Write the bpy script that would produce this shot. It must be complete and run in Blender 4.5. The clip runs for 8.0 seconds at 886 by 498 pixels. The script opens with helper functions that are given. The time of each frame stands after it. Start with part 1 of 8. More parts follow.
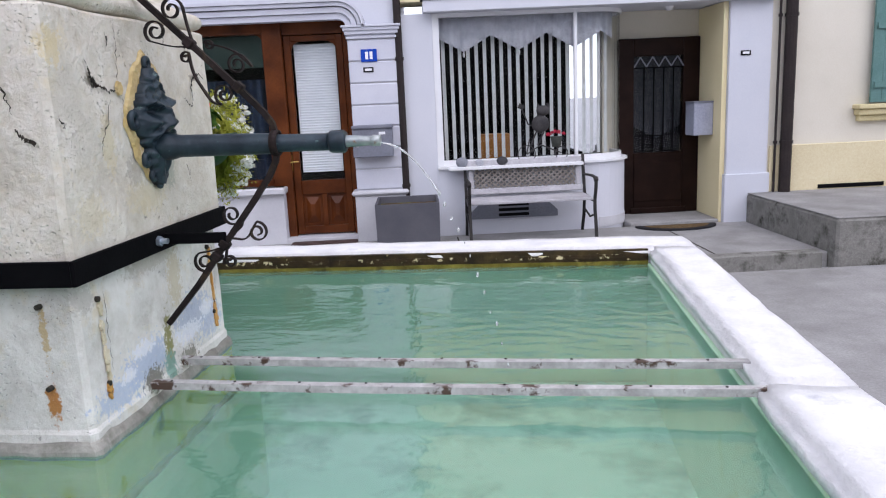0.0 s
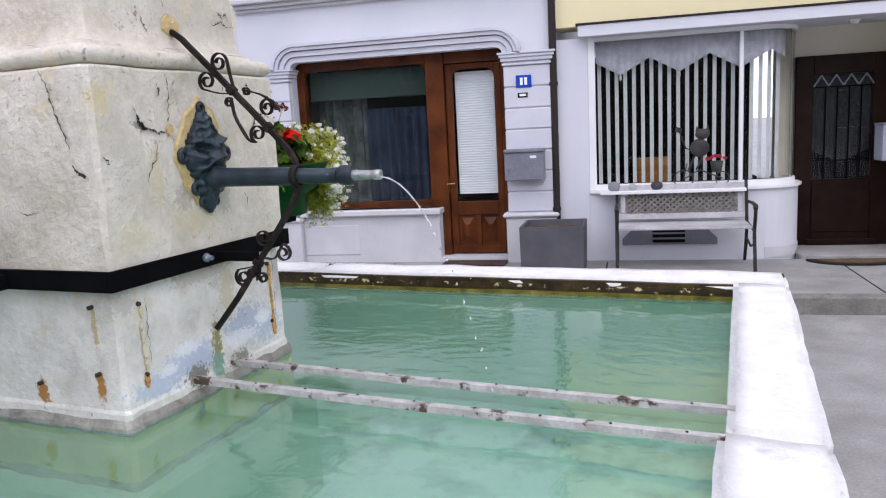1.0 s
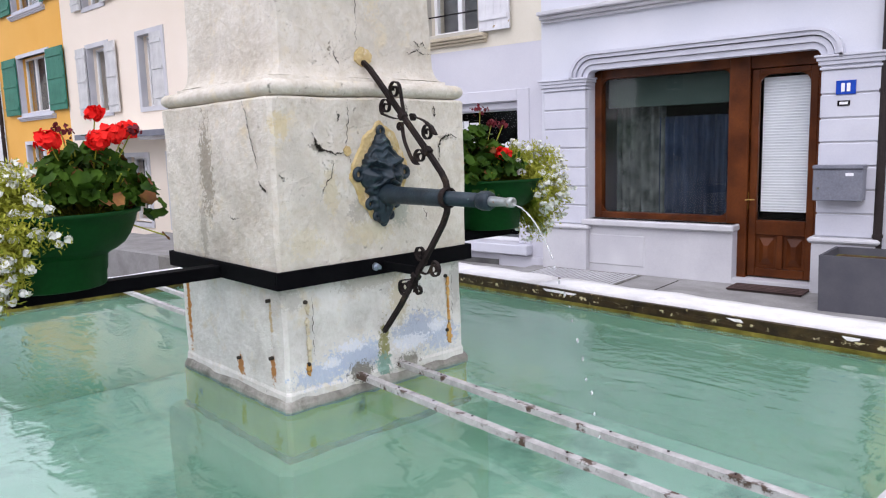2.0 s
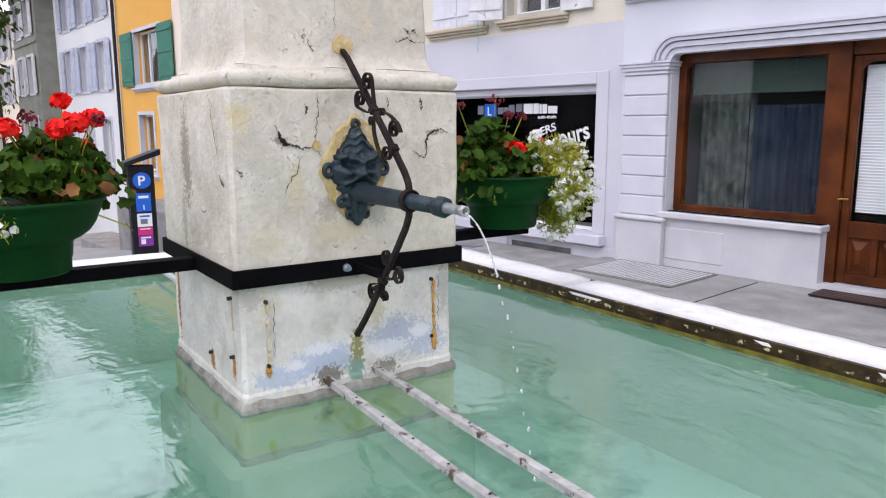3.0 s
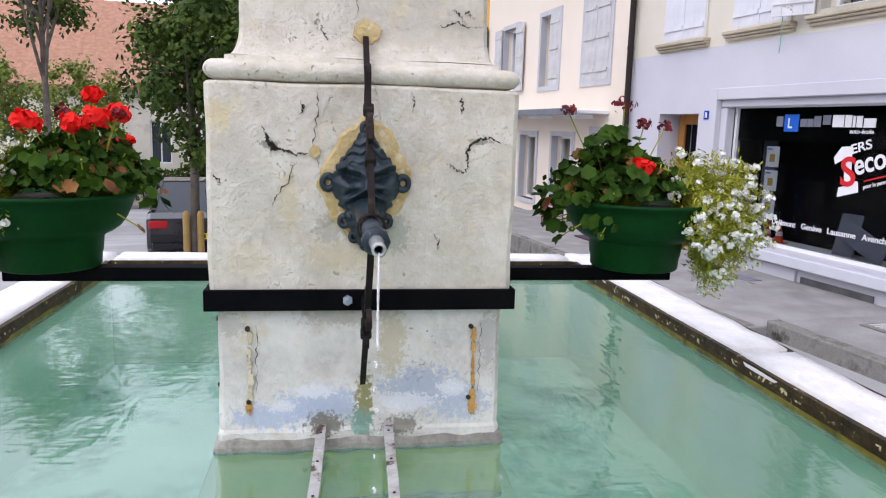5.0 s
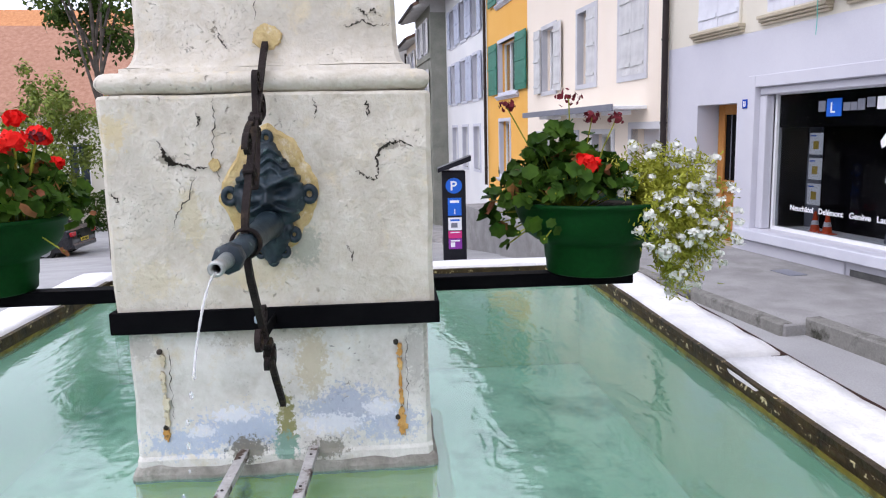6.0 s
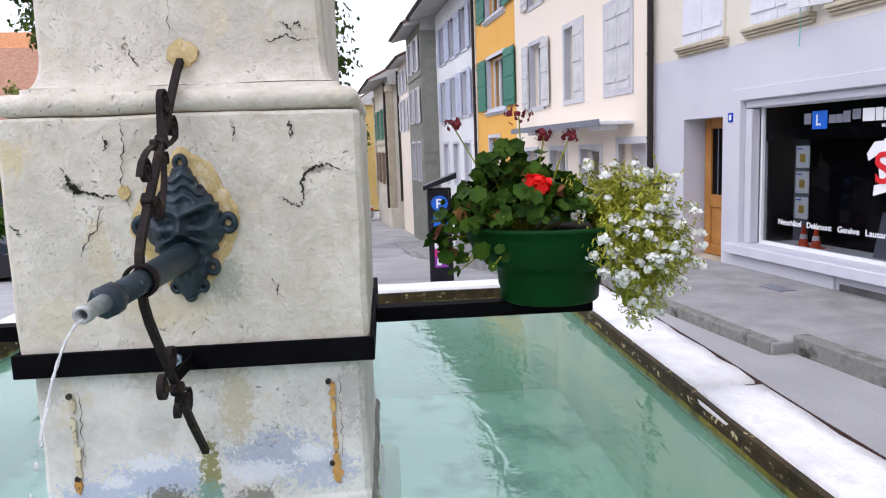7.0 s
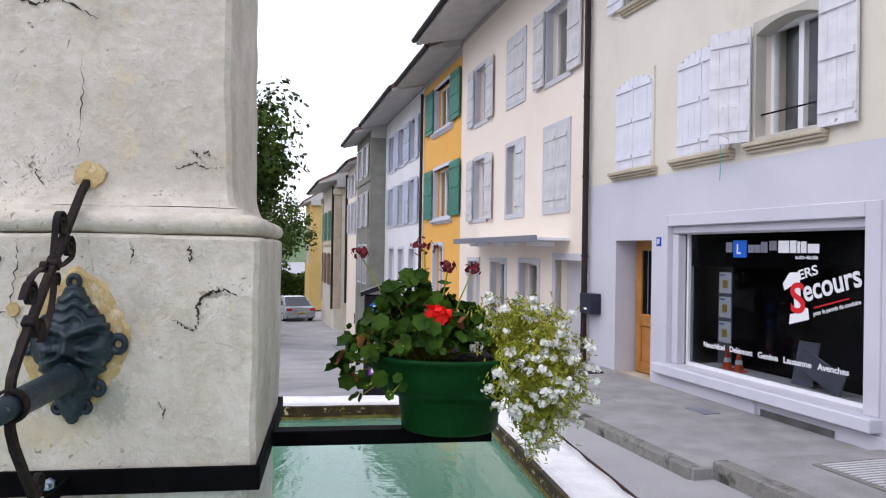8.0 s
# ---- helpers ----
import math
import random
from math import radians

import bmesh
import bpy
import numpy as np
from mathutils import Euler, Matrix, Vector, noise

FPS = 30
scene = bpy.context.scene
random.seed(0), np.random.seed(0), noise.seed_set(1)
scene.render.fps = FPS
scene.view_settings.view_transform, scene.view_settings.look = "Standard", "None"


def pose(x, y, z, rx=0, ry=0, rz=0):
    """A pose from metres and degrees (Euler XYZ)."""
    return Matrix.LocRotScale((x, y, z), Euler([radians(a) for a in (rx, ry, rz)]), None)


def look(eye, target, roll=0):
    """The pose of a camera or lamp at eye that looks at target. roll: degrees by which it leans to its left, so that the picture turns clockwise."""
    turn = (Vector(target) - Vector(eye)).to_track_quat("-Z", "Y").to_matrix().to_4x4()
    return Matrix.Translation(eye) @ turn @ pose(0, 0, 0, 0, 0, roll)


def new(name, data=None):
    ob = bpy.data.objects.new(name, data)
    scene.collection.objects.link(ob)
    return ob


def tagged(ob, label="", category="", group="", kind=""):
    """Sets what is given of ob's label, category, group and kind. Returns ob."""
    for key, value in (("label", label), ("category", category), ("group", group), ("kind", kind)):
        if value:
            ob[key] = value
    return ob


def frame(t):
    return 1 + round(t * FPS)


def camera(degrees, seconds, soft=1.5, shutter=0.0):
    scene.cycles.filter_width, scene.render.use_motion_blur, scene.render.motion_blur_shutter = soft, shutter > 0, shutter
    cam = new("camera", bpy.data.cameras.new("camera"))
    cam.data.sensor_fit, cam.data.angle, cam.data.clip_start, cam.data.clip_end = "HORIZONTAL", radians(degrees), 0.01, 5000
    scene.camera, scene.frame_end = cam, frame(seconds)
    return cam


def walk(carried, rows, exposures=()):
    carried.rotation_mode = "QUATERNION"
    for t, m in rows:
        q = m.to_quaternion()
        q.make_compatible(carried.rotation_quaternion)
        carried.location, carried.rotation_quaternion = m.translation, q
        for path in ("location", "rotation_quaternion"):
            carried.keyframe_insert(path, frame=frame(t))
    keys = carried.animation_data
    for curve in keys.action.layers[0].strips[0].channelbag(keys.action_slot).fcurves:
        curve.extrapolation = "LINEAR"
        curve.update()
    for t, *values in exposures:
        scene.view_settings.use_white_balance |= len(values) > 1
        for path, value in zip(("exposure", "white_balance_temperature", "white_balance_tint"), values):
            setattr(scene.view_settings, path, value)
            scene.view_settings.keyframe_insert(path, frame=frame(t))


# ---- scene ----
cam = camera(62.0, 8.0, soft=1.15)
PATH = [
    (0, (-0.096, 0.045, 1.26), (-0.04, 2.005, 0.866), -2.6),
    (0.5, (0.206, -0.084, 1.31), (-0.097, 1.862, 0.958), -2.8),
    (1, (0.444, -0.021, 1.28), (-0.041, 1.893, 0.963), -3),
    (1.5, (0.663, 0.129, 1.32), (-0.234, 1.875, 0.936), -2.9),
    (2, (0.923, 0.218, 1.331), (-0.35, 1.734, 1.051), -1.7),
    (2.2, (0.994, 0.261, 1.337), (-0.37, 1.7, 1.073), -2.4),
    (3.3, (1.134, 0.796, 1.39), (-0.387, 2.04, 1.018), 0.7),
    (3.5, (1.178, 0.923, 1.387), (-0.421, 2.063, 1.008), 0.1),
    (4, (1.226, 1.156, 1.414), (-0.527, 2.04, 1.029), -0.4),
    (4.5, (1.116, 1.36, 1.382), (-0.713, 2.094, 1.041), 1),
    (4.7, (1.065, 1.438, 1.392), (-0.789, 2.112, 1.061), 1.9),
    (5.8, (1.054, 1.905, 1.382), (-0.883, 2.277, 1.05), -1.8),
    (6, (1.036, 1.948, 1.384), (-0.897, 2.354, 1.07), -1.4),
    (6.5, (0.947, 2.012, 1.379), (-0.993, 2.397, 1.081), -1.1),
    (7, (0.926, 2.116, 1.39), (-1.011, 2.534, 1.119), -2.1),
    (7.5, (0.977, 2.212, 1.425), (-0.94, 2.762, 1.266), -1.3),
    (8, (0.993, 2.216, 1.457), (-0.925, 2.784, 1.464), 0.9),
]
EXPOSURES = [(0.0, 0.42, 6300, 19), (1.0, 0.47, 6400, 19), (2.0, 0.55, 6480, 19), (4.0, 0.54, 6520, 19), (6.0, 0.60, 6350, 19), (7.5, 0.50, 6350, 19), (8.0, 0.38, 6350, 19)]
walk(cam, [(t, look(eye, target, roll)) for t, eye, target, roll in PATH], EXPOSURES)

# ---- light ----
world = bpy.data.worlds.new("sky")
scene.world = world
world.use_nodes = True
wn, wl = world.node_tree.nodes, world.node_tree.links
wn.clear()
sky = wn.new("ShaderNodeTexSky")
sky.sky_type, sky.sun_disc = "NISHITA", False
sky.sun_elevation, sky.sun_rotation = radians(55), radians(200)
haze = wn.new("ShaderNodeMix")
haze.data_type = "RGBA"
haze.inputs[0].default_value = 0.75
haze.inputs[7].default_value = (8.4, 8.8, 9.6, 1)
back = wn.new("ShaderNodeBackground")
back.inputs[1].default_value = 0.148
wout = wn.new("ShaderNodeOutputWorld")
wl.new(sky.outputs[0], haze.inputs[6])
wl.new(haze.outputs[2], back.inputs[0])
wl.new(back.outputs[0], wout.inputs[0])
sun_data = bpy.data.lights.new("sun", "SUN")
sun_data.energy, sun_data.angle, sun_data.color = 0.75, radians(60), (1.0, 0.96, 0.9)
sun = new("sun", sun_data)
sun.matrix_world = look((6, -8, 14), (0, 3, 0))

# ---- materials ----


def mat(name, dark, light=None, scale=6.0, rough=0.8, bump=0.15, fine=80.0, metal=0.0, spec=0.2, per_piece=0.0, coat=0.0, blotch=None, blotch_scale=1.5, blotch_at=(0.55, 0.75), detail=8.0, fissures=0.0, stains=(), speck=0.35, tinge=None):
    """A surface with colour variation at two scales, fine relief, and stains of a second colour where blotch is given."""
    m = bpy.data.materials.new(name)
    m.use_nodes = True
    n, l = m.node_tree.nodes, m.node_tree.links
    b = n["Principled BSDF"]
    light = light or tuple(min(1, c * 1.25) for c in dark)
    tc = n.new("ShaderNodeTexCoord")
    big = n.new("ShaderNodeTexNoise")
    big.inputs["Scale"].default_value, big.inputs["Detail"].default_value = scale, detail
    small = n.new("ShaderNodeTexNoise")
    small.inputs["Scale"].default_value, small.inputs["Detail"].default_value, small.inputs["Roughness"].default_value = fine, 7, 0.62
    l.new(tc.outputs["Object"], big.inputs["Vector"])
    l.new(tc.outputs["Object"], small.inputs["Vector"])
    ramp = n.new("ShaderNodeValToRGB")
    ramp.color_ramp.elements[0].position, ramp.color_ramp.elements[1].position = 0.3, 0.72
    ramp.color_ramp.elements[0].color, ramp.color_ramp.elements[1].color = (*dark, 1), (*light, 1)
    l.new(big.outputs["Fac"], ramp.inputs[0])
    grain = n.new("ShaderNodeMix")
    grain.data_type, grain.blend_type = "RGBA", "OVERLAY"
    grain.inputs[0].default_value = speck
    l.new(ramp.outputs[0], grain.inputs[6])
    l.new(small.outputs["Fac"], grain.inputs[7])
    colour = grain.outputs[2]
    if blotch:
        st = n.new("ShaderNodeTexNoise")
        st.inputs["Scale"].default_value, st.inputs["Detail"].default_value = blotch_scale, 10
        st.inputs["Roughness"].default_value = 0.65
        l.new(tc.outputs["Object"], st.inputs["Vector"])
        mr = n.new("ShaderNodeMapRange")
        mr.inputs[1].default_value, mr.inputs[2].default_value = blotch_at
        l.new(st.outputs["Fac"], mr.inputs[0])
        mix = n.new("ShaderNodeMix")
        mix.data_type = "RGBA"
        mix.inputs[7].default_value = (*blotch, 1)
        l.new(mr.outputs[0], mix.inputs[0])
        l.new(colour, mix.inputs[6])
        colour = mix.outputs[2]
    if tinge:
        tn = n.new("ShaderNodeTexNoise")
        tn.inputs["Scale"].default_value, tn.inputs["Detail"].default_value, tn.inputs["Roughness"].default_value = 11, 8, 0.7
        l.new(tc.outputs["Object"], tn.inputs["Vector"])
        tr_ = n.new("ShaderNodeMapRange")
        tr_.inputs[1].default_value, tr_.inputs[2].default_value, tr_.inputs[4].default_value = 0.56, 0.72, 0.8
        l.new(tn.outputs["Fac"], tr_.inputs[0])
        tm = n.new("ShaderNodeMix")
        tm.data_type = "RGBA"
        tm.inputs[7].default_value = (*tinge, 1)
        l.new(tr_.outputs[0], tm.inputs[0])
        l.new(colour, tm.inputs[6])
        colour = tm.outputs[2]
    height = None
    if fissures:
        warp = n.new("ShaderNodeMix")
        warp.data_type, warp.blend_type = "RGBA", "LINEAR_LIGHT"
        warp.inputs[0].default_value = 0.10
        wnz = n.new("ShaderNodeTexNoise")
        wnz.inputs["Scale"].default_value, wnz.inputs["Detail"].default_value = 9, 6
        l.new(tc.outputs["Object"], wnz.inputs["Vector"])
        l.new(tc.outputs["Object"], warp.inputs[6])
        l.new(wnz.outputs["Color"], warp.inputs[7])
        dark_mask = None
        for vs, lo, hi, ms, m0, m1, feat in ((34, 0.08, 0.17, 4.5, 0.58, 0.68, "F1"), (95, 0.10, 0.24, 6.0, 0.54, 0.64, "F1")):
            vo = n.new("ShaderNodeTexVoronoi")
            vo.feature = feat
            vo.inputs["Scale"].default_value = vs
            l.new(warp.outputs[2], vo.inputs["Vector"])
            line = n.new("ShaderNodeMapRange")
            line.inputs[1].default_value, line.inputs[2].default_value = lo, hi
            line.inputs[3].default_value, line.inputs[4].default_value = 1, 0
            l.new(vo.outputs["Distance"], line.inputs[0])
            mk = n.new("ShaderNodeTexNoise")
            mk.inputs["Scale"].default_value, mk.inputs["Detail"].default_value = ms, 3
            l.new(tc.outputs["Object"], mk.inputs["Vector"])
            mkr = n.new("ShaderNodeMapRange")
            mkr.inputs[1].default_value, mkr.inputs[2].default_value = m0, m1
            l.new(mk.outputs["Fac"], mkr.inputs[0])
            mul = n.new("ShaderNodeMath")
            mul.operation = "MULTIPLY"
            l.new(line.outputs[0], mul.inputs[0])
            l.new(mkr.outputs[0], mul.inputs[1])
            if dark_mask:
                mx = n.new("ShaderNodeMath")
                mx.operation = "MAXIMUM"
                l.new(dark_mask, mx.inputs[0])
                l.new(mul.outputs[0], mx.inputs[1])
                dark_mask = mx.outputs[0]
            else:
                dark_mask = mul.outputs[0]
        fm = n.new("ShaderNodeMix")
        fm.data_type = "RGBA"
        fm.inputs[7].default_value = (0.07, 0.06, 0.045, 1)
        sc = n.new("ShaderNodeMath")
        sc.operation = "MULTIPLY"
        sc.inputs[1].default_value = fissures
        l.new(dark_mask, sc.inputs[0])
        l.new(sc.outputs[0], fm.inputs[0])
        l.new(colour, fm.inputs[6])
        colour, height = fm.outputs[2], dark_mask
    for centre, radii, tone, amount in stains:
        sub = n.new("ShaderNodeVectorMath")
        sub.operation = "SUBTRACT"
        sub.inputs[1].default_value = centre
        l.new(tc.outputs["Object"], sub.inputs[0])
        div = n.new("ShaderNodeVectorMath")
        div.operation = "DIVIDE"
        div.inputs[1].default_value = radii
        l.new(sub.outputs[0], div.inputs[0])
        ln = n.new("ShaderNodeVectorMath")
        ln.operation = "LENGTH"
        l.new(div.outputs[0], ln.inputs[0])
        sn = n.new("ShaderNodeTexNoise")
        sn.inputs["Scale"].default_value, sn.inputs["Detail"].default_value, sn.inputs["Roughness"].default_value = 70, 9, 0.74
        l.new(tc.outputs["Object"], sn.inputs["Vector"])
        ad = n.new("ShaderNodeMath")
        ad.operation = "MULTIPLY_ADD"
        ad.inputs[1].default_value = 3.2
        l.new(sn.outputs["Fac"], ad.inputs[0])
        l.new(ln.outputs["Value"], ad.inputs[2])
        sr = n.new("ShaderNodeMapRange")
        sr.inputs[1].default_value, sr.inputs[2].default_value = 2.46, 2.24
        sr.inputs[4].default_value = amount
        l.new(ad.outputs[0], sr.inputs[0])
        sm = n.new("ShaderNodeMix")
        sm.data_type = "RGBA"
        sm.inputs[7].default_value = (*tone, 1)
        l.new(sr.outputs[0], sm.inputs[0])
        l.new(colour, sm.inputs[6])
        colour = sm.outputs[2]
    if per_piece:
        info = n.new("ShaderNodeObjectInfo")
        hv = n.new("ShaderNodeHueSaturation")
        mr2 = n.new("ShaderNodeMapRange")
        mr2.inputs[3].default_value, mr2.inputs[4].default_value = 1 - per_piece, 1 + per_piece
        l.new(info.outputs["Random"], mr2.inputs[0])
        l.new(mr2.outputs[0], hv.inputs["Value"])
        l.new(colour, hv.inputs["Color"])
        colour = hv.outputs[0]
    l.new(colour, b.inputs["Base Color"])
    rr = n.new("ShaderNodeMapRange")
    rr.inputs[3].default_value, rr.inputs[4].default_value = max(0.02, rough - 0.1), min(1, rough + 0.1)
    l.new(big.outputs["Fac"], rr.inputs[0])
    l.new(rr.outputs[0], b.inputs["Roughness"])
    b.inputs["Metallic"].default_value = metal
    b.inputs["Specular IOR Level"].default_value = spec
    b.inputs["Coat Weight"].default_value = coat
    if bump:
        add = n.new("ShaderNodeMath")
        add.operation = "MULTIPLY_ADD"
        add.inputs[1].default_value = 0.5
        l.new(small.outputs["Fac"], add.inputs[0])
        l.new(big.outputs["Fac"], add.inputs[2])
        bp = n.new("ShaderNodeBump")
        bp.inputs["Strength"].default_value, bp.inputs["Distance"].default_value = bump, 0.02
        hh = add.outputs[0]
        if height:
            dip = n.new("ShaderNodeMath")
            dip.operation = "SUBTRACT"
            l.new(hh, dip.inputs[0])
            l.new(height, dip.inputs[1])
            hh = dip.outputs[0]
        l.new(hh, bp.inputs["Height"])
        l.new(bp.outputs[0], b.inputs["Normal"])
    return m


def glass_mat(name, tint=(0.95, 0.97, 0.97), rough=0.0):
    m = bpy.data.materials.new(name)
    m.use_nodes = True
    b = m.node_tree.nodes["Principled BSDF"]
    b.inputs["Base Color"].default_value = (*tint, 1)
    b.inputs["Transmission Weight"].default_value = 1
    b.inputs["Roughness"].default_value = rough
    b.inputs["IOR"].default_value = 1.45
    return m


def water_mat():
    """Milky green water: a fresnel gloss over a part clear, part cloudy body, with slow ripples."""
    m = bpy.data.materials.new("water")
    m.use_nodes = True
    n, l = m.node_tree.nodes, m.node_tree.links
    n.clear()
    out = n.new("ShaderNodeOutputMaterial")
    tc = n.new("ShaderNodeTexCoord")
    w1 = n.new("ShaderNodeTexNoise")
    w1.inputs["Scale"].default_value, w1.inputs["Detail"].default_value, w1.inputs["Distortion"].default_value = 5.5, 2, 0.8
    mp = n.new("ShaderNodeMapping")
    mp.inputs["Scale"].default_value = (1.0, 2.2, 1)
    l.new(tc.outputs["Object"], mp.inputs["Vector"])
    l.new(mp.outputs[0], w1.inputs["Vector"])
    off = n.new("ShaderNodeVectorMath")
    off.operation = "SUBTRACT"
    off.inputs[1].default_value = (-0.12, 1.77, 0.545)
    l.new(tc.outputs["Object"], off.inputs[0])
    ring = n.new("ShaderNodeTexWave")
    ring.wave_type, ring.rings_direction = "RINGS", "Z"
    ring.inputs["Scale"].default_value, ring.inputs["Distortion"].default_value, ring.inputs["Detail"].default_value, ring.inputs["Detail Scale"].default_value = 4.2, 5.5, 2, 1.6
    l.new(off.outputs[0], ring.inputs["Vector"])
    far = n.new("ShaderNodeVectorMath")
    far.operation = "LENGTH"
    l.new(off.outputs[0], far.inputs[0])
    fade = n.new("ShaderNodeMapRange")
    fade.inputs[1].default_value, fade.inputs[2].default_value, fade.inputs[3].default_value, fade.inputs[4].default_value = 0.05, 1.3, 0.22, 0.0
    l.new(far.outputs["Value"], fade.inputs[0])
    rs = n.new("ShaderNodeMath")
    rs.operation = "MULTIPLY"
    l.new(ring.outputs["Fac"], rs.inputs[0])
    l.new(fade.outputs[0], rs.inputs[1])
    hs = n.new("ShaderNodeMath")
    hs.operation = "ADD"
    l.new(rs.outputs[0], hs.inputs[0])
    w2 = n.new("ShaderNodeTexNoise")
    w2.inputs["Scale"].default_value, w2.inputs["Detail"].default_value, w2.inputs["Distortion"].default_value = 17, 2, 0.4
    mp2 = n.new("ShaderNodeMapping")
    mp2.inputs["Scale"].default_value, mp2.inputs["Rotation"].default_value = (2.2, 0.6, 1), (0, 0, 0.3)
    l.new(tc.outputs["Object"], mp2.inputs["Vector"])
    l.new(mp2.outputs[0], w2.inputs["Vector"])
    hw = n.new("ShaderNodeMath")
    hw.operation = "MULTIPLY_ADD"
    hw.inputs[1].default_value = 0.22
    l.new(w2.outputs["Fac"], hw.inputs[0])
    l.new(w1.outputs["Fac"], hw.inputs[2])
    l.new(hw.outputs[0], hs.inputs[1])
    bp = n.new("ShaderNodeBump")
    bp.inputs["Strength"].default_value, bp.inputs["Distance"].default_value = 0.085, 0.03
    l.new(hs.outputs[0], bp.inputs["Height"])
    gl = n.new("ShaderNodeBsdfGlossy")
    gl.inputs["Roughness"].default_value = 0.02
    tr = n.new("ShaderNodeBsdfTransparent")
    tr.inputs["Color"].default_value = (0.90, 1.0, 0.94, 1)
    df = n.new("ShaderNodeBsdfDiffuse")
    cl = n.new("ShaderNodeTexNoise")
    cl.inputs["Scale"].default_value, cl.inputs["Detail"].default_value = 1.3, 3
    l.new(tc.outputs["Object"], cl.inputs["Vector"])
    rp = n.new("ShaderNodeValToRGB")
    rp.color_ramp.elements[0].position, rp.color_ramp.elements[1].position = 0.35, 0.7
    rp.color_ramp.elements[0].color, rp.color_ramp.elements[1].color = (0.31, 0.69, 0.51, 1), (0.52, 0.90, 0.70, 1)
    l.new(cl.outputs["Fac"], rp.inputs[0])
    l.new(rp.outputs[0], df.inputs["Color"])
    body = n.new("ShaderNodeMixShader")
    body.inputs[0].default_value = 0.24
    l.new(tr.outputs[0], body.inputs[1])
    l.new(df.outputs[0], body.inputs[2])
    fr = n.new("ShaderNodeFresnel")
    fr.inputs["IOR"].default_value = 2.0
    mix = n.new("ShaderNodeMixShader")
    for a in (gl, fr):
        l.new(bp.outputs[0], a.inputs["Normal"])
    l.new(fr.outputs[0], mix.inputs[0])
    l.new(body.outputs[0], mix.inputs[1])
    l.new(gl.outputs[0], mix.inputs[2])
    l.new(mix.outputs[0], out.inputs["Surface"])
    return m


def plain(name, colour, rough=0.6, metal=0.0, spec=0.4):
    """For small things of one even colour: lettering, enamel plates, print."""
    m = bpy.data.materials.new(name)
    m.use_nodes = True
    b = m.node_tree.nodes["Principled BSDF"]
    b.inputs["Base Color"].default_value = (*colour, 1)
    b.inputs["Roughness"].default_value, b.inputs["Metallic"].default_value = rough, metal
    b.inputs["Specular IOR Level"].default_value = spec
    return m


RUST_TONE, DIRT_TONE, GREEN_TONE = (0.40, 0.17, 0.035), (0.16, 0.14, 0.10), (0.26, 0.25, 0.10)
LIMESTONE = mat("limestone", (0.55, 0.51, 0.425), (0.76, 0.72, 0.63), 6, 0.9, 0.75, 42, blotch=(0.55, 0.52, 0.45), blotch_scale=5, blotch_at=(0.52, 0.72), fissures=0.32, speck=0.42, tinge=(0.70, 0.61, 0.42), stains=(
    ((-1.01, 1.70, 1.13), (0.05, 0.05, 0.05), DIRT_TONE, 0.35), ((-1.01, 1.86, 1.12), (0.05, 0.05, 0.06), (0.34, 0.37, 0.30), 0.6), ((-1.44, 1.40, 1.27), (0.055, 0.05, 0.19), (0.26, 0.23, 0.17), 0.75), ((-1.49, 1.40, 1.07), (0.035, 0.05, 0.12), (0.32, 0.29, 0.22), 0.55),
    ((-1.01, 1.555, 1.335), (0.02, 0.030, 0.014), DIRT_TONE, 0.6), ((-1.01, 2.07, 1.355), (0.02, 0.04, 0.010), DIRT_TONE, 0.5), ((-1.06, 1.668, 1.645), (0.03, 0.020, 0.045), DIRT_TONE, 0.8), ((-1.06, 2.03, 1.665), (0.03, 0.06, 0.025), DIRT_TONE, 0.6),
    ((-1.01, 1.44, 1.40), (0.03, 0.04, 0.05), (0.66, 0.55, 0.30), 0.6), ((-1.01, 1.60, 1.20), (0.03, 0.035, 0.09), (0.64, 0.55, 0.33), 0.5), ((-1.01, 1.74, 1.06), (0.03, 0.12, 0.05), (0.62, 0.54, 0.34), 0.45), ((-1.01, 1.50, 1.05), (0.03, 0.07, 0.06), (0.66, 0.58, 0.38), 0.4), ((-1.06, 1.84, 1.80), (0.04, 0.05, 0.16), (0.66, 0.57, 0.38), 0.5)))
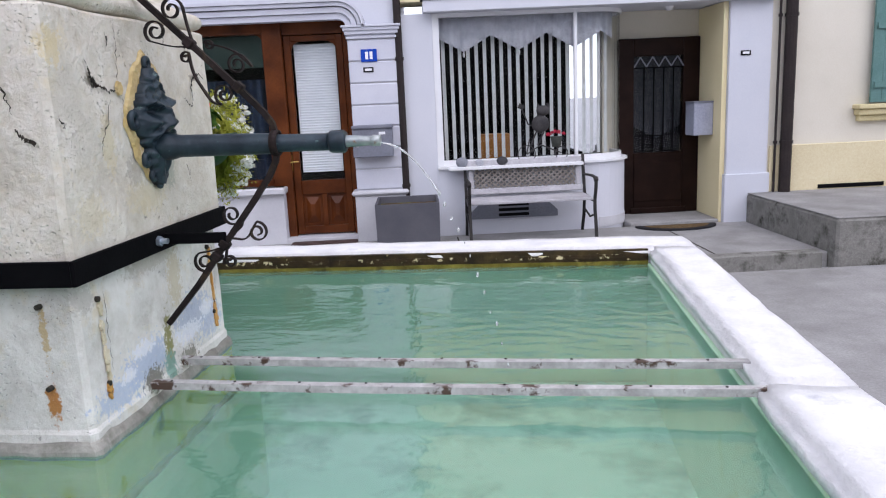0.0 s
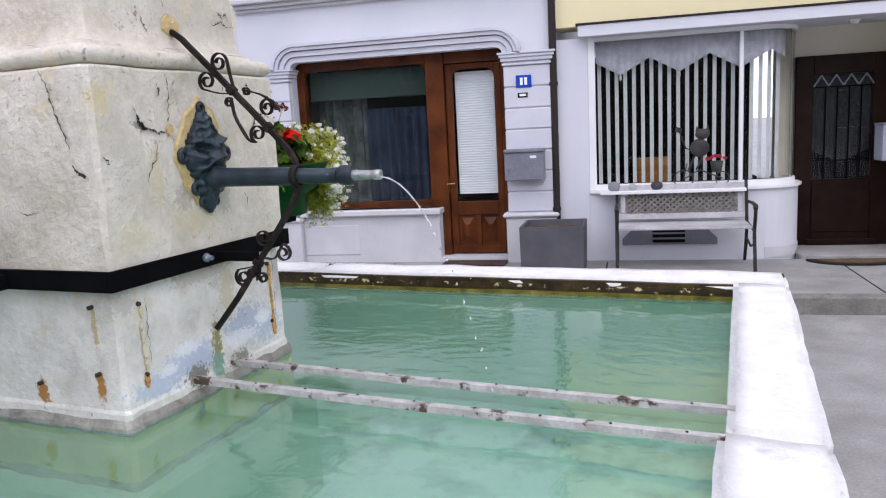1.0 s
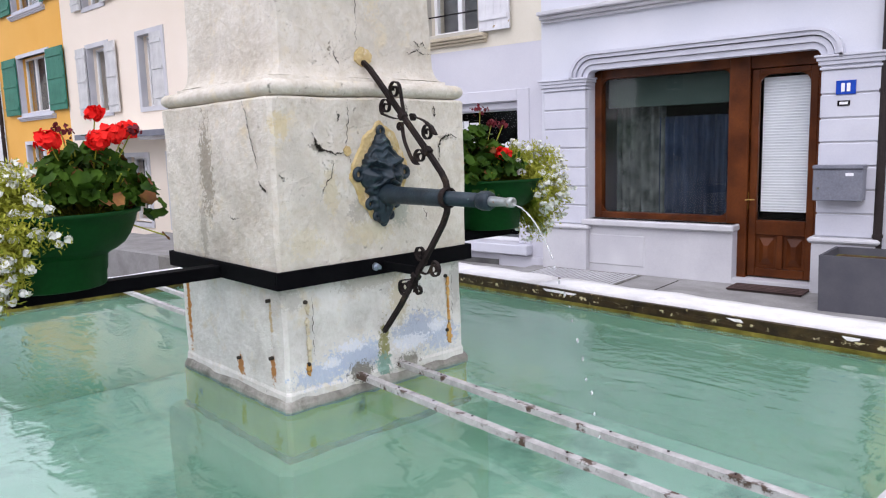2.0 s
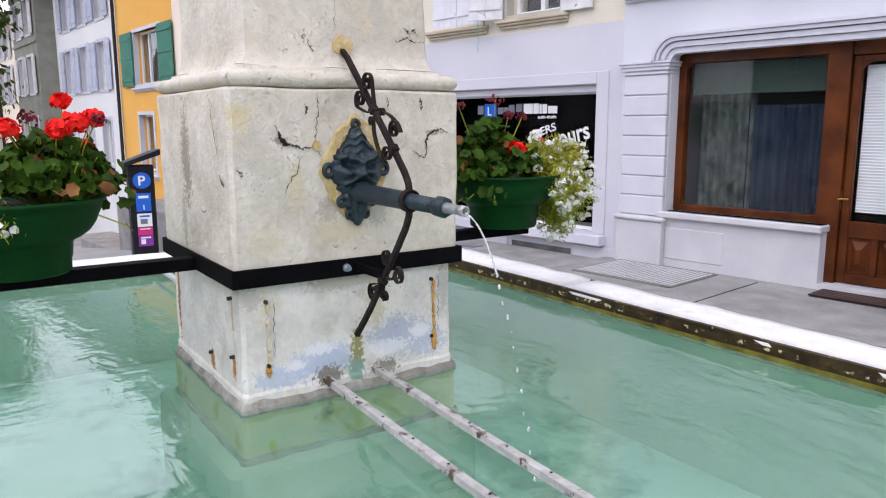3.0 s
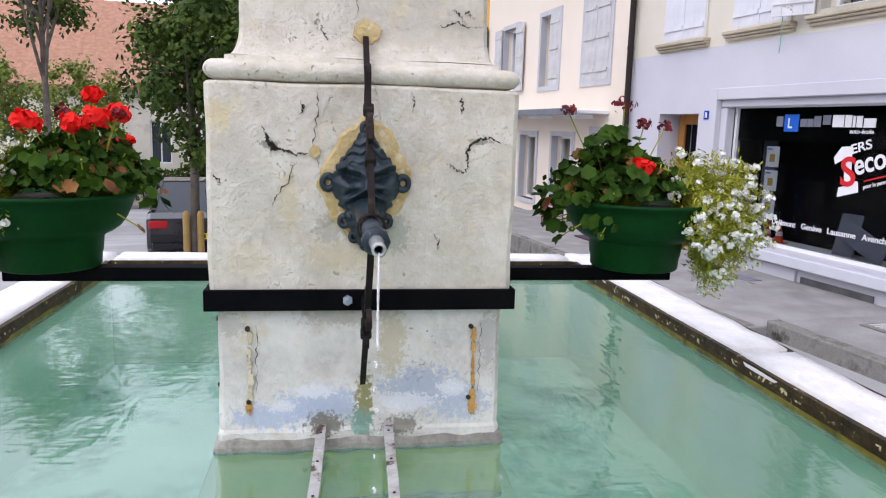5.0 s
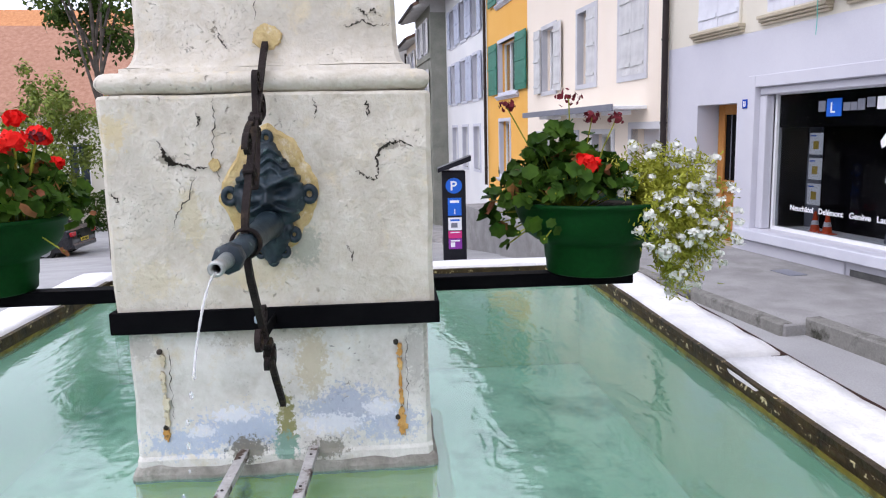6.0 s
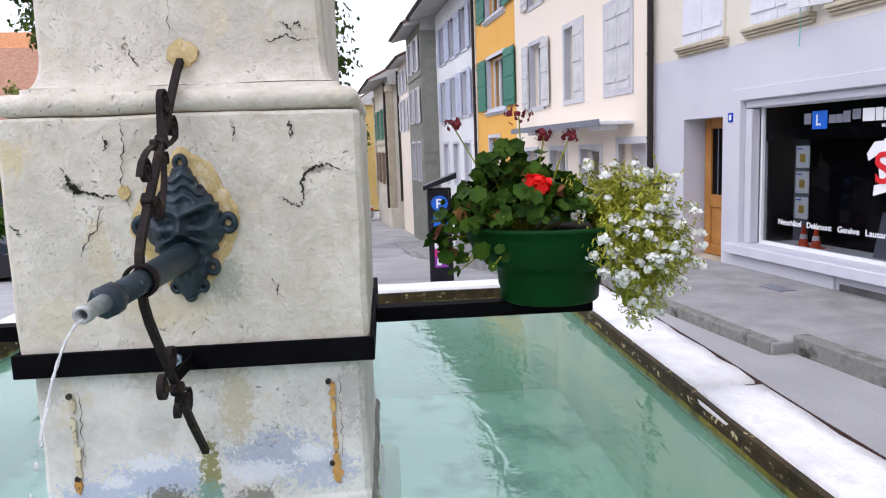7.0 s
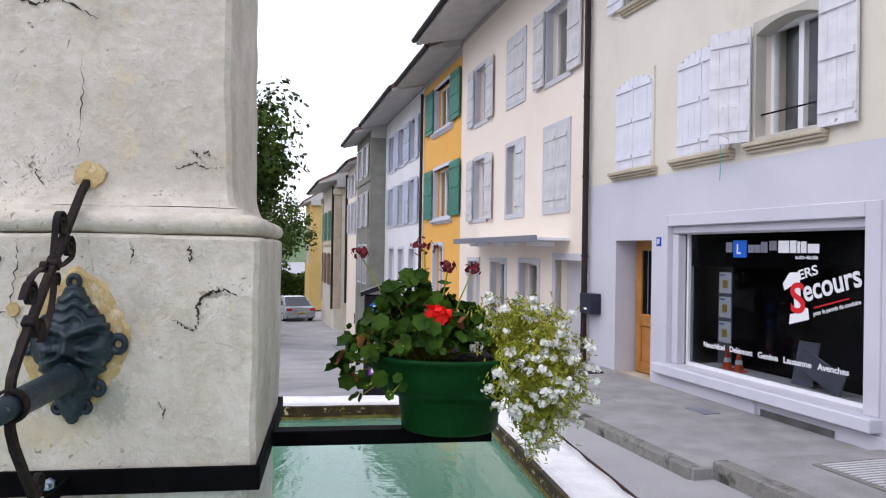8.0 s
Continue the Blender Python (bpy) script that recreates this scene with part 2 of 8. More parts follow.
LIMESTONE_WET = mat("wet_limestone", (0.60, 0.585, 0.54), (0.78, 0.765, 0.72), 7, 0.8, 0.6, 45, blotch=(0.47, 0.45, 0.41), blotch_scale=6, blotch_at=(0.54, 0.74), fissures=0.5, speck=0.4, tinge=(0.64, 0.56, 0.40), stains=(
    ((-1.02, 1.68, 0.66), (0.05, 0.15, 0.07), (0.42, 0.50, 0.64), 0.85), ((-1.02, 1.94, 0.70), (0.05, 0.15, 0.08), (0.38, 0.44, 0.56), 0.8), ((-1.02, 1.54, 0.635), (0.05, 0.12, 0.045), (0.45, 0.53, 0.67), 0.8), ((-1.02, 2.05, 0.66), (0.05, 0.10, 0.06), (0.44, 0.50, 0.62), 0.75),
    ((-1.02, 1.90, 0.665), (0.05, 0.10, 0.035), (0.80, 0.81, 0.84), 0.7), ((-1.02, 1.66, 0.70), (0.05, 0.07, 0.025), (0.80, 0.81, 0.84), 0.7), ((-1.02, 2.02, 0.70), (0.05, 0.05, 0.03), (0.80, 0.81, 0.84), 0.7), ((-1.02, 1.58, 0.66), (0.05, 0.04, 0.02), (0.80, 0.81, 0.84), 0.7),
    ((-1.02, 1.79, 0.65), (0.05, 0.030, 0.13), GREEN_TONE, 0.95), ((-1.02, 1.785, 0.61), (0.05, 0.040, 0.05), (0.20, 0.36, 0.32), 0.8), ((-1.02, 1.86, 0.83), (0.05, 0.05, 0.12), (0.56, 0.49, 0.33), 0.7), ((-1.02, 1.69, 0.61), (0.05, 0.06, 0.04), (0.20, 0.19, 0.15), 0.9), ((-1.02, 1.89, 0.60), (0.05, 0.06, 0.035), (0.20, 0.19, 0.15), 0.8),
    ((-1.02, 1.74, 0.90), (0.05, 0.16, 0.03), (0.48, 0.45, 0.38), 0.7), ((-1.02, 2.12, 0.84), (0.05, 0.04, 0.09), (0.42, 0.41, 0.38), 0.7), ((-1.02, 1.45, 0.88), (0.05, 0.05, 0.04), (0.46, 0.44, 0.39), 0.7),
    ((-1.108, 1.41, 0.665), (0.018, 0.04, 0.06), RUST_TONE, 0.95), ((-1.108, 1.41, 0.82), (0.012, 0.04, 0.09), (0.48, 0.35, 0.16), 0.8), ((-1.325, 1.41, 0.63), (0.028, 0.04, 0.05), RUST_TONE, 0.95), ((-1.71, 1.41, 0.76), (0.020, 0.04, 0.19), RUST_TONE, 1.0)))
RIMSTONE = mat("rim_limestone", (0.72, 0.715, 0.72), (0.91, 0.90, 0.89), 7, 0.85, 0.8, 60, blotch=(0.52, 0.525, 0.55), blotch_scale=7, blotch_at=(0.58, 0.78))
RIM_EDGE_DARK = mat("dark_red_brown_edge", (0.012, 0.008, 0.007), (0.07, 0.03, 0.02), 18, 0.8, 0.5, 70)
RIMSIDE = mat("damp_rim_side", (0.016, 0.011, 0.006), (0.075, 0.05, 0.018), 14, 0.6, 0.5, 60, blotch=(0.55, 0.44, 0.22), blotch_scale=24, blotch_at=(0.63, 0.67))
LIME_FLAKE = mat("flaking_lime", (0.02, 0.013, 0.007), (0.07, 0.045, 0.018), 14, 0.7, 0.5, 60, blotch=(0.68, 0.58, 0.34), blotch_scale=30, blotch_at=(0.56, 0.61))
ALGAE = mat("olive_algae_band", (0.10, 0.085, 0.012), (0.26, 0.22, 0.04), 12, 0.6, 0.5, 60, blotch=(0.04, 0.03, 0.01), blotch_scale=9, blotch_at=(0.5, 0.66))
FOOTING = mat("algae_footing", (0.74, 0.58, 0.01), (0.90, 0.74, 0.04), 5, 0.7, 0.3, 30, blotch=(0.24, 0.17, 0.03), blotch_scale=7, blotch_at=(0.6, 0.7))
BASIN = mat("algae_basin", (0.42, 0.66, 0.46), (0.58, 0.78, 0.56), 3, 0.7, 0.3, 30, blotch=(0.50, 0.55, 0.14), blotch_scale=4, blotch_at=(0.6, 0.8), speck=0.12)
BASINFLOOR = mat("basin_floor", (0.50, 0.82, 0.68), (0.66, 0.92, 0.80), 2, 0.8, 0.3, 30, blotch=(0.14, 0.32, 0.26), blotch_scale=2.4, blotch_at=(0.49, 0.68), speck=0.12)
WATER = water_mat()
IRON_BLACK = mat("black_painted_iron", (0.0025, 0.0025, 0.0035), (0.006, 0.006, 0.007), 8, 0.6, 0.1, 60, spec=0.03)
IRON_RUST = mat("rusty_wrought_iron", (0.010, 0.008, 0.008), (0.032, 0.023, 0.022), 20, 0.65, 0.4, 120, spec=0.12, blotch=(0.07, 0.05, 0.03), blotch_scale=25)
BRONZE = mat("patinated_bronze", (0.008, 0.016, 0.026), (0.030, 0.052, 0.066), 16, 0.42, 0.22, 70, metal=0.15, spec=0.4, blotch=(0.12, 0.20, 0.19), blotch_scale=26, blotch_at=(0.62, 0.70))
BAR_STEEL = mat("worn_white_bar", (0.34, 0.33, 0.32), (0.56, 0.55, 0.54), 18, 0.55, 0.3, 90, blotch=(0.09, 0.06, 0.045), blotch_scale=13, blotch_at=(0.55, 0.60))
NOZZLE = mat("brass_nozzle", (0.20, 0.24, 0.26), (0.50, 0.52, 0.50), 20, 0.35, 0.2, 60, metal=0.6, blotch=(0.30, 0.16, 0.09), blotch_scale=30, blotch_at=(0.58, 0.68))
OCHRE = mat("ochre_mortar", (0.50, 0.37, 0.15), (0.68, 0.54, 0.29), 22, 0.9, 0.6, 90, blotch=(0.74, 0.66, 0.48), blotch_scale=26, blotch_at=(0.55, 0.66))
RUST = mat("rust_stain", (0.50, 0.24, 0.05), (0.66, 0.42, 0.16), 22, 0.9, 0.5, 90, blotch=(0.12, 0.07, 0.04), blotch_scale=42, blotch_at=(0.58, 0.64))
PALE_MORTAR = mat("pale_mortar_strip", (0.58, 0.50, 0.34), (0.74, 0.68, 0.52), 30, 0.9, 0.6, 90, blotch=(0.30, 0.25, 0.17), blotch_scale=46, blotch_at=(0.58, 0.66))
CRACK = mat("dark_crack", (0.03, 0.03, 0.025), (0.07, 0.06, 0.05), 20, 0.9, 0.3, 90, spec=0.0)
PAVEMENT = mat("concrete_pavement", (0.25, 0.245, 0.24), (0.37, 0.365, 0.36), 3.2, 0.9, 0.3, 70, speck=0.35, blotch=(0.20, 0.195, 0.18), blotch_scale=2.2, blotch_at=(0.54, 0.78))
ROAD = mat("grey_asphalt", (0.31, 0.31, 0.312), (0.44, 0.44, 0.44), 0.9, 0.9, 0.4, 90)
KERB = mat("worn_kerb_concrete", (0.17, 0.168, 0.15), (0.34, 0.33, 0.31), 5, 0.9, 0.6, 60, blotch=(0.05, 0.05, 0.038), blotch_scale=5, blotch_at=(0.48, 0.66))
PLASTER_WHITE = mat("white_plaster", (0.60, 0.62, 0.68), (0.68, 0.69, 0.74), 1.2, 0.85, 0.08, 90, speck=0.12)
PLASTER_YELLOW = mat("pale_yellow_plaster", (0.80, 0.70, 0.42), (0.86, 0.77, 0.50), 1.2, 0.85, 0.08, 90, speck=0.12)
PLASTER_GREY = mat("grey_lilac_plaster", (0.56, 0.56, 0.62), (0.63, 0.63, 0.68), 1.0, 0.85, 0.12, 80, speck=0.12)
PLASTER_CREAM = mat("weathered_cream_plaster", (0.66, 0.62, 0.52), (0.76, 0.72, 0.62), 1.0, 0.88, 0.15, 80, blotch=(0.58, 0.54, 0.44), blotch_scale=0.9, speck=0.12)
PLASTER_PINK = mat("pale_peach_plaster", (0.84, 0.74, 0.62), (0.88, 0.79, 0.68), 0.8, 0.88, 0.1, 80, speck=0.12)
PLASTER_ORANGE = mat("orange_plaster", (0.80, 0.42, 0.09), (0.85, 0.48, 0.13), 0.8, 0.88, 0.1, 80, speck=0.12)
PLASTER_FAR = mat("far_white_plaster", (0.74, 0.75, 0.76), (0.82, 0.82, 0.82), 0.6, 0.9, 0.05, 60, speck=0.12)
PLASTER_OLD = mat("old_cream_plaster", (0.62, 0.58, 0.48), (0.76, 0.72, 0.63), 1.4, 0.9, 0.2, 60, blotch=(0.50, 0.46, 0.38), blotch_scale=1.2, speck=0.12)
STONE_GREY = mat("green_grey_stone", (0.20, 0.21, 0.175), (0.29, 0.29, 0.25), 2, 0.9, 0.3, 40)
TRIM_STONE = mat("grey_stone_trim", (0.52, 0.52, 0.55), (0.62, 0.62, 0.64), 2.5, 0.8, 0.2, 70, speck=0.12)
TRIM_WHITE = mat("white_painted_stone", (0.56, 0.57, 0.64), (0.64, 0.65, 0.71), 2.5, 0.7, 0.12, 70, speck=0.12)
SILL_STONE = mat("ochre_sill_stone", (0.42, 0.36, 0.26), (0.56, 0.50, 0.38), 3, 0.9, 0.3, 60)
PLASTIC_WHITE = mat("white_window_frame", (0.78, 0.79, 0.81), (0.84, 0.85, 0.86), 4, 0.4, 0.03, 60, speck=0.12)
WOOD_RED = mat("red_brown_varnished_wood", (0.055, 0.013, 0.003), (0.140, 0.038, 0.008), 4, 0.35, 0.15, 60, coat=0.05)
WOOD_ORANGE = mat("orange_brown_wood", (0.36, 0.15, 0.035), (0.50, 0.24, 0.07), 4, 0.45, 0.15, 60)
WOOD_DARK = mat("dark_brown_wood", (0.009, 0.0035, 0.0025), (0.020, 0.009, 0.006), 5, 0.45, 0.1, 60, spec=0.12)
SHUTTER_GREY = mat("worn_grey_shutter", (0.52, 0.52, 0.52), (0.68, 0.68, 0.67), 5, 0.7, 0.2, 60, blotch=(0.40, 0.33, 0.22), blotch_scale=6, blotch_at=(0.66, 0.8), speck=0.12)
SHUTTER_WHITE = mat("white_painted_shutter", (0.66, 0.67, 0.72), (0.76, 0.77, 0.82), 5, 0.7, 0.2, 60, blotch=(0.44, 0.42, 0.40), blotch_scale=9, blotch_at=(0.70, 0.78), speck=0.15)
SHUTTER_PEELED = mat("peeling_white_shutter", (0.62, 0.62, 0.65), (0.78, 0.78, 0.80), 6, 0.7, 0.3, 60, blotch=(0.36, 0.27, 0.15), blotch_scale=7, blotch_at=(0.63, 0.68), speck=0.2)
REVEAL_GREY = mat("grey_beige_reveal", (0.42, 0.40, 0.35), (0.52, 0.50, 0.44), 3, 0.85, 0.2, 60, speck=0.15)
SHUTTER_BLUE = mat("pale_blue_shutter", (0.44, 0.48, 0.60), (0.54, 0.58, 0.68), 4, 0.7, 0.1, 60, speck=0.12)
SHUTTER_GREEN = mat("green_shutter", (0.03, 0.16, 0.11), (0.06, 0.24, 0.17), 4, 0.55, 0.1, 60, speck=0.12)
# near-black base colour puts the unlit rooms' shade into their linings
ROOM_SHADE = mat("shade_black_interior", (0.008, 0.008, 0.009), (0.016, 0.016, 0.017), 1, 0.9, 0, 40, spec=0.0)
GLASS = glass_mat("window_glass")
GLASS_DARK = glass_mat("tinted_shop_glass", (0.42, 0.45, 0.49))
GLASS_DARK.node_tree.nodes["Principled BSDF"].inputs["IOR"].default_value = 1.15
GLASS.node_tree.nodes["Principled BSDF"].inputs["IOR"].default_value = 1.26
CEMENT = mat("grey_cement_fillet", (0.20, 0.19, 0.165), (0.38, 0.37, 0.33), 12, 0.8, 0.6, 60, blotch=(0.16, 0.16, 0.13), blotch_scale=9, blotch_at=(0.52, 0.66))
SLUDGE = mat("brown_algae_line", (0.20, 0.17, 0.03), (0.32, 0.27, 0.06), 16, 0.8, 0.4, 60)
BLIND_WHITE = mat("white_pleated_fabric", (0.76, 0.79, 0.84), (0.86, 0.89, 0.93), 8, 0.9, 0.1, 90)
FABRIC_WHITE = mat("white_blind_fabric", (0.46, 0.48, 0.49), (0.58, 0.60, 0.61), 8, 0.9, 0.1, 90)
FABRIC_LACE = mat("grey_lace_valance", (0.36, 0.37, 0.42), (0.50, 0.51, 0.56), 14, 0.9, 0.1, 120)
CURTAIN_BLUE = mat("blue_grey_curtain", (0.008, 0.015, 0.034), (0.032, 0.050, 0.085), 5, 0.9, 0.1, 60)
TILE_ROOF = mat("brown_tile_roof", (0.12, 0.075, 0.055), (0.22, 0.13, 0.09), 3, 0.85, 0.4, 40)
EAVE_BOARD = mat("grey_eave_boards", (0.42, 0.41, 0.39), (0.52, 0.51, 0.49), 3, 0.8, 0.1, 50)
GUTTER = mat("dark_brown_downpipe", (0.03, 0.024, 0.024), (0.04, 0.032, 0.03), 6, 0.55, 0.1, 60, spec=0.12)
POT_GREEN = mat("green_plastic_pot", (0.0015, 0.034, 0.006), (0.003, 0.052, 0.010), 5, 0.5, 0.05, 70, spec=0.10)
LEAF = mat("geranium_leaf", (0.010, 0.036, 0.004), (0.062, 0.130, 0.012), 14, 0.6, 0.1, 60, spec=0.1)
LEAF_LIGHT = mat("alyssum_leaf", (0.22, 0.25, 0.022), (0.46, 0.46, 0.06), 14, 0.6, 0.1, 60, spec=0.2)
LEAF_DEAD = mat("withered_leaf", (0.16, 0.05, 0.03), (0.34, 0.17, 0.05), 14, 0.8, 0.1, 60)
PETAL_RED = mat("red_petal", (0.74, 0.010, 0.008), (0.92, 0.035, 0.025), 30, 0.7, 0, 80, spec=0.1)
PETAL_DARK = mat("dried_dark_red_petal", (0.10, 0.012, 0.018), (0.22, 0.03, 0.04), 30, 0.8, 0.05, 80)
PETAL_WHITE = mat("white_petal", (0.74, 0.75, 0.70), (0.86, 0.87, 0.82), 30, 0.6, 0.05, 80)
TREE_LEAF = mat("tree_leaf", (0.014, 0.040, 0.006), (0.085, 0.13, 0.020), 1.5, 0.65, 0, 20, spec=0.15)
BARK = mat("grey_bark", (0.07, 0.06, 0.05), (0.15, 0.13, 0.11), 6, 0.9, 0.5, 40)

# ---- building helpers ----
FOUNTAIN = pose(0, 0, 0, 0, 0, -8.0)
F = 7.28


def box(bm, x0, x1, y0, y1, z0, z1, m=None):
    vs = bmesh.ops.create_cube(bm, size=1)["verts"]
    t = Matrix.Translation(((x0 + x1) / 2, (y0 + y1) / 2, (z0 + z1) / 2)) @ Matrix.Diagonal((x1 - x0, y1 - y0, z1 - z0, 1))
    bmesh.ops.transform(bm, matrix=(m @ t) if m else t, verts=vs)
    return vs


def soft(bm, width=0.004, segments=1):
    es = [e for e in bm.edges if e.is_manifold and e.calc_face_angle(0) > 0.6]
    bmesh.ops.bevel(bm, geom=es, offset=width, segments=segments, affect="EDGES", clamp_overlap=True)
    return bm


def rod(bm, a, b, r, n=10, r2=None):
    a, b = Vector(a), Vector(b)
    m = Matrix.Translation((a + b) / 2) @ (b - a).to_track_quat("Z", "Y").to_matrix().to_4x4()
    return bmesh.ops.create_cone(bm, cap_ends=True, segments=n, radius1=r, radius2=r if r2 is None else r2, depth=(b - a).length, matrix=m)["verts"]


def lathe(bm, profile, n=24, m=Matrix()):
    """A turned body from (radius, height) pairs."""
    rings = [[bm.verts.new(m @ Vector((r * math.cos(2 * math.pi * i / n), r * math.sin(2 * math.pi * i / n), z))) for i in range(n)] for r, z in profile]
    for lo, hi in zip(rings, rings[1:]):
        for i in range(n):
            f = bm.faces.new((lo[i], lo[(i + 1) % n], hi[(i + 1) % n], hi[i]))
            f.smooth = True
    return rings


def sweep(bm, pts, w, h, up=(0, 1, 0)):
    """A flat bar of width w (along up) and thickness h along a run of points."""
    up = Vector(up)
    pts = [Vector(p) for p in pts]
    rings = []
    for i, p in enumerate(pts):
        d = (pts[min(i + 1, len(pts) - 1)] - pts[max(i - 1, 0)]).normalized()
        side = d.cross(up).normalized()
        rings.append([bm.verts.new(p + up * (w / 2 * a) + side * (h / 2 * b)) for a, b in ((1, 1), (-1, 1), (-1, -1), (1, -1))])
    for lo, hi in zip(rings, rings[1:]):
        for i in range(4):
            bm.faces.new((lo[i], lo[(i + 1) % 4], hi[(i + 1) % 4], hi[i]))
    bm.faces.new(rings[0][::-1])
    bm.faces.new(rings[-1])


def part(name, bm, material, parent=None, label="", m=None):
    me = bpy.data.meshes.new(name)
    bmesh.ops.recalc_face_normals(bm, faces=bm.faces)
    bm.to_mesh(me)
    bm.free()
    me.materials.append(material)
    ob = new(name, me)
    if parent:
        ob.parent = parent
    if m is not None:
        ob.matrix_basis = m
    if label:
        ob["label"] = label
    return ob


def boxpart(name, dims, material, parent=None, label="", bevel=0.004, m=None):
    bm = bmesh.new()
    box(bm, *dims)
    if bevel:
        soft(bm, bevel)
    return part(name, bm, material, parent, label, m)


def thing(name, label, category, group="", kind="", m=None):
    ob = tagged(new(name), label, category, group, kind)
    ob.empty_display_size = 0.1
    if m is not None:
        ob.matrix_basis = m
    return ob


def pierced(x0, x1, z0, z1, y0, y1, openings):
    """A wall slab between y0 and y1 with rectangular openings (x0, x1, z0, z1) through it."""
    bm = bmesh.new()
    xs = sorted({x0, x1, *[v for o in openings for v in o[:2]]})
    zs = sorted({z0, z1, *[v for o in openings for v in o[2:]]})
    solid = [[not any(o[0] <= (a + b) / 2 <= o[1] and o[2] <= (c + d) / 2 <= o[3] for o in openings) for c, d in zip(zs, zs[1:])] for a, b in zip(xs, xs[1:])]
    vs = {}

    def v(i, j, k):
        key = (i, j, k)
        if key not in vs:
            vs[key] = bm.verts.new((xs[i], (y0, y1)[k], zs[j]))
        return vs[key]
    for i in range(len(xs) - 1):
        for j in range(len(zs) - 1):
            if not solid[i][j]:
                continue
            bm.faces.new([v(*q, 0) for q in ((i, j), (i + 1, j), (i + 1, j + 1), (i, j + 1))])
            bm.faces.new([v(*q, 1) for q in ((i, j + 1), (i + 1, j + 1), (i + 1, j), (i, j))])
            for di, dj, p, q in ((-1, 0, (i, j), (i, j + 1)), (1, 0, (i + 1, j + 1), (i + 1, j)), (0, -1, (i + 1, j), (i, j)), (0, 1, (i, j + 1), (i + 1, j + 1))):
                a, b = i + di, j + dj
                if a < 0 or b < 0 or a >= len(xs) - 1 or b >= len(zs) - 1 or not solid[a][b]:
                    bm.faces.new((v(*p, 0), v(*q, 0), v(*q, 1), v(*p, 1)))
    return bm


# the shop house is a little shorter along the street, the houses beyond bend away from the line
SHOP_ROW = Matrix.Translation((-0.028, 0.01, -0.02)) @ Matrix.Diagonal((0.9155, 1, 0.957, 1))
FAR_ROW = Matrix.Translation((-8.70, F + 0.01, 0)) @ Matrix.Rotation(radians(-2.7), 4, "Z") @ Matrix.Translation((9.45, -F, 0)) @ Matrix.Diagonal((1, 1, 0.953, 1))

# ---- ground ----


def ground_z(x, y):
    """The street falls gently away from the fountain towards the far end."""
    s = max(0.0, -5.5 - x)
    return -0.19 - 0.112 * min(s, 18) - 0.03 * min(max(0, s - 18), 40)


xs = [-300, -120, -80, -60, -45, -36, -30, -26, -23, -20, -18, -16, -14, -12, -10, -9, -8, -7, -6, -5.5, -4, -2, 0, 3, 6, 12, 40, 300]
ys = [-300, -60, -20, -8, 0, 4, 8, 30, 300]
bm = bmesh.new()
gv = [[bm.verts.new((x, y, ground_z(x, y))) for y in ys] for x in xs]
for i in range(len(xs) - 1):
    for j in range(len(ys) - 1):
        bm.faces.new((gv[i][j], gv[i + 1][j], gv[i + 1][j + 1], gv[i][j + 1]))
tagged(part("ground", bm, ROAD), "grey asphalt street surface sloping gently past the fountain", "road", kind="structure")
bm = bmesh.new()
box(bm, -3.65, 3.16, 5.72, F, -0.6, -0.06)
soft(bm, 0.015)
tagged(part("pavement", bm, PAVEMENT), "worn pale concrete pavement along the house fronts", "pavement", kind="structure")
bm = bmesh.new()
box(bm, -8.75, -3.655, 5.52, F, -1.2, -0.10)
soft(bm, 0.012)
tagged(part("pavement", bm, PAVEMENT), "pale concrete pavement with a low kerb before the shop", "pavement", kind="structure")
bm = bmesh.new()
box(bm, -3.67, 3.1, 5.70, 5.83, -0.6, -0.056)
box(bm, -8.75, -3.675, 5.50, 5.62, -1.2, -0.096)
soft(bm, 0.01)
tagged(part("kerb", bm, KERB), "stained concrete kerb edge of the pavement", "kerb", kind="structure")
bm = bmesh.new()
box(bm, 0.9, 8, -2, 5.58, -0.5, -0.155)
soft(bm, 0.01)
tagged(part("paving", bm, PAVEMENT), "pale grey concrete paving beside the fountain", "pavement", kind="structure")
for i in range(6):
    x1 = -8.75 - 3.2 * i
    boxpart("terrace_step", (x1 - 3.19, x1, 5.75 + 0.12 * i, F + 0.5, -3.5, -0.14 - 0.10 * i if i < 2 else ground_z(x1 - 1.6, 6) + 0.07), PAVEMENT, bevel=0.02)
for o in [o for o in scene.objects if o.name.startswith("terrace_step")]:
    tagged(o, "pale concrete terrace step before the houses", "step", "terrace steps", "structure")
for x in (-1.9, 0.25, 2.27):
    tagged(boxpart("pavement_joint", (x, x + 0.012, 5.84, F - 0.12, -0.062, -0.0575), CRACK, bevel=0), "narrow dark joint between pavement slabs", "joint", "pavement joints", "structure")

# ---- fountain ----
WZ = 0.545
fountain = thing("fountain", "weathered limestone fountain basin with a square pillar standing in green water", "fountain", m=FOUNTAIN)
IX0, IX1, IY0, IY1 = -3.36, 0.42, 0.50, 3.14
RW, RX = 0.245, 0.205


